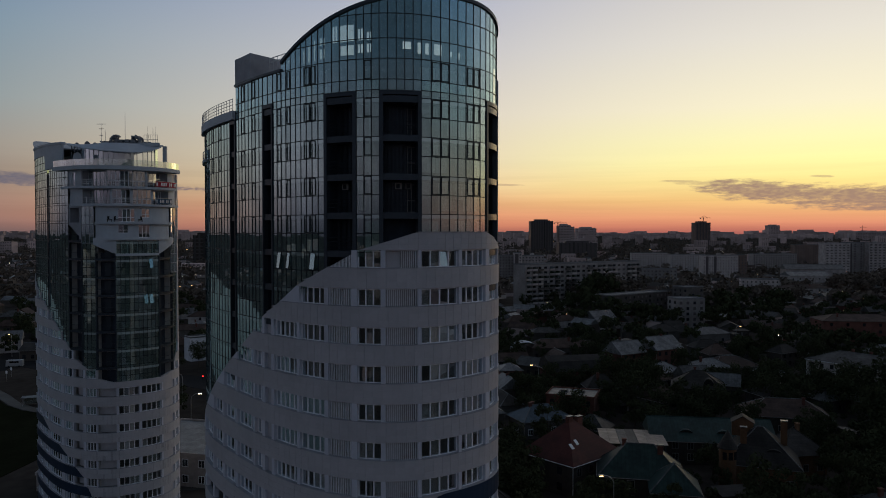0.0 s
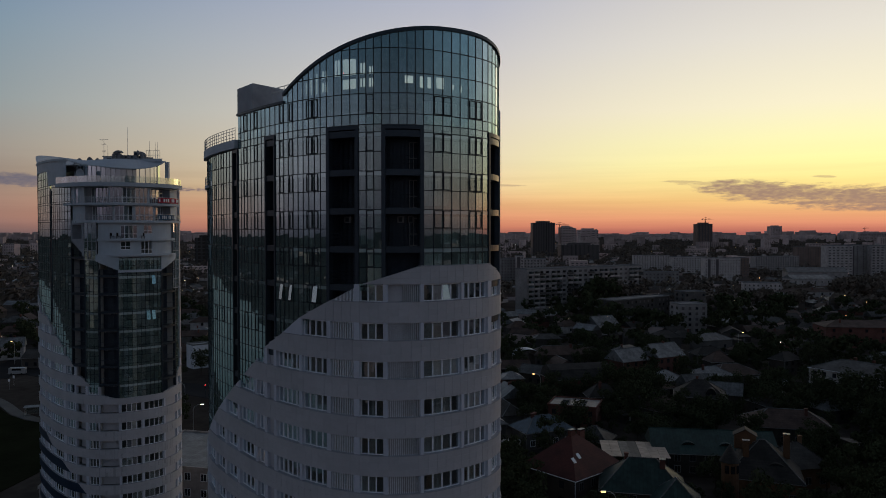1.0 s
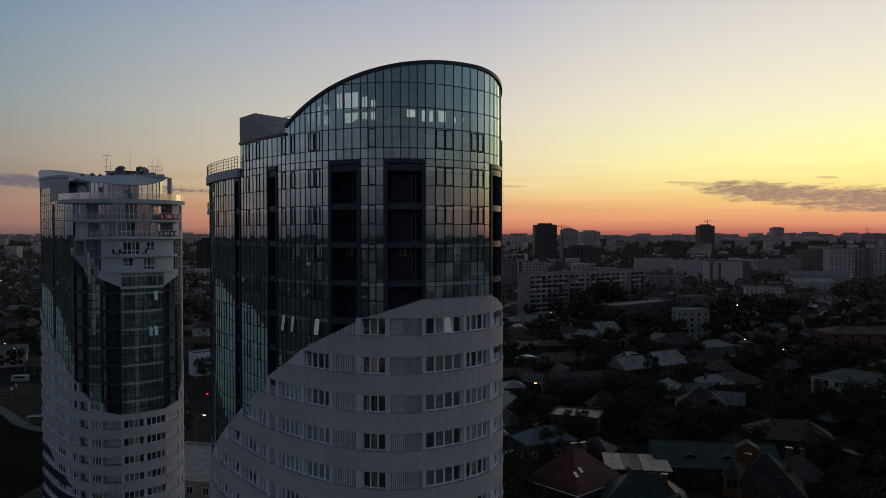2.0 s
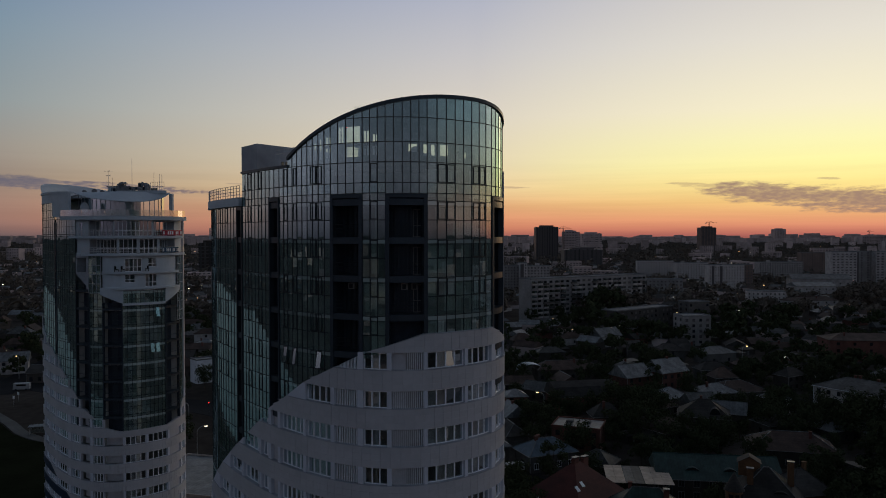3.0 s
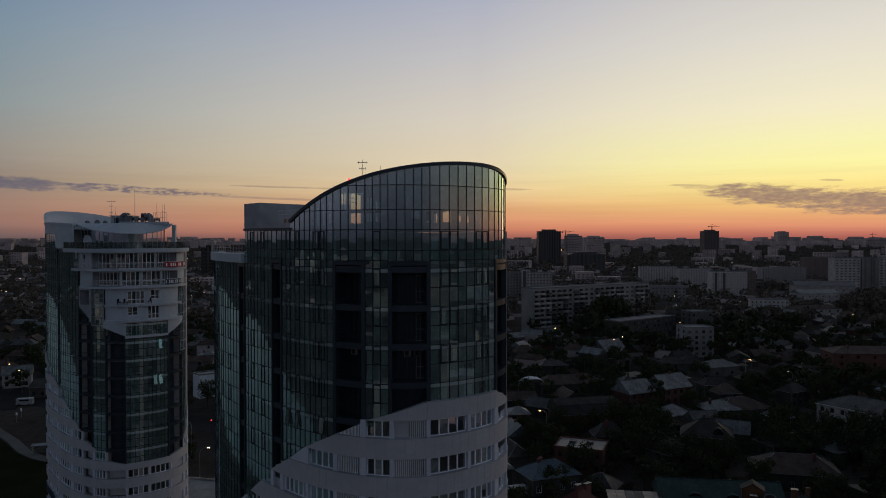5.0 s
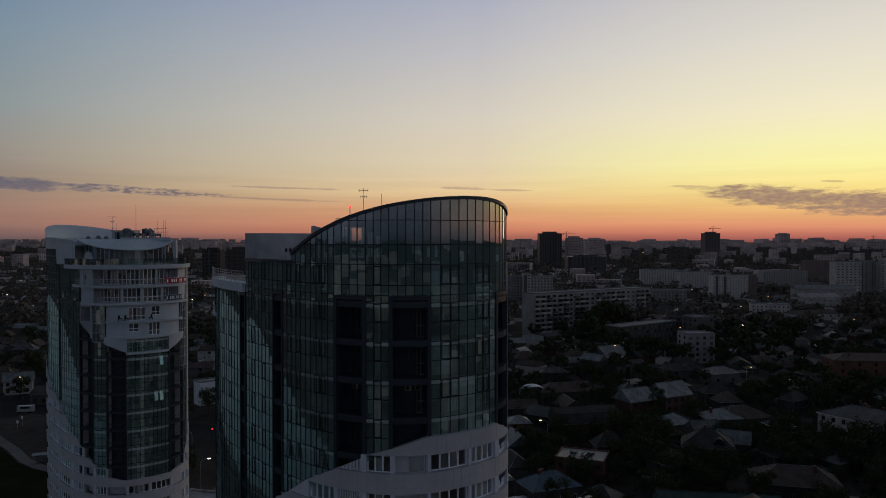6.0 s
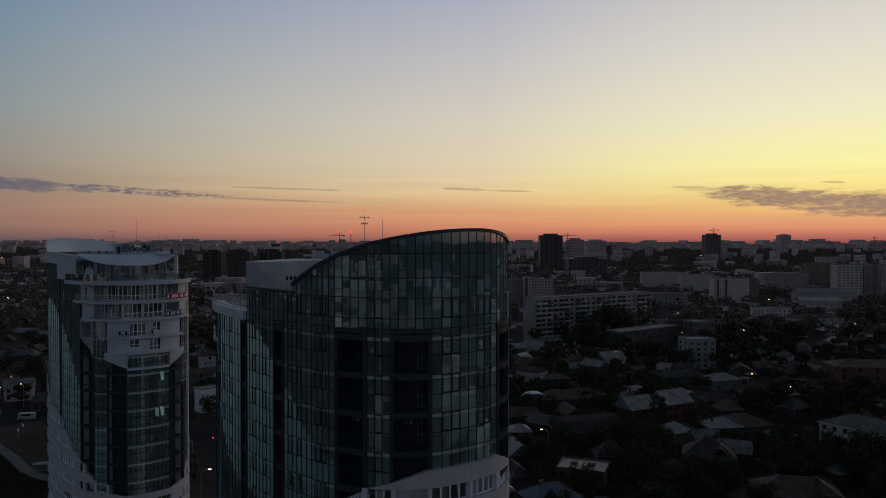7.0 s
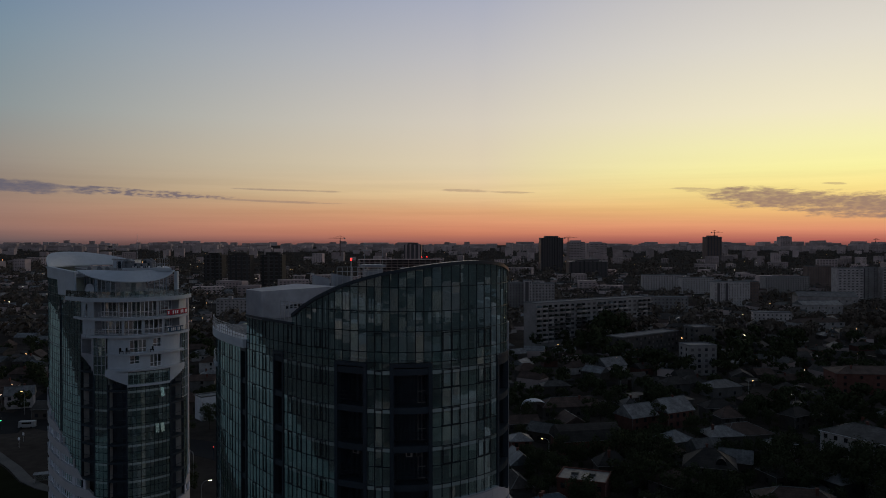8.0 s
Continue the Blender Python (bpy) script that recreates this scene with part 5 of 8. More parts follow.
def far_crown():
    far_storey(58.5, 61.4, [(-12.0, -11.2, 1, 0, 0.85), (-9.6, -5.2, 5, 0, 0.92, 1.3), (-5.0, 1.2, 9, 0.0, 0.95), (1.6, 5.8, 4, 0, 0.9, 1.3)], -15.0, 7.6)
    far_storey(55.6, 58.3, [(-9.4, -4.6, 6, 0, 0.9, 1.3), (-4.2, -1.3, 4, 0, 0.95), (-0.9, 2.2, 4, 0, 0.95), (2.6, 6.0, 4, 0, 0.9, 1.3)], -12.6, 8.6)
    far_storey(52.6, 55.4, [(-3.3, -0.6, 4, 0, 0.82), (0.5, 1.9, 2, 0.3, 0.85)], -7.0, 6.3, rail=False, lip=0.35)
    far_storey(50.0, 52.4, [(-3.3, -1.7, 2, 0.35, 0.95), (0.0, 1.9, 3, 0, 0.95)], -7.0, 6.3, rail=False, lip=0.35)
    far_storey(47.35, 49.75, [(-3.6, 3.3, 8, 0.0, 0.95)], -3.7, 3.42, rail=False, lip=0.0)
    # white shoulders that slant down beside the top storeys
    g = Geo()
    FAR.wall(g, -7.3, -3.6, 47.4, 50.0, -0.3, 0.04, bottom=lambda s: 48.95 - (s + 7.3) * 0.42, top=lambda s: 50.05)
    part("shoulder", g, "white_paint", far)
    g = Geo()
    FAR.wall(g, 3.4, 7.3, 47.3, 50.0, -0.3, 0.04, bottom=lambda s: 47.3 + (s - 3.4) * 0.5, top=lambda s: 50.05)
    part("shoulder", g, "white_paint", far)
    for s0, s1, z0, z1, n in ((-9.6, -7.2, 49.2, 55.3, 3), (6.4, 9.4, 44.0, 55.4, 4)):
        g, b = Geo(), Geo()
        cs = steps(s0, s1, n)
        m = int((z1 - z0) / 1.45)
        for a, c in zip(cs, cs[1:]):
            for r in range(m):
                FAR.pane(g, a, c, z0 + (z1 - z0) * r / m, z0 + (z1 - z0) * (r + 1) / m, -0.05, rng=far_rng)
        for c in cs:
            FAR.wall(b, c - 0.04, c + 0.04, z0, z1, -0.08, 0.0)
        for r in range(m + 1):
            z = z0 + (z1 - z0) * r / m
            FAR.wall(b, s0, s1, z - 0.04, z + 0.04, -0.08, 0.0)
        part("corner_glazing", g, "facade_glass", far, kind="stuff")
        part("glazing_grid", b, "grey_paint", far, kind="stuff")
    g = Geo()
    FAR.wall(g, -12.6, -12.3, 52.4, 55.6, -1.6, 0.05)
    FAR.wall(g, -10.0, -9.6, 49.8, 55.6, -0.3, 0.05)
    FAR.wall(g, -12.6, -9.6, 55.0, 55.6, -1.6, 0.05)
    FAR.wall(g, -12.6, -9.6, 52.3, 52.6, -1.6, 0.05)
    FAR.wall(g, -12.6, -9.6, 52.3, 55.6, -1.7, -1.6)
    FAR.wall(g, -12.6, -9.6, 50.2, 52.35, -0.3, 0.04, bottom=lambda s: 52.3 - (s + 12.6) * 0.75)
    part("corner_recess", g, "grey_paint", far)
    banner(2.6, 7.3, 58.7, 59.6, "red_banner", 0.5)
    banner(2.6, 6.0, 55.8, 56.7, "blue_banner", 0.5)
    # terrace slab, glass balustrade, set-back glazed penthouse
    g = Geo()
    FAR.wall(g, -16.5, 9.0, 61.3, 61.95, -6.0, 0.75, step=0.6)
    part("terrace_slab", g, "white_paint", far, "white projecting terrace slab")
    for a, b in zip(steps(-16.5, 8.6, 12), steps(-16.5, 8.6, 12)[1:]):
        g = Geo()
        FAR.wall(g, a + 0.03, b - 0.03, 61.95, 63.0, 0.6, 0.62)
        part("balustrade_pane", g, "clear_glass", far)

    def canopy(s):
        return 64.4 + (0.0074 if s < -1.5 else 0.024) * (s + 1.5) ** 2
    for a, b in zip(steps(-16.4, 6.6, 19), steps(-16.4, 6.6, 19)[1:]):
        g = Geo()
        FAR.pane(g, a + 0.04, b - 0.04, 61.95, 66, -2.4, rng=far_rng, hi=(canopy(a), canopy(b)))
        part("penthouse_pane", g, "window_glass", far)
        g = Geo()
        FAR.wall(g, a - 0.05, a + 0.05, 61.95, canopy(a), -2.44, -2.34)
        part("penthouse_post", g, "grey_paint", far)
    g = Geo()
    ss = steps(-17.2, 7.0, 28)
    rim = [FAR.at(s, -1.5, canopy(s) - 0.05) for s in ss]
    back = [FAR.at(s, -4.8, 66.1) for s in ss]
    g.loft(list(zip(rim, back)), 0.14)
    part("canopy", g, "white_paint", far, "white canopy with a sagging curved front edge")
    g = Geo()
    FAR.wall(g, -34.0, 1.0, 61.9, 65.9, -5.2, -4.85, step=0.8)
    FAR.wall(g, 6.6, 7.2, 61.9, 66.0, -1.5, -0.9)
    part("roof_wall", g, "white_paint", far)
    g = Geo()
    FAR.disc(g, 65.9, 66.2, -4.8, 60)
    FAR.wall(g, -34.5, -15.3, 65.0, 65.2, -4.8, -0.5, step=0.8)
    part("roof_deck", g, "roof_membrane", far)
    g = Geo()
    FAR.wall(g, -34.5, -15.0, 61.9, 66.2, -0.5, -0.06, step=0.5, bottom=lambda s: 64.5 if s < -23.2 else 61.9, top=lambda s: 66.2 - 0.0012 * (s + 34) ** 2)
    part("upper_wall", g, "white_paint", far)
    g = Geo()
    FAR.wall(g, -34.5, -14.5, 0, 0, -0.6, 0.1, step=0.6, bottom=lambda s: 66.2 - 0.0012 * (s + 34) ** 2, top=lambda s: 66.6 - 0.0012 * (s + 34) ** 2)
    part("roof_rim", g, "white_paint", far)
    # arched rear roof, white, open to the front
    g = Geo()
    n = 40
    rows = []
    for j in range(n + 1):
        u = j / n
        s = -31.0 - 30.0 * u
        crest = 66.3 + 2.6 * math.sin(math.pi * u) ** 0.8
        lip = FAR.at(s, -4.2 * math.sin(math.pi * u) - 0.1, 66.3)
        top = FAR.at(s, 0.1, crest)
        rows.append([lip.lerp(top, v) + Vector((0, 0, 0.5 * math.sin(math.pi * v) * math.sin(math.pi * u))) for v in (0, 0.25, 0.5, 0.75, 1)])
    g.loft(rows, 0.22)
    part("arched_roof", g, "white_paint", far, "white arched roof shell at the rear")


far_crown()


def roof_plant():
    """Cowls, ducts and masts on the far tower's roof."""
    z = 66.55
    P = lambda px, d: ((px - 784) / 1311 * d, d)
    def mushroom(x, y):
        ob = thing("roof_cowl", "round grey sheet-metal exhaust cowl on a short stack", "vent", "roof vents", at=(x, y, z))
        g = Geo(); g.rod((0, 0, 0), (0, 0, 1.1), 0.5, n=12); part("shaft", g, "unit_grey", ob)
        g = Geo(); g.rod((0, 0, 1.25), (0, 0, 1.6), 0.85, 0.5, n=14); part("hood", g, "unit_grey", ob)
        for t in range(4):
            g = Geo(); g.rod((0.4 * math.cos(t * 1.57), 0.4 * math.sin(t * 1.57), 1.05), (0.4 * math.cos(t * 1.57), 0.4 * math.sin(t * 1.57), 1.3), 0.05); part("strut", g, "unit_grey", ob)
    def elbow(x, y, turn):
        ob = thing("duct_elbow", "bent grey ventilation duct end", "vent", "roof vents", at=(x, y, z), turn=turn)
        g = Geo()
        pts = [(0, 0, 0), (0, 0, 0.7)] + [(0.5 - 0.5 * math.cos(t), 0, 0.7 + 0.5 * math.sin(t)) for t in (0.5, 1.0, 1.57)]
        for a, b in zip(pts, pts[1:]):
            g.rod(a, b, 0.3, n=10)
        part("pipe", g, "unit_grey", ob)
        g = Geo(); g.rod((0.5, 0, 1.2), (0.85, 0, 1.2), 0.36, 0.46, n=12); part("mouth", g, "unit_grey", ob)
    def unit(x, y, w, d, h, turn=20):
        ob = thing("air_handler", "grey boxy rooftop air handling unit on feet", "vent", "roof units", at=(x, y, z), turn=turn)
        g = Geo(); g.box(-w / 2, w / 2, -d / 2, d / 2, 0.25, h); part("casing", g, "unit_grey", ob)
        for sx in (-0.4, 0.4):
            g = Geo(); g.box(sx * w - 0.1, sx * w + 0.1, -d / 2, d / 2, 0, 0.25); part("skid", g, "dark_metal", ob)
        g = Geo(); g.rod((0, -d / 2 - 0.05, h * 0.6), (0, -d / 2 + 0.05, h * 0.6), h * 0.25, n=12); part("fan", g, "dark_metal", ob)
    deck = Geo(); deck.hexa([(*P(px, d), h) for h in (66.0, 66.55) for px, d in ((196, 129), (284, 129), (276, 140), (200, 140))])
    part("plant_deck", deck, "white_paint", far, "low white plinth under the roof plant")
    mushroom(*P(207, 131)); elbow(*P(249, 131), 200); elbow(*P(253, 132.5), 150); elbow(*P(198, 130.5), 10)
    unit(*P(220, 132), 1.7, 1.1, 0.85); unit(*P(231, 131), 1.6, 1.1, 0.75); unit(*P(238, 132), 0.8, 0.8, 1.55); unit(*P(243, 133), 1.3, 1.0, 0.9); unit(*P(213, 134), 1.2, 1, 1.1); unit(*P(262, 134), 1.1, 0.9, 0.7)
    for px, d, s in ((156, 130, 0.4), (170, 131, 0.35), (138, 131, 0.35)):
        ob = thing("air_handler", "small grey rooftop vent box with a pitched lid", "vent", "roof units", at=(*P(px, d), 66.2), turn=15)
        g = Geo(); g.box(-s, s, -s, s, 0, s); part("casing", g, "unit_grey", ob)
        g = Geo(); g.hexa([(-s, -s, s), (s, -s, s), (s, s, s), (-s, s, s), (-0.1, -s, 1.7 * s), (0.1, -s, 1.7 * s), (0.1, s, 1.7 * s), (-0.1, s, 1.7 * s)]); part("lid", g, "unit_grey", ob)
    for px, d, h, arms in ((181, 132, 4.2, ((4.0, 0.8), (3.2, 0.4), (2.0, 0.35))), (223, 133, 6.0, ()), (188, 131, 2.9, ()), (262, 132, 3.4, ()), (272, 131, 3.0, ()), (276, 131, 3.1, ())):
        antenna((*P(px, d), z if px > 195 else 66.2), h, arms)
    ob = thing("roof_railing", "thin steel safety railing along the roof edge", "railing", at=(0, 0, 0))
    for k in range(7):
        x, y = P(256 + 4 * k, 131)
        g = Geo(); g.rod((x, y, z), (x, y, z + 1.6), 0.03); part("post", g, "steel", ob)
    for hh in (0.8, 1.6):
        g = Geo(); g.rod((*P(256, 131), z + hh), (*P(280, 131), z + hh), 0.03); part("rail", g, "steel", ob)
    ob = thing("stair_head", "small white rendered stair head with a dark door", "roof house", at=(*P(205, 139), z))
    g = Geo(); g.box(-2.0, 2.0, -1.5, 1.5, -0.6, 1.2); part("wall", g, "white_paint", ob)
    g = Geo(); g.box(-1.3, -0.5, -1.55, -1.48, -0.5, 0.95); part("door", g, "dark_wall", ob)
    g = Geo(); g.box(-2.15, 2.15, -1.65, 1.65, 1.2, 1.32); part("roof", g, "roof_membrane", ob)


roof_plant()


def terrace_things():
    """A large dish and tables with chairs on the far tower's terrace and balcony."""
    p = FAR.at(-10.5, -0.7)
    ob = thing("satellite_dish", "large pale satellite dish standing on the terrace", "satellite dish", "roof dishes", at=(p.x, p.y, 61.95), turn=-20)
    g = Geo(); g.rod((0, 0, 0), (0, 0, 1.2), 0.07); part("post", g, "steel", ob)
    g = Geo()
    ring = [[Vector((r * math.cos(a), -0.3 - d, 1.3 + r * math.sin(a))) for r, d in ((0.04, 0), (0.5, 0.07), (0.95, 0.28))] for a in steps(0, 2 * math.pi, 18)]
    g.loft(ring, 0.03)
    part("dish", g, "white_paint", ob)
    g = Geo(); g.rod((0, -0.3, 0.5), (0, -1.0, 1.3), 0.03); part("feed_arm", g, "steel", ob)
    for s in (-4.6, -3.6, 0.2):
        p = FAR.at(s, -0.02)
        ob = thing("balcony_chair", "dark wicker chair on a white balcony", "chair", "balcony chairs", at=(p.x, p.y, 52.7), turn=30)
        g = Geo(); g.box(-0.3, 0.3, -0.3, 0.3, 0.36, 0.46); part("seat", g, "rubber", ob)
        g = Geo(); g.box(-0.3, 0.3, 0.24, 0.3, 0.46, 0.95); part("backrest", g, "rubber", ob)
        for sx in (-0.27, 0.27):
            for sy in (-0.27, 0.27):
                g = Geo(); g.rod((sx, sy, 0), (sx, sy, 0.36), 0.03); part("leg", g, "rubber", ob)


terrace_things()
# ---- ground, water, roads ----
def ground():
    g = Geo()
    n = 96
    rings = [0.1, 60, 120, 200, 350, 600, 1200, 2200, 3200, 4200, 4950]
    hts = [0, 0, 0, 0, 0, 0, 0, 4, 14, 26, 36]
    for r, h in zip(rings, hts):
        for j in range(n):
            t = 2 * math.pi * j / n
            g.v.append((r * math.sin(t), r * math.cos(t), h))
    for i in range(len(rings) - 1):
        for j in range(n):
            k = (j + 1) % n
            g.f.append((i * n + j, (i + 1) * n + j, (i + 1) * n + k, i * n + k))
    tagged(part("ground", g, "earth"), "dark town ground reaching to the horizon", "ground", kind="structure")


ground()


def sheet(name, mat, pts, z, label, category):
    """A flat patch with a low kerb-high edge, lying on the ground."""
    g = Geo()
    g.face(*[(x, y, z) for x, y in pts])
    for (x, y), (u, v) in zip(pts, pts[1:] + pts[:1]):
        g.face((x, y, z - 0.15), (u, v, z - 0.15), (u, v, z), (x, y, z))
    return tagged(part(name, g, mat), label, category, kind="structure")


def strip(pts, half):
    """Outline of a bent strip, half metres to each side of its line."""
    left, right = [], []
    for i, p in enumerate(pts):
        a, b = Vector(pts[max(i - 1, 0)]), Vector(pts[min(i + 1, len(pts) - 1)])
        d = (b - a).normalized()
        n = Vector((-d.y, d.x)) * half
        left.append(tuple(Vector(p) + n))
        right.append(tuple(Vector(p) - n))
    return right + left[::-1]


sheet("water", "water", [(-118, 50), (-135, 130), (-172, 250), (-430, 640), (-620, 780), (-660, 640), (-460, 300), (-275, 118), (-205, 48), (-165, 0), (-140, -30), (-108, -30)], 0.05, "still grey river water beyond the towers", "water")
sheet("lawn", "grass", [(-130, 120), (-94, 130), (-90, 175), (-96, 204), (-113, 207), (-120, 210), (-128, 216), (-139, 228), (-152, 240)], 0.16, "dark mown grass lawn beside the towers", "lawn")
sheet("path", "path", strip([(-160, 252), (-148, 240), (-137, 229.3), (-126.9, 218), (-119.4, 212.2), (-113.7, 209.2), (-96, 206)], 1.7), 0.19, "pale curved footpath edging the lawn", "path")
sheet("road_1", "asphalt", strip([(-195, 300), (-165, 290), (-130, 270), (-90, 255), (-60, 236), (-20, 205), (20, 176)], 7), 0.06, "dark asphalt street between the towers", "road")
sheet("road_2", "asphalt", strip([(-166, 270), (-176, 300), (-190, 360), (-230, 520)], 5), 0.08, "dark asphalt side street", "road")
sheet("road_3", "asphalt", strip([(20, 176), (52, 168), (110, 176), (190, 182)], 4), 0.08, "dark asphalt lane between the houses", "road")
sheet("road_4", "asphalt", strip([(10, 240), (60, 246), (130, 262), (220, 276)], 3), 0.07, "dark asphalt lane between the houses", "road")
sheet("forecourt", "path", [(-75, 140), (-25, 150), (-18, 185), (-62, 200)], 0.12, "pale paved forecourt at the foot of the towers", "pavement")

town = random.Random(3)
TAKEN = [(-10.8, 75, 26), (-63.5, 139, 26)]
SHARED = {}


def shared(key, make):
    if key not in SHARED:
        SHARED[key] = make()
    return SHARED[key]


def pane_mesh(w, h, mat, name):
    def make():
        g = Geo()
        g.box(-w / 2, w / 2, -0.04, 0.0, 0, h)
        return g.mesh(name, mat)
    return shared((w, h, mat, name), make)


def frame_mesh(w, h, mat):
    def make():
        g = Geo()
        t = 0.09
        for x0, x1, z0, z1 in ((-w / 2 - t, -w / 2, -t, h + t), (w / 2, w / 2 + t, -t, h + t), (-w / 2, w / 2, -t, 0), (-w / 2, w / 2, h, h + t), (-0.03, 0.03, 0, h)):
            g.box(x0, x1, -0.07, 0.0, z0, z1)
        return g.mesh("window_frame", mat)
    return shared(("frame", w, h, mat), make)


def put_window(parent, x, y, z, face, w=1.2, h=1.4, glassy="dark_glass", frame_mat="frame_white", framed=True):
    """A window on the wall that looks along the angle face (0: towards -y)."""
    if framed:
        win = part("window", frame_mesh(w, h, frame_mat), None, parent, at=(x, y, z))
        win.rotation_euler = (0, 0, radians(face))
        part("pane", pane_mesh(w, h, glassy, "pane"), None, win)
    else:
        win = part("window", pane_mesh(w, h, glassy, "window"), None, parent, at=(x, y, z))
        win.rotation_euler = (0, 0, radians(face))
    return win


def roof_geo(kind, w, d, z, rise, over=0.5):
    g = Geo()
    X, Y = w / 2 + over, d / 2 + over
    t = 0.18
    if kind == "flat":
        g.box(-X + 0.55, X - 0.55, -Y + 0.55, Y - 0.55, z, z + 0.25)
        return g
    if kind == "pyramid":
        ridge = [(-0.6, 0), (0.6, 0)]
    elif kind == "hip":
        ridge = [(-max(X - Y, 0.4), 0), (max(X - Y, 0.4), 0)]
    else:
        ridge = [(-X, 0), (X, 0)]
    a, b = [(x, y, z + rise) for x, y in ridge]
    c = [(-X, -Y, z), (X, -Y, z), (X, Y, z), (-X, Y, z)]
    lift = lambda p: (p[0], p[1], p[2] + t)
    A, B, C = lift(a), lift(b), [lift(p) for p in c]
    if kind == "gambrel":
        m = [(-X, -Y * 0.62, z + rise * 0.68), (X, -Y * 0.62, z + rise * 0.68), (X, Y * 0.62, z + rise * 0.68), (-X, Y * 0.62, z + rise * 0.68)]
        Mm = [lift(p) for p in m]
        g.face(C[0], C[1], Mm[1], Mm[0]); g.face(Mm[0], Mm[1], B, A); g.face(A, B, Mm[2], Mm[3]); g.face(Mm[3], Mm[2], C[2], C[3])
        g.face(C[0], Mm[0], A, Mm[3], C[3]); g.face(C[1], C[2], Mm[2], B, Mm[1])
    else:
        g.face(C[0], C[1], B, A); g.face(C[2], C[3], A, B); g.face(C[1], C[2], B); g.face(C[3], C[0], A)
    for i in range(4):
        j = (i + 1) % 4
        g.face(c[i], c[j], C[j], C[i])
    g.face(*c[::-1])
    return g


def house(x, y, w, d, h, turn=0, roof="hip", rise=2.6, wall="brick", top="roof_grey", chimneys=1, storeys=None, label="", lit=0, frames="frame_white"):
    """A town house: walls, roof, ridge caps, chimneys and windows."""
    words = {"brick": "red brick", "plaster": "grey plastered", "pale_plaster": "pale plastered", "ochre": "ochre plastered", "dark_plaster": "dark plastered"}[wall]
    tops = {"roof_grey": "grey sheet", "roof_pale": "pale metal", "roof_dark": "dark slate", "roof_red": "dark red tiled", "roof_green": "green sheet", "roof_blue": "blue sheet", "roof_brown": "brown tiled", "rust": "rusty sheet"}[top]
    ob = thing("house", label or f"small {words} house under a {tops} {roof} roof", "house", "houses of the quarter", at=(x, y, 0), turn=turn)
    TAKEN.append((x, y, max(w, d) * 0.62))
    g = Geo()
    if roof in ("gable", "gambrel"):
        k = d / 2
        g.box(-w / 2, w / 2, -k, k, 0, h)
        for sx in (-w / 2, w / 2):
            i = -1 if sx < 0 else 1
            if roof == "gable":
                g.face(*([(sx, -k, h), (sx, k, h), (sx, 0, h + rise * 0.97)][::i]))
            else:
                g.face(*([(sx, -k, h), (sx, k, h), (sx, k * 0.65, h + rise * 0.66), (sx, 0, h + rise * 0.97), (sx, -k * 0.65, h + rise * 0.66)][::i]))
    else:
        g.box(-w / 2, w / 2, -d / 2, d / 2, 0, h)
    part("wall", g, wall, ob)
    rf = part("roof", roof_geo(roof, w, d, h, rise), top, ob)
    if roof == "flat":
        X, Y = w / 2 + 0.2, d / 2 + 0.2
        for x0, x1, y0, y1 in ((-X, X, -Y, -Y + 0.25), (-X, X, Y - 0.25, Y), (-X, -X + 0.25, -Y + 0.25, Y - 0.25), (X - 0.25, X, -Y + 0.25, Y - 0.25)):
            g = Geo(); g.box(x0, x1, y0, y1, h, h + 0.55); part("parapet", g, wall, rf)
    if roof == "hip" or roof == "gable":
        g = Geo()
        rx = max((w - d) / 2, 0.4) if roof == "hip" else w / 2 + 0.5
        g.rod((-rx, 0, h + rise + 0.2), (rx, 0, h + rise + 0.2), 0.12)
        if roof == "hip":
            for sx in (-1, 1):
                for sy in (-1, 1):
                    g.rod((sx * rx, 0, h + rise + 0.2), (sx * (w / 2 + 0.5), sy * (d / 2 + 0.5), h + 0.2), 0.1)
        part("ridge_cap", g, "roof_pale" if town.random() < 0.4 else top, rf)
    for c in range(chimneys):
        cx, cy = (town.uniform(-0.3, 0.3) * w, town.uniform(-0.25, 0.25) * d)
        zt = h + rise + 0.7 if roof != "flat" else h + 1.4
        g = Geo()
        g.box(cx - 0.35, cx + 0.35, cy - 0.35, cy + 0.35, h, zt)
        g.box(cx - 0.45, cx + 0.45, cy - 0.45, cy + 0.45, zt, zt + 0.15)
        part("chimney", g, "brick" if wall != "ochre" else "ochre", ob)
    n = storeys or max(1, round(h / 3.2))
    for s in range(n):
        z = 1.0 + s * h / n
        m = max(1, int(w / (3.2 if y < 330 else 6.5)))
        for j in range(m):
            px = -w / 2 + w * (j + 0.5) / m
            put_window(ob, px, -d / 2 - 0.01, z, 0, framed=y < 200, frame_mat=frames)
        m = max(1, int(d / 4.5))
        for j in range(m):
            py = -d / 2 + d * (j + 0.5) / m
            if y < 220:
                put_window(ob, -w / 2 - 0.01, py, z, -90, framed=False)
                if y < 200:
                    put_window(ob, w / 2 + 0.01, py, z, 90, framed=False)
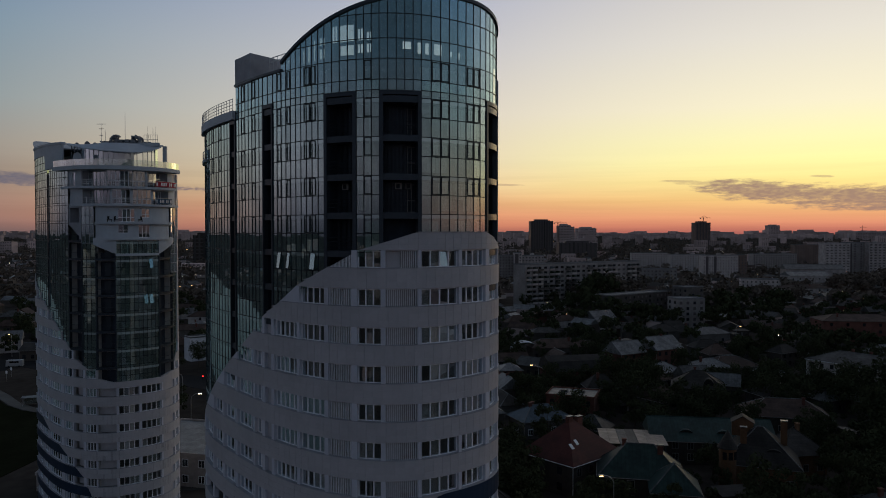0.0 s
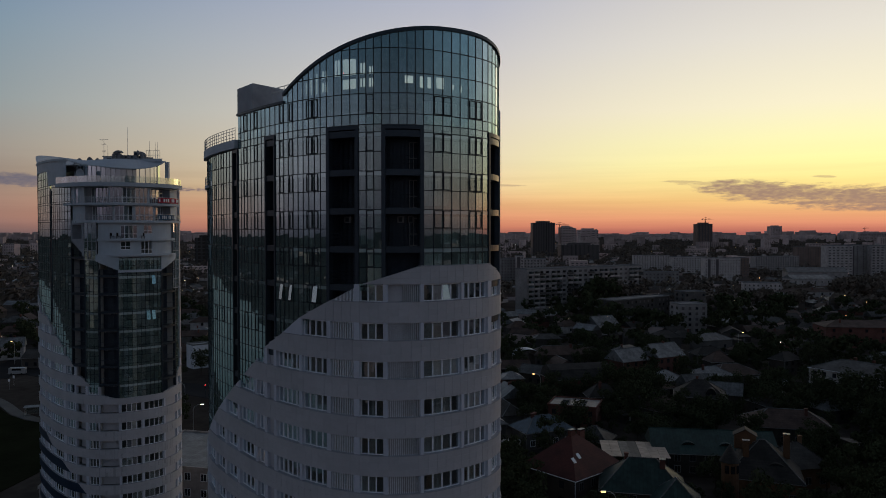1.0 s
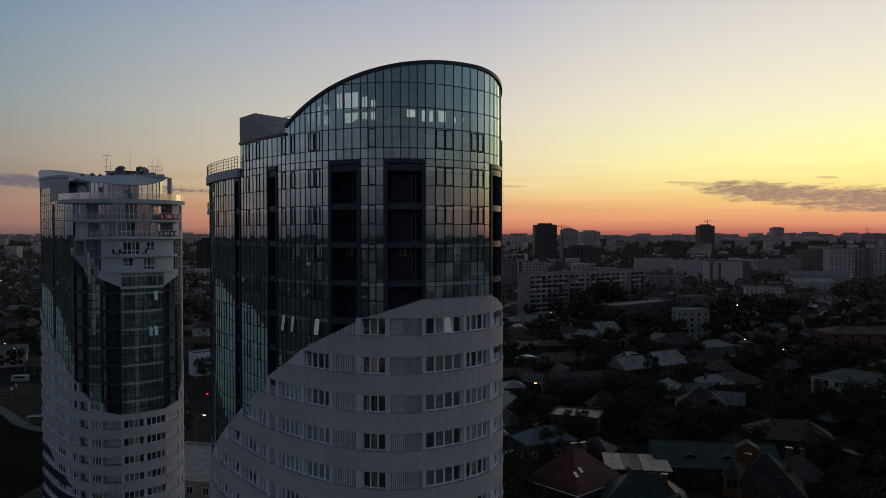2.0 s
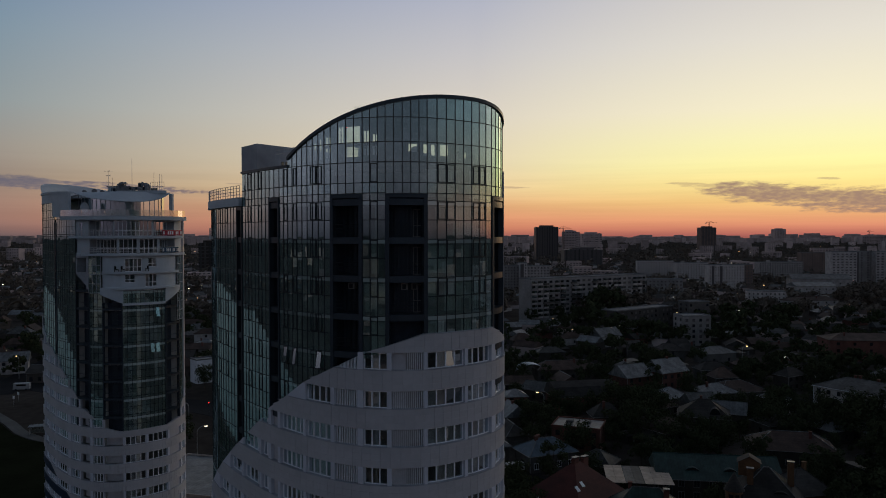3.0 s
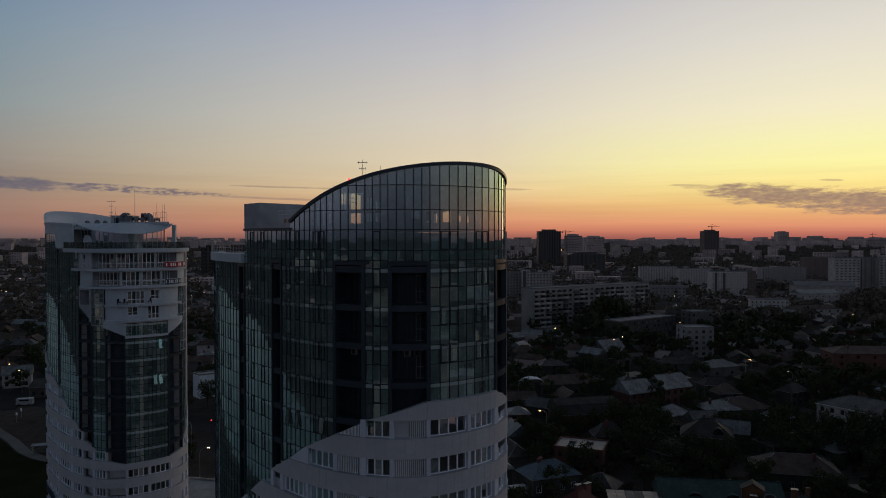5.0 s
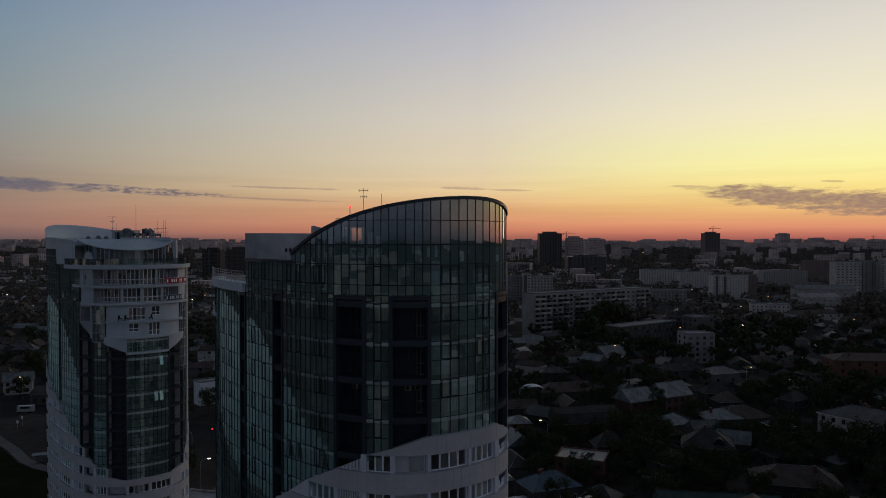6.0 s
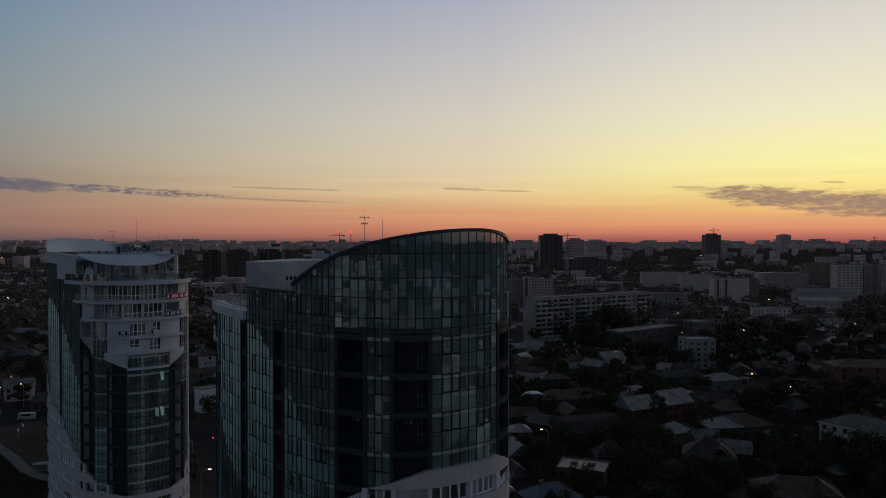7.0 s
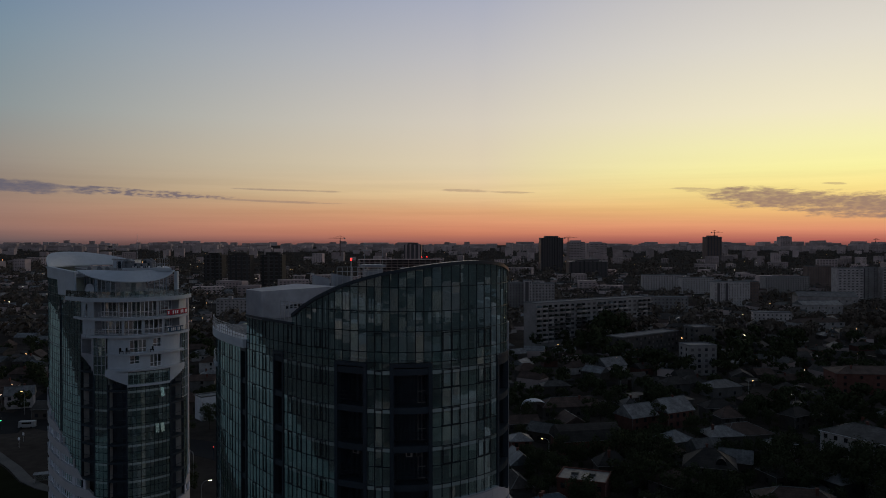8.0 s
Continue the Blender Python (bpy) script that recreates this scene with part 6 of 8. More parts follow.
    if y < 300 and roof != "flat":
        X, Y = w / 2 + 0.52, d / 2 + 0.52
        mat = "frame_white" if wall == "pale_plaster" or top == "roof_red" else "dim_frame"
        for a, b in (((-X, -Y), (X, -Y)), ((-X, -Y), (-X, Y))) if roof != "gable" else (((-X, -Y), (X, -Y)),):
            g = Geo(); g.rod((*a, h + 0.08), (*b, h + 0.08), 0.09, n=5); part("gutter", g, mat, rf)
        g = Geo(); g.rod((-w / 2 - 0.1, -d / 2 - 0.1, 0.2), (-w / 2 - 0.1, -d / 2 - 0.1, h), 0.06, n=5); part("downpipe", g, mat, ob)
    if lit:
        put_window(ob, -w / 2 + w * 0.5, -d / 2 - 0.03, 1.0, 0, glassy="lit_room")
    return ob


def block(x, y, w, d, storeys, turn, wall="panel", cols=None, balcony_cols=(), label="", side_windows=True, h=2.9, win=(1.5, 1.5), roofbits=True, strips=(), plain_left=False):
    """A slab of flats: wall, parapet, rows of single windows, balconies."""
    H = storeys * h + 1.0
    ob = thing("apartment_block", label or f"pale {storeys}-storey concrete block of flats with rows of windows", "apartment block", "blocks of flats", at=(x, y, 0), turn=turn)
    TAKEN.append((x, y, max(w, d) * 0.55))
    g = Geo()
    g.box(-w / 2, w / 2, -d / 2, d / 2, 0, H)
    part("wall", g, wall, ob)
    g = Geo()
    for x0, x1, y0, y1 in ((-w / 2 - 0.1, w / 2 + 0.1, -d / 2 - 0.1, -d / 2 + 0.2), (-w / 2 - 0.1, w / 2 + 0.1, d / 2 - 0.2, d / 2 + 0.1), (-w / 2 - 0.1, -w / 2 + 0.2, -d / 2 + 0.2, d / 2 - 0.2), (w / 2 - 0.2, w / 2 + 0.1, -d / 2 + 0.2, d / 2 - 0.2)):
        g.box(x0, x1, y0, y1, H, H + 0.6)
    g.box(-w / 2 + 0.2, w / 2 - 0.2, -d / 2 + 0.2, d / 2 - 0.2, H, H + 0.08)
    part("roof", g, "roof_membrane", ob)
    if roofbits:
        for j in range(max(1, int(w / 22))):
            g = Geo()
            cx = -w / 2 + w * (j + 0.5) / max(1, int(w / 22))
            g.box(cx - 2, cx + 2, -1.5, 1.5, H + 0.08, H + 2.6)
            part("lift_house", g, wall, ob)
    cols = cols or max(2, int(w / 3.2))
    pitch = w / cols
    for s in range(storeys if y > 640 else 0):
        g = Geo()
        for c in range(cols):
            if c not in strips:
                px, z = -w / 2 + pitch * (c + 0.5), s * h + 1.2
                g.box(px - win[0] / 2, px + win[0] / 2, -d / 2 - 0.05, -d / 2, z, z + win[1])
        part("facade_glazing", g, "hazed_dark", ob, kind="stuff")
    for s in range(storeys if y <= 640 else 0):
        for c in range(cols):
            px, z = -w / 2 + pitch * (c + 0.5), s * h + 1.2
            if c in balcony_cols:
                if s == 0:
                    continue
                tone = town.choice(("panel", "pale_plaster", "plaster", "pale_plaster"))
                b = part("balcony", shared(("balcony", round(pitch, 2), tone), lambda: balcony_mesh(pitch, tone)), None, ob, at=(px, -d / 2, z - 1.1))
                if town.random() < 0.6:
                    part("balcony_glazing", pane_mesh(round(pitch * 0.9, 1), 1.3, "window_glass", "balcony_glazing"), None, b, at=(0, -1.1, 1.2))
                put_window(ob, px, -d / 2 - 0.01, z, 0, *win, framed=False)
            elif c not in strips:
                # lighter pane colours put in the contrast that haze takes away
                put_window(ob, px, -d / 2 - 0.01, z, 0, *win, framed=False, glassy=town.choice(("hazed_dark", "hazed_dark", "dark_glass", "plaster")))
        if side_windows:
            m = max(1, int(d / 5))
            for c in range(m):
                py = -d / 2 + d * (c + 0.5) / m
                if not plain_left:
                    put_window(ob, -w / 2 - 0.01, py, s * h + 1.2, -90, *win, framed=False)
    for c in strips:
        g = Geo()
        px = -w / 2 + pitch * (c + 0.5)
        g.box(px - pitch * 0.5, px + pitch * 0.5, -d / 2 - 0.06, -d / 2, 2, H - 1)
        part("glazed_strip", g, "hazed_dark", ob)
    return ob


def balcony_mesh(pitch, mat="panel"):
    g = Geo()
    w = pitch * 0.92
    g.box(-w / 2, w / 2, -1.2, 0, 0, 0.15)
    g.box(-w / 2, w / 2, -1.2, -1.12, 0.15, 1.15)
    g.box(-w / 2, -w / 2 + 0.08, -1.12, 0, 0.15, 1.15)
    g.box(w / 2 - 0.08, w / 2, -1.12, 0, 0.15, 1.15)
    return g.mesh("balcony", mat)


# ---- blocks of flats and towers of the middle distance ----
block(97, 523.5, 110, 12.5, 9, 33.2, cols=22, balcony_cols=tuple(c for c in range(22) if c not in (6, 9, 10, 17, 18)), label="long nine-storey concrete panel block with glazed balconies", plain_left=True, h=3.15, win=(2.6, 1.5), roofbits=False)
block(66, 764, 24, 12, 9, 4, wall="panel", cols=8, roofbits=False, label="grey nine-storey block of flats")
block(76, 756, 7, 14, 10, 4, wall="pale_plaster", cols=2, roofbits=False, strips=(0,), label="narrow pale stair tower of a block of flats")
block(91, 757, 23, 12, 9, 4, wall="pale_plaster", cols=7, label="pale nine-storey block of flats")
block(300, 806, 38, 14, 8, 0, wall="pale_plaster", cols=13, strips=(1, 4), label="pale eight-storey block with two dark glazed strips", h=3.1, win=(0.9, 1.3))
block(325, 814, 13, 14, 8, 0, wall="tan_panel", cols=4, label="tan eight-storey wing of a block of flats", h=3.1, roofbits=False)
block(459, 868, 29, 16, 12, 0, wall="pale_plaster", cols=6, label="pale twelve-storey block with few windows", h=3.1, win=(2.4, 1.2), roofbits=False)
block(490, 886, 22, 12, 13, 0, wall="panel", cols=3, label="grey stair wing of a tall block", roofbits=False, strips=(0,))
block(524, 878, 46, 16, 12, 0, wall="pale_plaster", cols=9, label="pale twelve-storey block with wide windows", h=3.1, win=(2.6, 1.5))
block(542, 1108, 37, 14, 10, 0, wall="tan_panel", cols=10, label="tan ten-storey block of flats", h=3.1)
block(450, 1010, 64, 12, 7, 8, wall="pale_plaster", cols=18, label="long pale seven-storey block of flats")
block(259, 606, 29, 12, 4, -14, wall="pale_plaster", cols=9, label="low white four-storey block with a flat roof", win=(1.1, 1.4), roofbits=False)
block(294, 1056, 51, 13, 7, -6, wall="pale_plaster", cols=14, win=(1.2, 1.4), roofbits=False)
block(322, 986, 44, 13, 7, 8, wall="pale_plaster", cols=12, win=(1.2, 1.4))
block(216, 746, 37, 12, 4, -8, wall="panel", cols=10, h=3.3, roofbits=False, label="grey four-storey block of flats")
block(130.6, 397, 15.4, 12, 5, 8, wall="panel", cols=4, roofbits=False, label="small grey five-storey corner block")
block(159, 480, 15, 12, 5, 16, wall="plaster", cols=5, roofbits=False, label="small pale five-storey block")
block(120, 468, 56, 12, 4, 38, wall="plaster", cols=14, roofbits=False, label="long low four-storey block with a flat roof", h=2.85)
block(-295, 620, 40, 14, 4, 8, wall="pale_plaster", cols=10)
block(-200, 700, 46, 14, 5, -6, wall="pale_plaster", cols=12, label="long white five-storey building with small windows")
block(-290, 420, 34, 12, 2, 5, wall="pale_plaster", cols=9, roofbits=False, label="long low white two-storey building")


def service_box(x, y, w, d, h, turn):
    ob = thing("service_building", "plain white windowless boxy building clad in upright sheets", "building", at=(x, y, 0), turn=turn)
    TAKEN.append((x, y, w * 0.6))
    g = Geo(); g.box(-w / 2, w / 2, -d / 2, d / 2, 0, h); part("wall", g, "white_sheet", ob)
    n = 10
    for k in range(n):
        for face in (0, 1):
            g = Geo()
            a = -w / 2 + w * k / n + 0.03
            if face == 0:
                g.box(a, a + w / n - 0.06, -d / 2 - 0.06, -d / 2, 0.3, h)
            else:
                g.box(-w / 2 - 0.06, -w / 2, -d / 2 + d * k / n + 0.03, -d / 2 + d * (k + 1) / n - 0.03, 0.3, h)
            part("cladding_sheet", g, "white_sheet", ob)
    g = Geo()
    for x0, x1, y0, y1 in ((-w / 2 - 0.1, w / 2 + 0.1, -d / 2 - 0.1, -d / 2 + 0.3), (-w / 2 - 0.1, w / 2 + 0.1, d / 2 - 0.3, d / 2 + 0.1), (-w / 2 - 0.1, -w / 2 + 0.3, -d / 2 + 0.3, d / 2 - 0.3), (w / 2 - 0.3, w / 2 + 0.1, -d / 2 + 0.3, d / 2 - 0.3)):
        g.box(x0, x1, y0, y1, h, h + 0.5)
    g.box(-w / 2 + 0.3, w / 2 - 0.3, -d / 2 + 0.3, d / 2 - 0.3, h, h + 0.1)
    part("parapet_roof", g, "roof_pale", ob)
    g = Geo(); g.box(-0.5, -0.2, -d / 2 - 0.3, -d / 2 - 0.06, 0, h - 2); part("duct", g, "steel", ob)


service_box(-98.3, 295.3, 8, 6.5, 9.2, 40)



def tower(x, y, w, d, h, mat, label, ribs=6, rib_mat="hazed_panel"):
    ob = thing("tower_block", label, "tower block", "far towers", at=(x, y, 0))
    TAKEN.append((x, y, w * 0.6))
    g = Geo(); g.box(-w / 2, w / 2, -d / 2, d / 2, 0, h); part("body", g, mat, ob)
    g = Geo(); g.box(-w * 0.3, w * 0.3, -d * 0.3, d * 0.3, h, h + 4); part("plant_room", g, mat, ob)
    for j in range(ribs):
        g = Geo()
        px = -w / 2 + w * (j + 0.5) / ribs
        g.box(px - w / ribs * 0.18, px + w / ribs * 0.18, -d / 2 - 0.6, -d / 2, 0, h + (1.5 if j % 2 else 0))
        part("rib", g, rib_mat, ob)
    n = int(h / 6)
    for j in range(n):
        g = Geo()
        g.box(-w / 2, w / 2, -d / 2 - 0.3, -d / 2, 6 * j + 3, 6 * j + 4.6)
        part("window_band", g, "hazed_dark", ob)
    return ob


tower(222, 1680, 50, 40, 76, "hazed_dark", "dark glazed office tower with upright ribs", 9, "fence")
tower(275, 1690, 26, 40, 66, "hazed_panel", "grey ribbed office tower", 4)
tower(780, 2240, 44, 40, 80, "tan_panel", "unfinished concrete tower block below a crane", 5, "hazed_dark")
tower(1690, 3800, 54, 50, 86, "hazed_panel", "lone grey tower block on the skyline", 4)
tower(330, 1990, 41, 30, 66, "hazed_panel", "stepped grey tower block", 5)
tower(402, 2090, 56, 30, 62, "hazed_panel", "stepped grey tower block", 4)
tower(252, 1400, 71, 40, 31, "hazed_dark", "broad dark glazed hall", 9, "fence")
tower(284, 1450, 32, 26, 40, "hazed_panel", "stepped pale tower block", 4)
tower(276, 1466, 18, 20, 52, "hazed_panel", "slim pale tower block", 3)
tower(-80, 1480, 34, 30, 62, "hazed_dark", "dark tower with a lit rooftop sign", 4)
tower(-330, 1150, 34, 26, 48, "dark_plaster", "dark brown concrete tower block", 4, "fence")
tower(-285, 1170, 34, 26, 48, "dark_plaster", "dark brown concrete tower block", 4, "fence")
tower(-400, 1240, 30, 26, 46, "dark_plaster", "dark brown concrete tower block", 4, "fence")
tower(-620, 1250, 60, 26, 44, "hazed_panel", "wide grey tower block", 6)
tower(-560, 1120, 50, 26, 30, "hazed_panel", "wide grey tower block", 6)
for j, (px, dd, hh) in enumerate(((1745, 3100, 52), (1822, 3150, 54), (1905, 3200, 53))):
    tower(px, dd, 54, 40, hh, "hazed_panel", "broad grey tower block on the skyline", 5)


def shell_frame(x, y, w, d, h, turn):
    """A concrete frame of a building going up: open floors and columns."""
    ob = thing("building_shell", "unfinished concrete frame building with open floors", "building shell", at=(x, y, 0), turn=turn)
    n = int(h / 3.5)
    for k in range(n + 1):
        g = Geo(); g.box(-w / 2, w / 2, -d / 2, d / 2, 3.5 * k, 3.5 * k + 0.4); part("floor", g, "hazed_panel", ob)
    m = int(w / 7)
    for j in range(m + 1):
        for yy in (-d / 2 + 0.4, d / 2 - 0.4):
            g = Geo(); px = -w / 2 + 0.4 + (w - 0.8) * j / m
            g.box(px - 0.4, px + 0.4, yy - 0.4, yy + 0.4, 0, 3.5 * n); part("column", g, "hazed_panel", ob)
    g = Geo(); g.box(-w / 2 + 3, w / 2 - 3, 0, d / 2 - 3, 0, 3.5 * n); part("core", g, "hazed_dark", ob)
    TAKEN.append((x, y, w * 0.6))


shell_frame(-70, 980, 110, 30, 46, 4)
for x in (-41, -34.5):
    ob = thing("beacon", "red warning beacon on an unfinished building", "beacon", "roof beacons", at=(x, 978, 45.9))
    g = Geo(); g.rod((0, 0, 0), (0, 0, 2.6), 0.12); part("pole", g, "steel", ob)
    g = Geo(); g.rod((0, 0, 2.6), (0, 0, 3.6), 0.5, n=8); part("lamp", g, "lamp_red", ob)


def crane(x, y, z, h, jib, turn):
    ob = thing("tower_crane", "thin steel tower crane above an unfinished building", "crane", "cranes", at=(x, y, z), turn=turn)
    g = Geo()
    for sx in (-0.9, 0.9):
        for sy in (-0.9, 0.9):
            g.rod((sx, sy, 0), (sx, sy, h), 0.28)
    for k in range(int(h / 3)):
        g.rod((-0.9, -0.9, 3 * k), (0.9, -0.9, 3 * k + 3), 0.2)
    part("mast", g, "brick", ob)
    g = Geo(); g.rod((-jib * 0.45, 0, h), (jib, 0, h), 0.75, 0.4); g.rod((0, 0, h + 6), (jib * 0.6, 0, h + 0.5), 0.25); g.rod((0, 0, h + 6), (-jib * 0.4, 0, h + 0.5), 0.25)
    part("jib", g, "brick", ob)
    g = Geo(); g.rod((0, 0, h), (0, 0, h + 6.5), 0.6, 0.3); part("tower_head", g, "brick", ob)
    g = Geo(); g.box(-jib * 0.45, -jib * 0.32, -1, 1, h - 2.5, h); part("counterweight", g, "slab", ob)


crane(782, 2225, 80, 14, 24, 0)
crane(318, 2050, 55, 22, 26, 10)
crane(1790, 3160, 52, 20, 24, 20)
crane(-290, 1900, 30, 46, 30, 180)

# ---- houses of the quarter ----
house(287, 590, 42, 13, 6.6, 10, "hip", 2.6, "pale_plaster", "roof_brown", 2, storeys=2, label="long white two-storey house under a brown hip roof")
house(392, 786, 58, 22, 12, -10, "gable", 4.6, "pale_plaster", "roof_pale", 0, storeys=2, label="large pale hall under a low metal roof")
house(352, 720, 40, 18, 9, 6, "gable", 3.6, "pale_plaster", "roof_pale", 0, storeys=2, label="pale hall under a low metal roof")
RED_HOUSE = house(26, 150, 15, 13, 6.2, 42, "pyramid", 6.4, "dark_plaster", "roof_red", 0, label="large house under a steep dark red tiled roof with skylights", frames="dim_frame")
GREEN_HOUSE = house(37.5, 140, 15, 10, 5.6, -12, "hip", 5.0, "dark_plaster", "roof_green", 1, label="house under a steep green sheet roof with gables", frames="dim_frame")
house(41.5, 132, 8, 8, 5.2, 78, "hip", 4.2, "dark_plaster", "roof_green", 0, frames="dim_frame")
LONG_GREEN = house(60, 167, 26, 13, 5.0, -8, "gable", 3.8, "dark_plaster", "roof_green", 0, label="long house under a dark green roof with eyebrow dormers", frames="dim_frame")
MANSION = house(65, 151, 14, 13, 4.6, -20, "hip", 6.4, "ochre", "roof_dark", 0, label="ochre mansion under steep dark roofs with tall chimneys", frames="dim_frame")
house(75, 158, 10, 9, 4.4, 10, "hip", 4.2, "ochre", "roof_dark", 1, frames="dim_frame")
house(24.5, 187, 13, 8.5, 4.2, 22, "hip", 3.0, "plaster", "roof_blue", 2, label="single-storey grey house under a blue-grey hip roof")
FLAT_HOUSE = house(36, 204, 13, 10, 6.4, -20, "flat", 0, "brick", "roof_pale", 0, label="two-storey brick house with a flat pale roof")
house(36, 178, 8, 7, 4.0, -30, "hip", 2.8, "dark_plaster", "roof_grey", 0, frames="dim_frame")
house(45, 252, 21, 11, 4.6, 12, "gambrel", 4.4, "brick", "roof_dark", 0, label="brick barn-like house under a dark gambrel roof", frames="dim_frame")
house(69, 280, 12, 10, 5.6, 28, "gable", 4.0, "brick", "roof_pale", 0, label="brick house under a blue-grey gable roof", frames="dim_frame")
house(84, 287, 13, 11, 6.2, 28, "gable", 4.4, "brick", "roof_pale", 1, label="tall brick house under a pale gable roof", frames="dim_frame")
house(93, 258, 12, 9, 4.2, 10, "hip", 2.6, "dark_plaster", "roof_pale", 1, frames="dim_frame")
house(136.5, 229.7, 40, 14, 9.2, -58, "hip", 3.0, "pale_plaster", "roof_grey", 2, storeys=3, label="long white three-storey building under a grey-green hip roof")
house(196, 350, 36, 16, 9.5, -6, "hip", 2.6, "brick", "roof_brown", 1, storeys=3, label="three-storey brick block under a low brown roof", frames="dim_frame")
house(123, 342, 16, 10, 4.4, 18, "hip", 2.6, "plaster", "roof_pale", 0)
house(160, 318, 18, 11, 4.2, -8, "hip", 3.4, "plaster", "roof_dark", 0)
house(83, 392, 14, 10, 5.4, 30, "gable", 4.0, "pale_plaster", "roof_pale", 0, label="white gabled house with a pale roof")
house(22, 246, 7, 7, 5.4, 8, "hip", 1.8, "brick", "roof_pale", 0, label="small brick outhouse under a pale metal roof")
house(48, 302, 26, 9, 4.4, 10, "hip", 3.0, "dark_plaster", "roof_brown", 1, frames="dim_frame")
house(35, 262, 16, 8, 3.8, -34, "gable", 2.4, "dark_plaster", "roof_grey", 0, frames="dim_frame")
ARCH_HOUSE = house(76, 220, 14, 11, 5.4, -18, "hip", 4.2, "dark_plaster", "roof_dark", 1, label="dark two-storey house with a steep roof and arched front", frames="dim_frame")
house(86, 226, 9, 7, 4.6, -24, "gable", 3.0, "dark_plaster", "roof_pale", 0, frames="dim_frame")
house(110, 211, 11, 8, 3.8, 24, "hip", 2.4, "plaster", "roof_pale", 0)
house(121, 207, 11, 9, 4.0, -10, "hip", 2.2, "plaster", "roof_pale", 0)
house(88, 190, 20, 11, 4.4, -14, "hip", 3.6, "dark_plaster", "roof_brown", 1, frames="dim_frame")
house(107, 243, 7, 6, 5.2, 10, "hip", 2.0, "pale_plaster", "roof_grey", 0, label="narrow white house with a small hip roof")
house(101, 262, 18, 12, 4.0, 14, "hip", 3.0, "dark_plaster", "roof_brown", 0, frames="dim_frame")
house(-140, 330, 18, 12, 6.0, 5, "hip", 4.0, "brick", "roof_brown", 1)
house(-165, 330, 24, 12, 3.8, 4, "gable", 2.6, "dark_plaster", "roof_dark", 0)
house(-155, 298, 26, 10, 4.0, 6, "gable", 2.4, "dark_plaster", "roof_dark", 0)
house(-180, 380, 22, 14, 6.0, -4, "hip", 3.8, "brick", "roof_dark", 1)
house(-54, 160, 22, 24, 6.4, -14, "flat", 0, "pale_plaster", "roof_pale", 0, label="low pale annexe with a flat parapeted roof")
house(-79, 153, 5, 16, 3.2, 10, "flat", 0, "pale_plaster", "roof_pale", 0, label="low pale annexe with a flat parapeted roof")


def eyebrow(parent, x, y, z, w, h, depth, mat):
    """An arched dormer rising from a roof slope."""
    g = Geo()
    pts = [(x - w / 2 * math.cos(q), z + h * math.sin(q) ** 1.3) for q in steps(0, math.pi, 10)]
    for (a, b), (c, e) in zip(pts, pts[1:]):
        g.hexa([(a, y, b), (c, y, e), (c, y + depth, e), (a, y + depth, b), (a, y, b + 0.12), (c, y, e + 0.12), (c, y + depth, e + 0.12), (a, y + depth, b + 0.12)])
    part("dormer_roof", g, mat, parent)
    g = Geo()
    g.face(*[(a, y + 0.12, b) for a, b in pts])
    part("dormer_window", g, "dark_glass", parent)


def stack(parent, x, y, z0, z1, mat, w=0.9, d=0.7):
    g = Geo(); g.box(x - w / 2, x + w / 2, y - d / 2, y + d / 2, z0, z1); c = part("chimney", g, mat, parent)
    g = Geo(); g.box(x - w / 2 - 0.1, x + w / 2 + 0.1, y - d / 2 - 0.1, y + d / 2 + 0.1, z1 + 0.25, z1 + 0.36); part("cap", g, "dark_metal", c)
    for k in range(4):
        px = x - w / 2 + w * (k + 0.5) / 4
        g = Geo(); g.box(px - 0.05, px + 0.05, y - d / 2, y + d / 2, z1, z1 + 0.25); part("pot", g, mat, c)


def turret(x, y, r, wall_h, cone_h):
    ob = thing("turret", "round ochre turret under a dark conical roof", "turret", at=(x, y, 0))
    g = Geo(); g.rod((0, 0, 0), (0, 0, wall_h), r * 0.82, n=16); body = part("wall", g, "ochre", ob)
    g = Geo(); g.rod((0, 0, wall_h - 0.1), (0, 0, wall_h + cone_h), r, 0.04, n=20); part("roof", g, "roof_dark", ob)
    for k in range(3):
        t = radians(-130 + 40 * k)
        g = Geo(); g.box(-0.4, 0.4, -0.04, 0.04, wall_h - 2.2, wall_h - 0.7)
        w = part("window", g, "dark_glass", body, at=(0.82 * r * math.cos(t), 0.82 * r * math.sin(t), 0))
        w.rotation_euler = (0, 0, t + math.pi / 2)


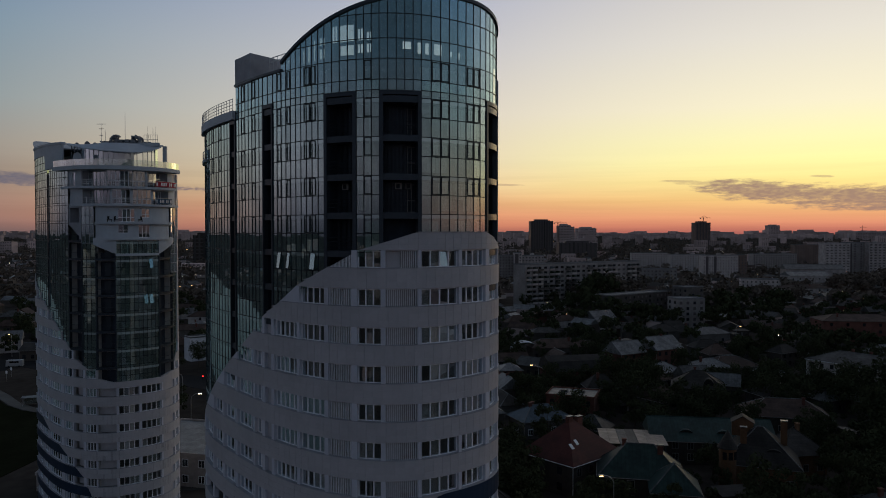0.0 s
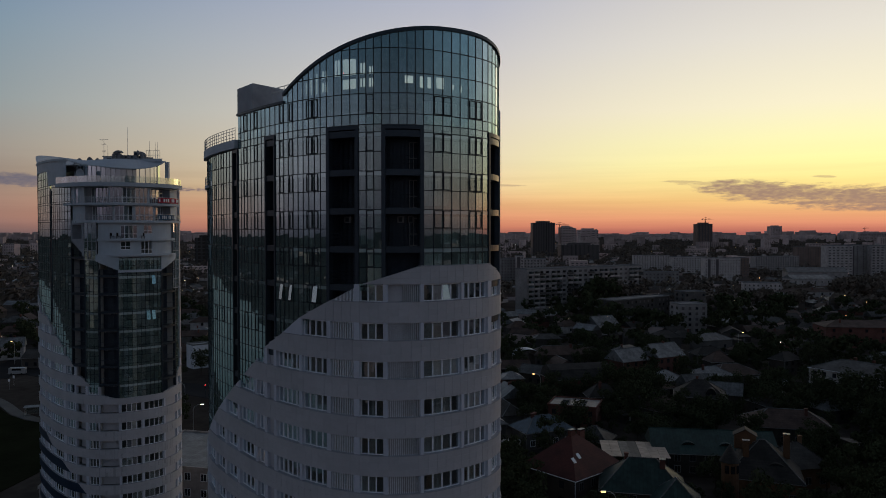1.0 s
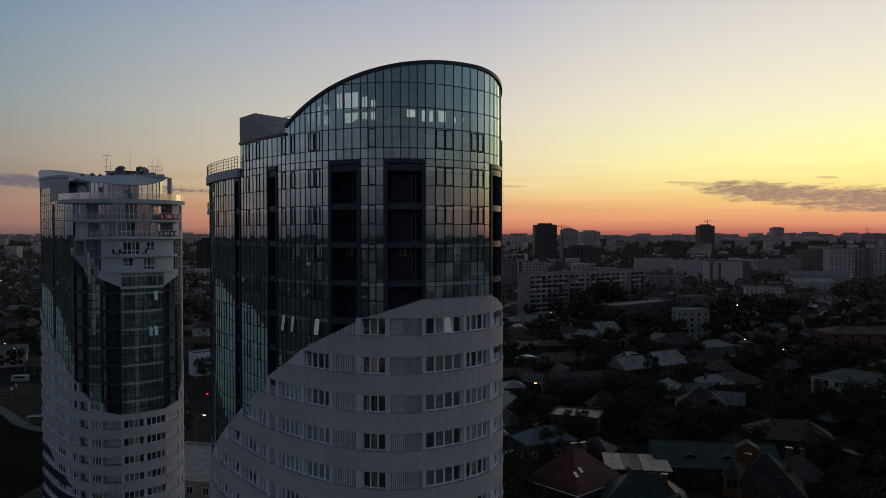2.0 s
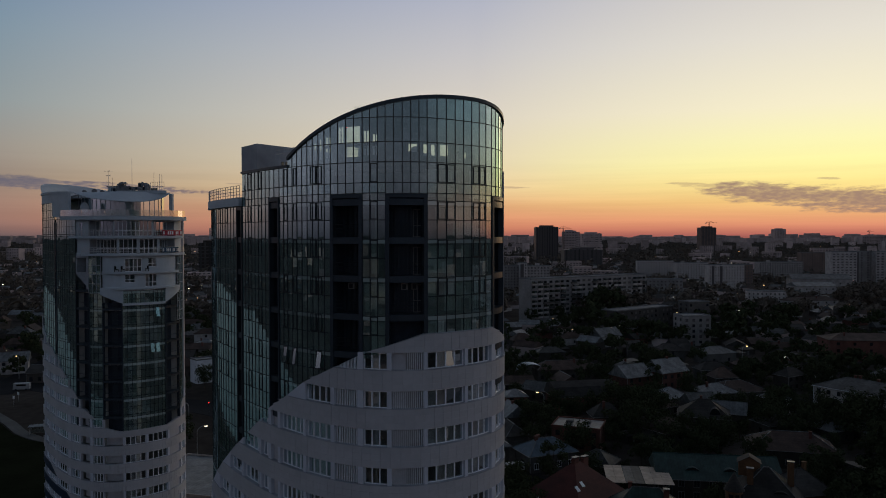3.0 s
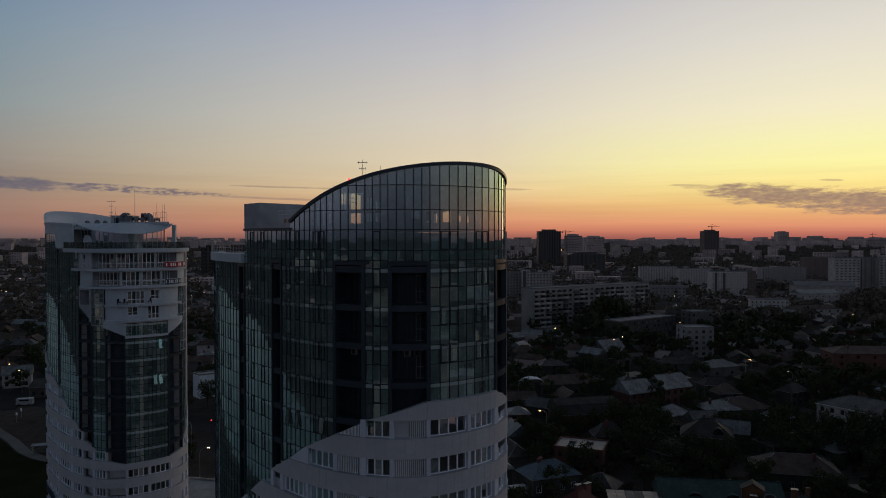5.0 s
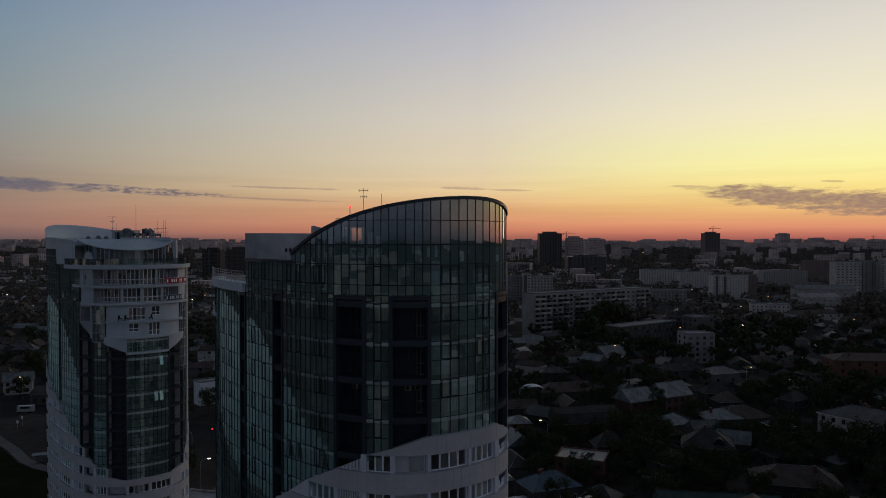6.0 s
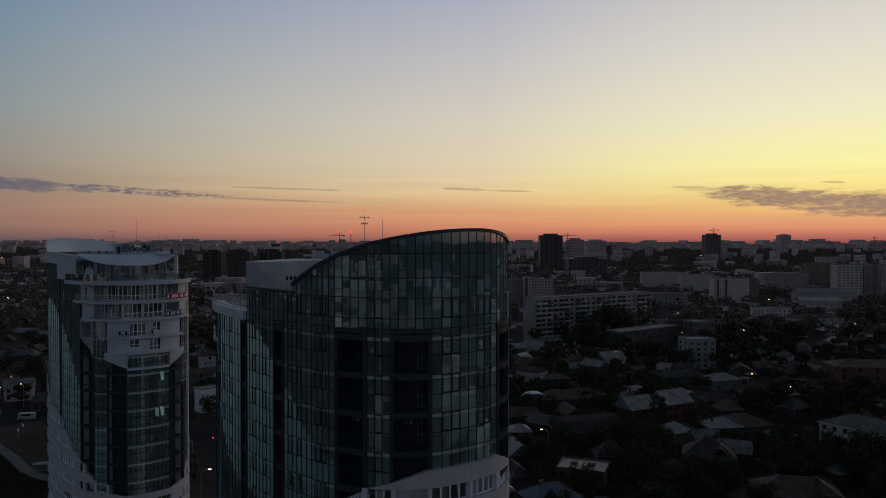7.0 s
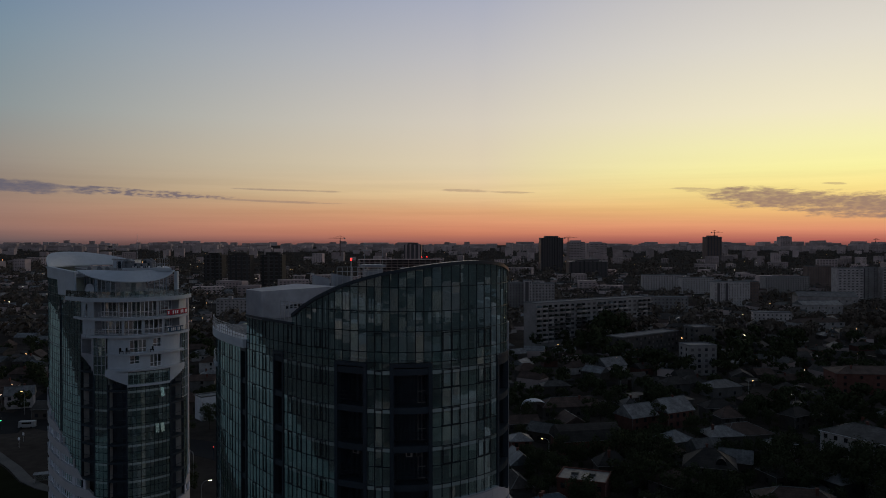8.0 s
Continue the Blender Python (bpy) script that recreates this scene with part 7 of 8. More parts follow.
def pediment(parent, x, y, z, w, h, depth):
    """A small gabled wall head standing on a roof slope."""
    g = Geo()
    g.hexa([(x - w / 2, y, z), (x + w / 2, y, z), (x + w / 2, y + depth, z), (x - w / 2, y + depth, z), (x - w / 2, y, z + h * 0.7), (x + w / 2, y, z + h * 0.7), (x + w / 2, y + depth, z + h * 0.7), (x - w / 2, y + depth, z + h * 0.7)])
    g.hexa([(x - w / 2, y, z + h * 0.7), (x + w / 2, y, z + h * 0.7), (x + w / 2, y + depth, z + h * 0.7), (x - w / 2, y + depth, z + h * 0.7), (x - 0.05, y, z + h), (x + 0.05, y, z + h), (x + 0.05, y + depth, z + h), (x - 0.05, y + depth, z + h)])
    gable = part("pediment", g, "ochre", parent)
    for sx in (-1, 1):
        g = Geo()
        a, b = x + sx * (w / 2 + 0.25), z + h * 0.66
        g.hexa([(a, y - 0.2, b), (x, y - 0.2, z + h), (x, y + depth, z + h), (a, y + depth, b), (a, y - 0.2, b + 0.12), (x, y - 0.2, z + h + 0.12), (x, y + depth, z + h + 0.12), (a, y + depth, b + 0.12)])
        part("coping", g, "roof_dark", gable)


turret(56.5, 146, 2.0, 8.4, 3.4)
pediment(MANSION, -3.2, 1.2, 8.6, 4.2, 4.0, 3.0)
eyebrow(LONG_GREEN, -5.5, -4.6, 6.1, 3.4, 1.0, 2.6, "roof_green")
eyebrow(LONG_GREEN, 2.5, -4.6, 6.1, 3.4, 1.0, 2.6, "roof_green")
eyebrow(MANSION, 2.4, -4.4, 6.2, 4.2, 1.5, 3.2, "roof_dark")
stack(MANSION, -3.2, -2.8, 6.5, 11.2, "ochre", 1.2, 1.0)
stack(MANSION, 4.6, 1.0, 7.5, 12.2, "ochre", 1.2, 1.0)
stack(RED_HOUSE, 3.4, 0.6, 9.0, 12.6, "brick", 1.6, 0.8)
stack(RED_HOUSE, -0.4, 0.0, 12.0, 13.3, "brick", 1.5, 0.8)
stack(GREEN_HOUSE, 3.6, -1.2, 7.0, 10.8, "brick", 1.0, 0.8)
for x, y in ((-2.5, 0.5), (2.2, 1.0)):
    g = Geo(); g.box(x - 0.9, x + 0.9, y - 0.9, y + 0.9, 6.6, 7.3); part("roof_hatch", g, "roof_grey", FLAT_HOUSE)
eyebrow(ARCH_HOUSE, 3.0, -5.0, 6.4, 3.0, 1.8, 3.0, "roof_dark")


def skylights():
    """Roof windows of the red-roofed house."""
    for sx, sy, u in ((-3.2, -1, 0.42), (-5.2, -1, 0.36), (1, -2.6, 0.4), (1, 2.8, 0.42)):
        ob = thing("roof_window", "small pale skylight in a red roof", "skylight", "skylights", at=(26, 150, 0), turn=42)
        g = Geo()
        if sy == -1:
            y0, y1 = -7.0 * (1 - u), -7.0 * (0.88 - u)
            z0, z1 = 6.4 + 6.4 * u + 0.08, 6.4 + 6.4 * (u + 0.12) + 0.08
            g.hexa([(sx, y0, z0 - 0.1), (sx + 0.8, y0, z0 - 0.1), (sx + 0.8, y1, z1 - 0.1), (sx, y1, z1 - 0.1), (sx, y0, z0), (sx + 0.8, y0, z0), (sx + 0.8, y1, z1), (sx, y1, z1)])
        else:
            x0, x1 = 8.0 - 7.6 * u, 8.0 - 7.6 * (u + 0.13)
            z0, z1 = 6.4 + 6.4 * u + 0.1, 6.4 + 6.4 * (u + 0.13) + 0.1
            g.hexa([(x0, sy, z0 - 0.1), (x0, sy + 0.8, z0 - 0.1), (x1, sy + 0.8, z1 - 0.1), (x1, sy, z1 - 0.1), (x0, sy, z0), (x0, sy + 0.8, z0), (x1, sy + 0.8, z1), (x1, sy, z1)])
        part("pane", g, "frame_white", ob)


skylights()


TAKEN += [(41.5, 156, 11), (24, 176, 8), (44, 134, 7), (24, 138, 6)]


def shed_roof():
    ob = thing("carport", "flat carport roof of worn translucent sheets", "carport", at=(41.5, 162, 0), turn=-8)
    for sx in (-6.5, 0, 6.5):
        for sy in (-5.5, 5.5):
            g = Geo(); g.rod((sx, sy, 0), (sx, sy, 6.0), 0.1); part("post", g, "dark_metal", ob)
    for j in range(7):
        g = Geo(); g.box(-7 + 2 * j + 0.02, -5.02 + 2 * j, -6, 6, 6.0, 6.06); part("roof_sheet", g, "rust" if j not in (2, 3) else "roof_grey", ob)
    ob = thing("polytunnel", "white arched sheet canopy in a yard", "canopy", at=(33, 300, 0), turn=10)
    g = Geo()
    pts = [(-5 * math.cos(t), 4 + 2.6 * math.sin(t)) for t in steps(0, math.pi, 12)]
    for (a, b), (c, d) in zip(pts, pts[1:]):
        g.hexa([(a, -3, b), (a, 3, b), (c, 3, d), (c, -3, d), (a, -3, b + 0.08), (a, 3, b + 0.08), (c, 3, d + 0.08), (c, -3, d + 0.08)])
    part("sheet", g, "white_paint", ob)
    for sx in (-5, 5):
        for sy in (-2.8, 2.8):
            g = Geo(); g.rod((sx, sy, 0), (sx, sy, 4), 0.1); part("post", g, "steel", ob)


shed_roof()


def vehicle(x, y, turn, kind="car"):
    L, W, H = {"car": (4.3, 1.75, 1.45), "van": (5.2, 2.0, 2.3), "bus": (5.8, 2.1, 2.6)}[kind]
    ob = thing(kind, {"car": "parked pale hatchback car", "van": "parked white panel van", "bus": "white minibus standing on the street"}[kind], kind, "vehicles", at=(x, y, 0.1), turn=turn)
    g = Geo()
    if kind == "car":
        g.box(-L / 2, L / 2, -W / 2, W / 2, 0.3, 0.85)
        g.hexa([(-1.4, -W / 2, 0.85), (1.5, -W / 2, 0.85), (1.5, W / 2, 0.85), (-1.4, W / 2, 0.85), (-0.9, -W / 2 + 0.15, H), (1.0, -W / 2 + 0.15, H), (1.0, W / 2 - 0.15, H), (-0.9, W / 2 - 0.15, H)])
    else:
        g.hexa([(-L / 2, -W / 2, 0.35), (L / 2, -W / 2, 0.35), (L / 2, W / 2, 0.35), (-L / 2, W / 2, 0.35), (-L / 2 + (0.9 if kind == "van" else 0.2), -W / 2, H), (L / 2, -W / 2, H), (L / 2, W / 2, H), (-L / 2 + (0.9 if kind == "van" else 0.2), W / 2, H)])
    part("body", g, "vehicle", ob)
    for sy in (-W / 2 - 0.01, W / 2 + 0.01):
        g = Geo(); g.box(-L * 0.28, L * 0.3 if kind != "van" else -0.4, sy - 0.01, sy + 0.01, H * 0.62, H * 0.88); part("side_glass", g, "dark_glass", ob)
    for sx in (-L * 0.31, L * 0.31):
        for sy in (-W / 2, W / 2):
            g = Geo(); g.rod((sx, sy - 0.1, 0.32), (sx, sy + 0.1, 0.32), 0.32, n=12); part("wheel", g, "rubber", ob)


vehicle(-162, 279, 10, "bus")
vehicle(16, 182, 20, "van")
vehicle(90, 240, 5, "car")
vehicle(-88, 214, -30, "van")
vehicle(-72, 232, 150, "car")
vehicle(64, 262, 15, "car")


# ---- street lamps, wires' poles, far lights ----
def lamp_meshes():
    a = Geo(); a.rod((0, 0, 0), (0, 0, 8), 0.1, 0.06); 
    pts = [(0, 0, 8), (0.3, 0, 8.7), (1.0, 0, 9.2), (2.0, 0, 9.35)]
    for p, q in zip(pts, pts[1:]):
        a.rod(p, q, 0.055)
    b = Geo(); b.box(1.8, 2.6, -0.16, 0.16, 9.28, 9.42)
    c = Geo()
    c.hexa([(1.85, -0.14, 9.14), (2.55, -0.14, 9.14), (2.55, 0.14, 9.14), (1.85, 0.14, 9.14), (1.8, -0.16, 9.28), (2.6, -0.16, 9.28), (2.6, 0.16, 9.28), (1.8, 0.16, 9.28)])
    return a.mesh("pole", "steel"), b.mesh("lamp_head", "steel"), {m: (lambda g: g.mesh("lamp_glass", m))(c) for m in ("lamp_warm", "lamp_white")}


LAMP = lamp_meshes()


def street_lamp(x, y, turn, glow="lamp_warm", z=0.0, scale=1.0):
    ob = thing("street_lamp", "tall steel street lamp with a glowing curved arm", "street lamp", "street lamps", at=(x, y, z), turn=turn)
    ob.scale = (scale,) * 3
    part("pole", LAMP[0], None, ob)
    head = part("lamp_head", LAMP[1], None, ob)
    if glow:
        part("lamp_glass", LAMP[2][glow], None, head)
    return ob


street_lamp(29.3, 126, 180, "lamp_warm")
street_lamp(-77, 218, 180, None)
street_lamp(-65, 190, 20, "lamp_white")
for x, y, glow in ((-189, 315, "lamp_warm"), (-175.6, 300.5, "lamp_warm"), (-160, 345, "lamp_warm"), (-84, 330, "lamp_warm"), (-100, 385, "lamp_warm"), (88, 392, "lamp_warm"), (131, 330, "lamp_warm"), (138, 300, "lamp_white"), (52, 500, "lamp_white"), (60, 440, "lamp_warm"), (36, 560, "lamp_warm"), (30, 232, "lamp_warm")):
    street_lamp(x, y, town.uniform(0, 360), glow)


def traffic_light(x, y, lit):
    ob = thing("traffic_light", "traffic light with one glowing lamp on a dark pole", "traffic light", "traffic lights", at=(x, y, 0))
    g = Geo(); g.rod((0, 0, 0), (0, 0, 3.4), 0.07); part("pole", g, "dark_metal", ob)
    g = Geo(); g.box(-0.2, 0.2, -0.12, 0.12, 3.4, 4.5); head = part("housing", g, "dark_metal", ob)
    for k, mat in enumerate(("lamp_green", "dark_glass", "lamp_red")):
        g = Geo(); g.rod((0, -0.2, 3.58 + 0.36 * k), (0, -0.12, 3.58 + 0.36 * k), 0.15, n=10)
        part("lens", g, mat if mat == lit else "dark_glass", head)


def road_sign(x, y, turn):
    ob = thing("road_sign", "square white road sign on a thin steel post", "road sign", "road signs", at=(x, y, 0), turn=turn)
    g = Geo(); g.rod((0, 0, 0), (0, 0, 3.4), 0.05); part("post", g, "steel", ob)
    g = Geo(); g.box(-0.5, 0.5, -0.07, -0.04, 2.5, 3.5); part("plate", g, "letter", ob)


def bus_stop(x, y, turn):
    ob = thing("bus_shelter", "small open shelter with a flat pale roof beside the path", "shelter", at=(x, y, 0), turn=turn)
    for sx in (-2.2, 2.2):
        for sy in (-0.9, 0.9):
            g = Geo(); g.rod((sx, sy, 0), (sx, sy, 2.5), 0.06); part("post", g, "steel", ob)
    g = Geo(); g.hexa([(-2.6, -1.2, 2.5), (2.6, -1.2, 2.5), (2.6, 1.2, 2.7), (-2.6, 1.2, 2.7), (-2.6, -1.2, 2.6), (2.6, -1.2, 2.6), (2.6, 1.2, 2.8), (-2.6, 1.2, 2.8)]); part("roof", g, "roof_pale", ob)
    g = Geo(); g.box(-2.2, 2.2, 0.86, 0.92, 0.4, 2.3); part("back_pane", g, "clear_glass", ob)
    g = Geo(); g.box(-1.8, 1.8, 0.3, 0.7, 0.42, 0.5); part("bench", g, "fence", ob)


traffic_light(-77.8, 239, "lamp_red")
traffic_light(-170.1, 275.9, "lamp_green")
road_sign(-149.7, 252.9, -25)
road_sign(-151.8, 259.2, -25)
bus_stop(-121, 216.5, 20)
far_light = random.Random(17)
for j in range(46):
    d = far_light.uniform(380, 2100)
    px = far_light.uniform(-0.62, 0.62)
    if -0.34 < px < 0.02 and d < 500:
        continue
    street_lamp(px * d, d, far_light.uniform(0, 360), "lamp_white" if far_light.random() < 0.45 else "lamp_warm", z=0.0 if d < 1200 else (d - 1200) * 0.004)


def free(x, y, pad):
    return all((x - a) ** 2 + (y - b) ** 2 > (r + pad) ** 2 for a, b, r in TAKEN)


def far_lamps():
    """Countless small lamps of the distant streets."""
    r = random.Random(61)
    post, warm, white = Geo(), Geo(), Geo()
    for _ in range(150):
        d = 600 + 3400 * r.random() ** 1.4
        u = r.uniform(-0.64, 0.64)
        x, y, z = u * d, d, float(np.interp(d, (1200, 2200, 3200, 4200), (0, 4, 14, 26)))
        h = r.uniform(7, 12)
        post.box(x - 0.08, x + 0.08, y - 0.08, y + 0.08, z, z + h)
        s = 0.28 if d < 1500 else 0.5
        (white if r.random() < 0.5 else warm).box(x - s, x + s, y - s, y + s, z + h, z + h + s)
    for _ in range(110):
        d = r.uniform(290, 950)
        u = r.uniform(-0.62, -0.1) if r.random() < 0.65 else r.uniform(0.12, 0.64)
        x, y, h, s = u * d, d, r.uniform(3.5, 8), 0.11 + 0.0001 * d
        if not free(x, y, 0.5):
            continue
        post.box(x - 0.05, x + 0.05, y - 0.05, y + 0.05, 0, h)
        (white if r.random() < 0.4 else warm).box(x - s, x + s, y - s, y + s, h, h + s)
    tagged(part("far_lamp_posts", post, "steel"), "thin posts of distant street lamps", "lamp posts", kind="stuff")
    tagged(part("far_warm_lamps", warm, "lamp_warm"), "small warm lamps of distant streets", "lamps", kind="stuff")
    tagged(part("far_pale_lamps", white, "lamp_white"), "small pale lamps of distant streets", "lamps", kind="stuff")


far_lamps()


def on_road(x, y):
    if -330 < x < 20 and abs((y - 205) - (-20 - x) * 0.6) < 26 and x < 10:
        return y < 300
    return (-180 < x < -84 and 140 < y < 300) or (-75 < x < -15 and 140 < y < 205) or x < -0.62 * y and y < 620


# more houses between the noted ones
fill = random.Random(8)
made = 0
for ring, count in ((150, 16), (230, 34), (330, 46), (430, 44), (540, 34)):
    for j in range(count * 6):
        if j % 6 == 0:
            quota = 1
        d = ring + fill.uniform(-45, 55)
        u = fill.uniform(-0.62, 0.66)
        x, y = u * d, d
        w, dd = fill.uniform(8, 13), fill.uniform(6, 9)
        if quota and free(x, y, w * 0.62) and not on_road(x, y) and not (-0.42 < u < 0.0 and d < 200):
            roof = fill.choice(("hip", "hip", "gable"))
            house(x, y, w, dd, fill.uniform(2.6, 3.8) if fill.random() < 0.75 else fill.uniform(4.6, 5.6), fill.choice((10, 10, -80, 28)) + fill.uniform(-6, 6), roof, fill.uniform(2.0, 3.6), fill.choice(("brick", "dark_plaster", "dark_plaster", "plaster", "dark_plaster", "pale_plaster" if y > 300 else "plaster")), fill.choice(("roof_grey", "roof_dark", "roof_dark", "roof_dark", "roof_brown", "roof_brown", "roof_grey", "roof_pale")), 1 if fill.random() < 0.5 else 0, lit=1 if fill.random() < 0.03 else 0, frames="dim_frame")
            quota = 0


def shed(x, y, w, d, h, turn, top):
    ob = thing("shed", "low backyard shed under a sloping sheet roof", "shed", "sheds", at=(x, y, 0), turn=turn)
    TAKEN.append((x, y, max(w, d) * 0.5))
    g = Geo()
    g.hexa([(-w / 2, -d / 2, 0), (w / 2, -d / 2, 0), (w / 2, d / 2, 0), (-w / 2, d / 2, 0), (-w / 2, -d / 2, h), (w / 2, -d / 2, h), (w / 2, d / 2, h + 0.5), (-w / 2, d / 2, h + 0.5)])
    part("wall", g, "dark_plaster", ob)
    g = Geo()
    a, b = h + 0.02, h + 0.56
    g.hexa([(-w / 2 - 0.3, -d / 2 - 0.3, a), (w / 2 + 0.3, -d / 2 - 0.3, a), (w / 2 + 0.3, d / 2 + 0.3, b), (-w / 2 - 0.3, d / 2 + 0.3, b), (-w / 2 - 0.3, -d / 2 - 0.3, a + 0.1), (w / 2 + 0.3, -d / 2 - 0.3, a + 0.1), (w / 2 + 0.3, d / 2 + 0.3, b + 0.1), (-w / 2 - 0.3, d / 2 + 0.3, b + 0.1)])
    part("roof", g, top, ob)
    g = Geo(); g.box(-0.45, 0.45, -d / 2 - 0.04, -d / 2, 0, 1.9); part("door", g, "dim_frame", ob)


for j in range(1500):
    d = 125 + 330 * fill.random()
    u = fill.uniform(-0.6, 0.66)
    x, y = u * d, d
    if len([o for o in scene.objects if o.name.startswith("shed")]) >= 85:
        break
    if free(x, y, 3.2) and not on_road(x, y) and not (-0.42 < u < 0.0 and d < 200):
        shed(x, y, fill.uniform(4, 8), fill.uniform(3, 5), fill.uniform(2.0, 2.6), fill.choice((10, 100, 28)) + fill.uniform(-6, 6), fill.choice(("roof_dark", "roof_grey", "roof_brown", "roof_grey", "roof_dark", "roof_dark", "roof_pale")))


def fences():
    """Sheet fences along the yards."""
    r = random.Random(44)
    n = 0
    while n < 36:
        d = r.uniform(130, 380)
        u = r.uniform(-0.6, 0.66)
        x, y, L, t = u * d, d, r.uniform(8, 22), r.choice((10, 100, 28, 118)) + r.uniform(-5, 5)
        if free(x, y, 1.5) and not on_road(x, y) and not (-0.42 < u < 0.0 and d < 200):
            ob = thing("fence", "dark sheet-metal yard fence between the plots", "fence", "fences", at=(x, y, 0), turn=t)
            g = Geo(); g.box(-L / 2, L / 2, -0.03, 0.03, 0.1, r.uniform(1.7, 2.2)); part("panel", g, "fence", ob)
            for k in range(int(L / 6) + 1):
                g = Geo(); px = -L / 2 + k * 6; g.box(px - 0.05, px + 0.05, 0.03, 0.12, 0, 1.9); part("post", g, "dark_metal", ob)
            n += 1


fences()


# ---- trees ----
def tree_meshes(seed, height, spread, clumps, leaves, leaf):
    r = random.Random(seed)
    trunk = Geo()
    trunk.rod((0, 0, 0), (0, 0, height * 0.4), 0.22, 0.15)
    crown = Geo()
    for c in range(clumps):
        t = r.uniform(0, 6.283)
        q = r.uniform(0.1, 1.0) ** 0.6
        z = height * r.uniform(0.42, 0.9)
        rad = spread * q * (1.15 - abs(z / height - 0.58) * 1.5)
        centre = Vector((rad * math.cos(t), rad * math.sin(t), z))
        trunk.rod((0, 0, height * r.uniform(0.25, 0.42)), centre * 0.85 + Vector((0, 0, z * 0.1)), 0.09, 0.03, n=4)
        size = spread * r.uniform(0.28, 0.52)
        for _ in range(leaves):
            v = Vector((r.gauss(0, 1), r.gauss(0, 1), r.gauss(0, 0.8)))
            v = v.normalized() * size * r.uniform(0.55, 1.05)
            p = centre + v
            n = (v.normalized() + Vector((r.uniform(-0.7, 0.7), r.uniform(-0.7, 0.7), r.uniform(-0.3, 0.9)))).normalized()
            a = n.orthogonal().normalized()
            b = n.cross(a)
            s = leaf * r.uniform(0.6, 1.3)
            crown.face(p - a * s, p + b * s * 0.6, p + a * s, p - b * s * 0.6)
    return trunk.mesh("trunk", "bark"), crown.mesh("crown", "leaf")


TREES = [tree_meshes(i, h, s, c, int(l * 1.6), 0.32) for i, (h, s, c, l) in enumerate(((9, 3.4, 14, 60), (12, 4.2, 18, 60), (7.5, 3.0, 11, 60), (10, 4.4, 16, 60), (14, 3.2, 16, 56)))]
LIGHT_TREES = [tree_meshes(20 + i, h, s, c, l, 0.75) for i, (h, s, c, l) in enumerate(((9, 3.6, 10, 26), (12, 4.4, 12, 26), (8, 3.2, 9, 26)))]
TREE_LABELS = ("broad leafy garden tree with a dense dark crown", "tall leafy tree with a dense dark crown", "low leafy fruit tree among the houses", "wide leafy tree with a ragged dark crown", "slender tall leafy tree")


def tree(x, y, which, scale, light=False):
    ob = thing("tree", TREE_LABELS[which % 5], "tree", "trees of the quarter", at=(x, y, 0), turn=town.uniform(0, 360))
    ob.scale = (scale, scale, scale * town.uniform(0.85, 1.15))
    t, c = (LIGHT_TREES[which % 3] if light else TREES[which % 5])
    part("trunk", t, None, ob)
    part("crown", c, None, ob)


grove = random.Random(31)
spots = []
while len(spots) < 820:
    d = 112 + 520 * grove.random() ** 0.8
    u = grove.uniform(-0.64, 0.68)
    x, y = u * d, d
    if grove.random() < (0.72 if d > 330 else 0.25):
        continue
    if not on_road(x, y) and not (-0.42 < u < 0.06 and d < 190) and free(x, y, 0.2):
        spots.append((x, y, grove.randrange(5), grove.uniform(0.5, 0.95) if d < 300 else grove.uniform(0.6, 1.05)))
spots += [(x, y, grove.randrange(4), s) for x, y, s in ((60, 520, 1.7), (92, 512, 1.9), (104, 505, 1.8), (118, 516, 1.9), (74, 500, 1.5), (130, 530, 1.6), (55, 490, 1.4), (140, 540, 1.5), (112, 498, 1.5), (86, 492, 1.3), (30, 480, 1.3), (20, 520, 1.4), (160, 470, 1.5))]
spots += [(x, y, grove.randrange(4), s) for x, y, s in ((178, 480, 1.6), (190, 500, 1.5), (205, 470, 1.4), (98, 172, 1.2), (106, 166, 1.3), (114, 172, 1.4), (108, 182, 1.2), (122, 178, 1.3), (56, 124, 0.9), (62, 128, 0.9), (15, 126, 0.9), (-75, 276, 0.9))]
spots += [(x, y, grove.randrange(4), s) for x, y, s in ((-84, 280, 1.0), (-92, 278, 0.9), (-98, 268, 0.8), (122, 218, 1.2), (128, 210, 1.3), (134, 202, 1.0), (112, 227, 0.8), (116, 228, 1.0), (119, 226, 1.2), (128, 196, 0.9), (112, 208, 1.2), (116, 206, 1.1), (119, 212, 1.2), (123, 204, 1.2), (126, 211, 1.1), (130, 206, 1.2), (104, 212, 1.0), (107, 216, 1.0), (110, 212, 1.0), (100, 208, 0.9))]
spots += [(x, y, grove.randrange(4), s) for x, y, s in ((92, 150, 1.2), (99, 156, 1.3), (88, 142, 1.1), (80, 138, 1.0), (74, 132, 0.9), (104, 150, 1.3), (112, 158, 1.3), (48, 214, 1.1), (54, 208, 1.2), (60, 212, 1.1), (52, 226, 1.2), (58, 232, 1.1), (64, 226, 1.0), (58, 196, 0.9), (66, 194, 0.9), (72, 196, 0.9), (14, 140, 1.0), (13, 150, 0.9), (100, 226, 1.1), (104, 232, 1.1), (94, 214, 1.0), (96, 206, 0.9), (46, 236, 1.1), (66, 240, 1.0), (130, 286, 1.2), (140, 292, 1.3), (150, 284, 1.2), (122, 300, 1.2), (116, 292, 1.1))]
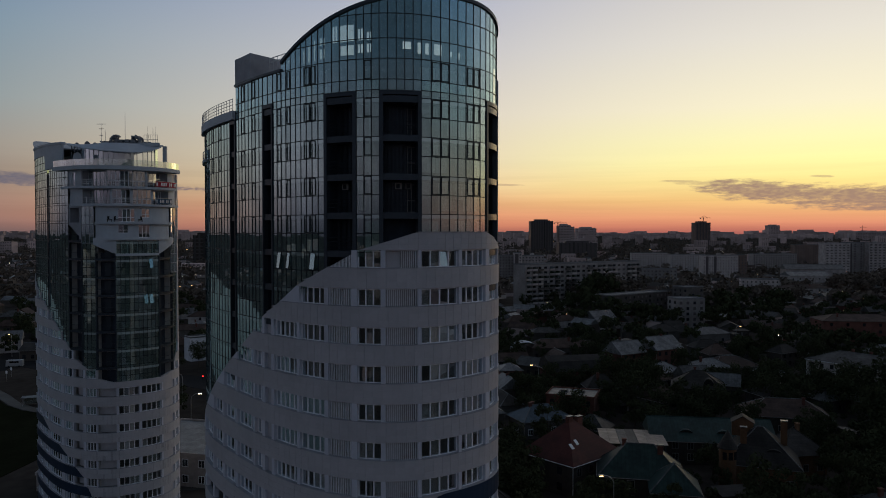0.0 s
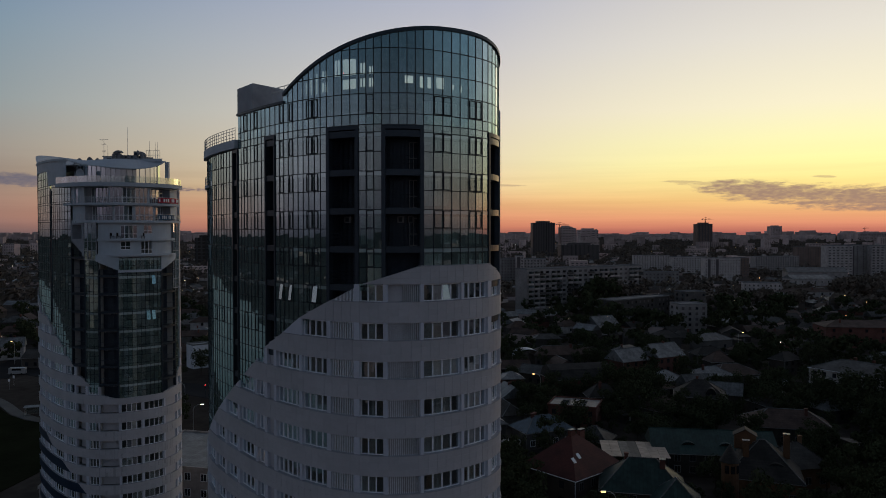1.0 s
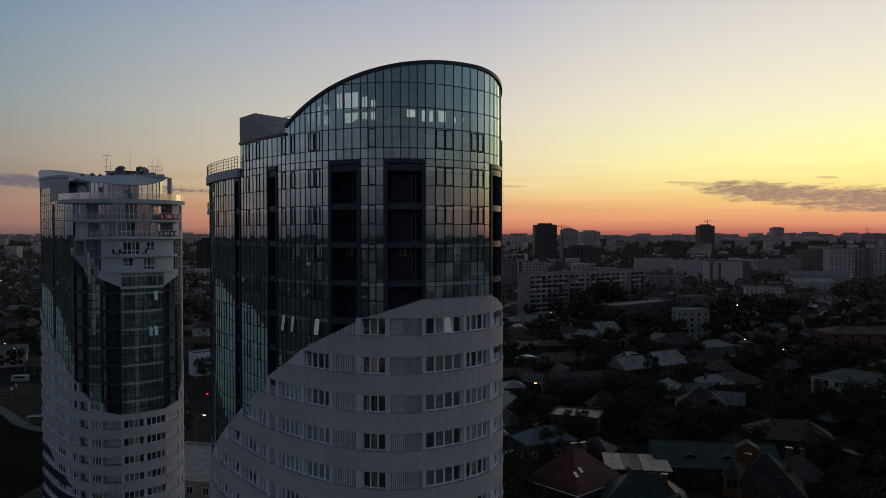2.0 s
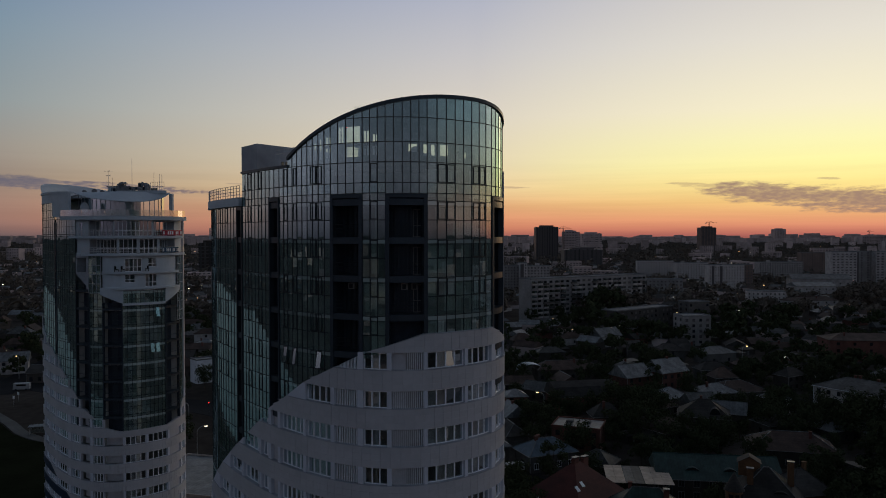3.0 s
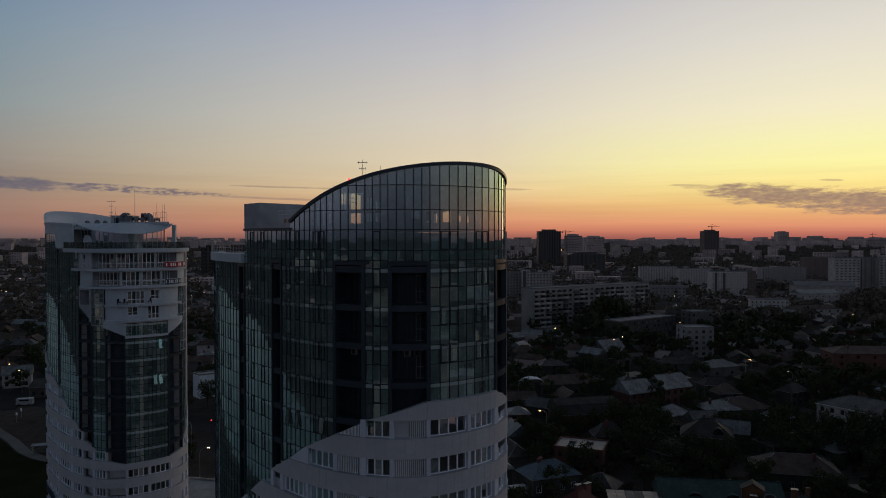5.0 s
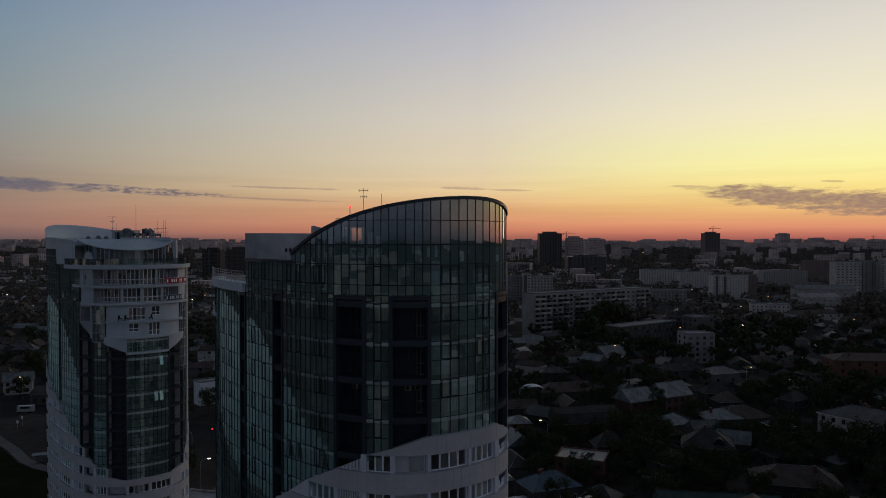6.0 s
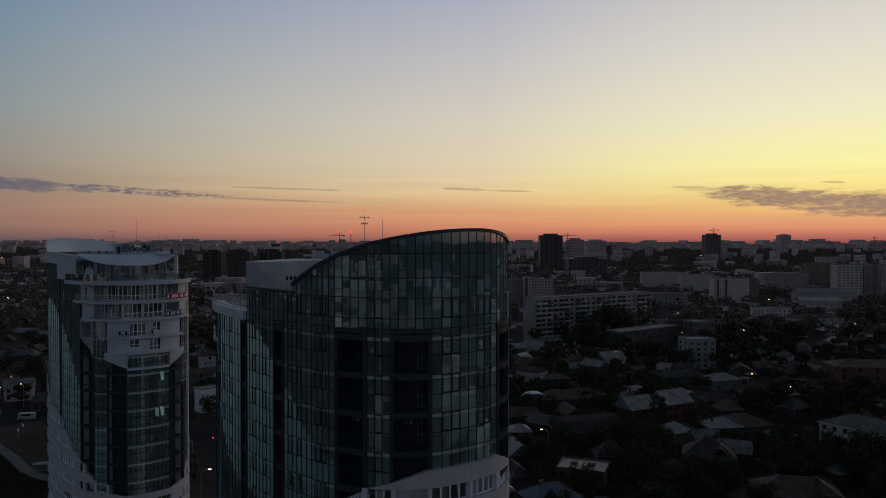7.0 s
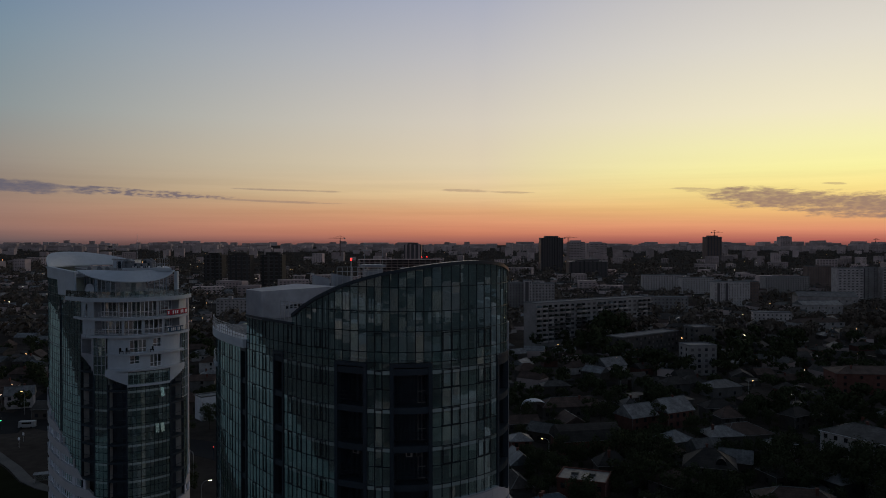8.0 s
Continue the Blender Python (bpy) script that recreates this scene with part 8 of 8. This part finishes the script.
spots += [(x, y, grove.randrange(4), s) for x, y, s in ((96, 488, 1.7), (104, 494, 2.2), (112, 500, 2.2), (88, 476, 1.4), (80, 466, 1.3), (120, 508, 2.0), (84, 482, 1.3), (92, 462, 1.9), (105, 402, 1.5), (112, 406, 1.6), (97, 400, 1.4), (113, 390, 1.4), (120, 384, 1.3), (88, 408, 1.5), (98, 420, 1.6), (90, 436, 1.7), (146, 392, 1.4), (154, 400, 1.5), (162, 412, 1.5), (172, 400, 1.4), (166, 430, 1.6), (180, 446, 1.6), (150, 430, 1.4), (196, 440, 1.6), (210, 470, 1.7), (222, 480, 1.6), (204, 500, 1.6), (232, 500, 1.6), (246, 520, 1.6), (260, 540, 1.6), (236, 540, 1.5), (290, 540, 1.8), (300, 552, 1.8), (310, 540, 1.7), (330, 560, 1.8), (345, 570, 1.9))]
spots.sort(key=lambda p: math.hypot(p[0], p[1]))
for x, y, which, s in spots[:300]:
    tree(x, y, which, s)


def joined_trees(rest, name, mat, label):
    """The trees past the nearest three hundred, as one leafy mass."""
    arrays = []
    for t, c in LIGHT_TREES:
        v = np.array([p.co[:] for p in c.vertices])
        arrays.append((v, len(c.polygons)))
    verts, faces, base = [], [], 0
    for x, y, which, s in rest:
        v, n = arrays[which % 3]
        a = grove.uniform(0, 6.28)
        r = np.array([[math.cos(a), math.sin(a), 0], [-math.sin(a), math.cos(a), 0], [0, 0, 1]]) * s
        verts.append(v @ r + np.array([x, y, 0]))
        faces.append(np.arange(base, base + len(v)).reshape(-1, 4))
        base += len(v)
    me = bpy.data.meshes.new(name)
    me.from_pydata(np.concatenate(verts).tolist(), [], np.concatenate(faces).tolist())
    me.materials.append(M[mat])
    tagged(part(name, me, None), label, "trees", kind="stuff")


shrubs = []
while len(shrubs) < 700:
    d = 118 + 330 * grove.random()
    u = grove.uniform(-0.64, 0.68)
    x, y = u * d, d
    if not on_road(x, y) and not (-0.42 < u < 0.06 and d < 190) and free(x, y, -0.8):
        shrubs.append((x, y, grove.randrange(3), grove.uniform(0.22, 0.42)))
joined_trees([p for p in spots[300:] + shrubs if p[1] < 505], "town_trees", "leaf", "dark leafy garden trees among the roofs")
# from 505 m on the leaf colour itself carries the haze
joined_trees([p for p in spots[300:] + shrubs if p[1] >= 505], "distant_trees", "leaf_hazed", "haze-tinted trees of the farther streets")


# ---- the wider town: far roofs, woods, skyline, and what lies behind the camera ----
def wide_town():
    r = random.Random(77)
    kinds = {"hazed_panel": Geo(), "roof_dark": Geo(), "roof_grey": Geo(), "roof_brown": Geo(), "roof_pale": Geo(), "pale_plaster": Geo(), "hazed_dark": Geo(), "dark_plaster": Geo()}
    def ground_z(d):
        return float(np.interp(d, (0, 1200, 2200, 3200, 4200, 4950), (0, 0, 4, 14, 26, 36)))
    def slab(x, y, w, d, h, mat, turn):
        g = kinds[mat]
        z = ground_z(math.hypot(x, y)) - 0.5
        c, s = math.cos(turn), math.sin(turn)
        q = [(x + c * a - s * b, y + s * a + c * b) for a, b in ((-w / 2, -d / 2), (w / 2, -d / 2), (w / 2, d / 2), (-w / 2, d / 2))]
        g.hexa([(*p, z) for p in q] + [(*p, z + h) for p in q])
        return q, z + h
    def cottage(x, y, walls=("hazed_panel", "pale_plaster", "hazed_panel")):
        w, d, h = r.uniform(9, 15), r.uniform(7, 11), r.uniform(3.2, 5.5)
        q, z = slab(x, y, w, d, h, r.choice(walls), r.uniform(0, 3.14))
        g = kinds[r.choice(("roof_dark", "roof_dark", "roof_grey", "roof_brown", "roof_pale"))]
        m = [(q[0][0] + q[3][0]) / 2, (q[0][1] + q[3][1]) / 2], [(q[1][0] + q[2][0]) / 2, (q[1][1] + q[2][1]) / 2]
        a, b = (*m[0], z + 2.6), (*m[1], z + 2.6)
        Q = [(*p, z) for p in q]
        g.face(Q[0], Q[1], b, a); g.face(Q[2], Q[3], a, b); g.face(Q[1], Q[2], b); g.face(Q[3], Q[0], a)
    # low houses and blocks out to the skyline, ahead
    for _ in range(900):
        d = r.uniform(560, 1500)
        u = r.uniform(-0.75, 0.75)
        if free(u * d, d, 8):
            cottage(u * d, d)
    for _ in range(520):
        d = r.uniform(340, 640)
        u = r.uniform(-0.7, 0.75)
        if free(u * d, d, 5) and not on_road(u * d, d):
            cottage(u * d, d, ("dark_plaster", "dark_plaster", "hazed_panel"))
    for _ in range(380):
        d = r.uniform(900, 4700)
        u = r.uniform(-0.8, 0.8)
        x, y = u * d, d
        if not free(x, y, 20):
            continue
        tall = r.random() < 0.25 + d / 9000
        h = r.uniform(16, 34) if tall and d > 1500 else r.uniform(9, 17)
        w = r.uniform(18, 40) if tall else r.uniform(16, 48)
        q, z = slab(x, y, w, 14, h, "hazed_panel", r.uniform(-0.5, 0.5))
        # rows of dark window bands
        n = int(h / 3.2)
        if d < 2200:
            for k in range(n):
                g = kinds["hazed_dark"]
                for e in range(int(w / 5)):
                    a = Vector(q[0]).lerp(Vector(q[1]), (e + 0.25) / int(w / 5))
                    b = Vector(q[0]).lerp(Vector(q[1]), (e + 0.75) / int(w / 5))
                    nn = Vector((b.y - a.y, a.x - b.x)).normalized() * 0.12
                    z0 = z - h + 3.2 * k + 1.2
                    g.face((*(a + nn), z0), (*(b + nn), z0), (*(b + nn), z0 + 1.4), (*(a + nn), z0 + 1.4))
    # the last line of the skyline
    for _ in range(520):
        d = r.uniform(3300, 4700)
        u = r.uniform(-0.85, 0.85)
        clump = 0.5 + 0.5 * math.sin(u * 23) * math.sin(u * 7 + 1)
        h = r.uniform(8, 20) + 17 * clump * r.random()
        # skyline walls are paled by colour in place of air haze
        slab(u * d, d, r.uniform(30, 110), 20, h, "hazed_panel", r.uniform(-0.2, 0.2))
    # behind and beside the camera: houses and blocks that the glass mirrors
    for _ in range(1100):
        t = r.uniform(0.55, 2 * math.pi - 0.75)
        d = 60 + 900 * r.random() ** 0.7
        x, y = d * math.sin(t), d * math.cos(t)
        if free(x, y, 10) and not (-640 < x < -100 and -70 < y < 760):
            cottage(x, y, ("dark_plaster", "dark_plaster", "hazed_panel"))
    for _ in range(260):
        t = r.uniform(0.7, 2 * math.pi - 1.4)
        d = r.uniform(130, 2000)
        x, y = d * math.sin(t), d * math.cos(t)
        if free(x, y, 30) and not (-640 < x < -100 and -80 < y < 760):
            slab(x, y, r.uniform(20, 70), 14, r.uniform(14, 30), r.choice(("hazed_panel", "pale_plaster")), r.uniform(0, 3.1))
    names = {"hazed_panel": ("far_buildings", "far-off buildings of the town in haze-tinted colour", "building"), "roof_dark": ("far_roofs", "dark far-off house roofs", "roof"), "roof_grey": ("far_grey_roofs", "grey far-off sheet roofs", "roof"), "roof_brown": ("far_brown_roofs", "brown far-off tiled roofs", "roof"), "roof_pale": ("far_pale_roofs", "pale far-off metal roofs", "roof"), "pale_plaster": ("far_white_buildings", "pale far-off buildings of the town", "building"), "hazed_dark": ("far_windows", "dark windows of far-off buildings", "window"), "dark_plaster": ("far_dark_houses", "dim plastered walls of far-off houses", "building")}
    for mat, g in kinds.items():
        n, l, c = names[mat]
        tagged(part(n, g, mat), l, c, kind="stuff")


wide_town()


def far_woods():
    """Tree crowns between the far houses, as ragged tufts of leaf."""
    r = random.Random(99)
    g = Geo()
    def tuft(x, y, size, n, z=0.0):
        for _ in range(n):
            v = Vector((r.gauss(0, 1), r.gauss(0, 1), r.gauss(0, 0.7))).normalized()
            p = Vector((x, y, z + size * 0.9)) + Vector((v.x, v.y, v.z * 0.8)) * size * r.uniform(0.5, 1.05)
            m = (v + Vector((r.uniform(-0.6, 0.6), r.uniform(-0.6, 0.6), r.uniform(-0.2, 0.8)))).normalized()
            a = m.orthogonal().normalized()
            b = m.cross(a)
            s = size * r.uniform(0.25, 0.45)
            g.face(p - a * s, p + b * s * 0.7, p + a * s, p - b * s * 0.7)
    for _ in range(6500):
        d = 520 + 3200 * r.random() ** 1.3
        u = r.uniform(-0.72, 0.72)
        if free(u * d, d, 1):
            tuft(u * d, d, r.uniform(3.5, 7.0) * (1 if d < 1200 else 1.5), 20 if d < 1000 else 9, float(np.interp(d, (1200, 2200, 3200), (0, 4, 14))))
    for _ in range(1400):
        t = r.uniform(0.6, 2 * math.pi - 0.8)
        d = 50 + 800 * r.random() ** 0.8
        x, y = d * math.sin(t), d * math.cos(t)
        if free(x, y, 3) and not (-640 < x < -100 and -70 < y < 760):
            tuft(x, y, r.uniform(3.5, 6), 14)
    # crowns use the leaf colour with haze painted in
    tagged(part("far_trees", g, "leaf_hazed"), "dark leafy tree crowns of the wider town", "trees", kind="stuff")


far_woods()
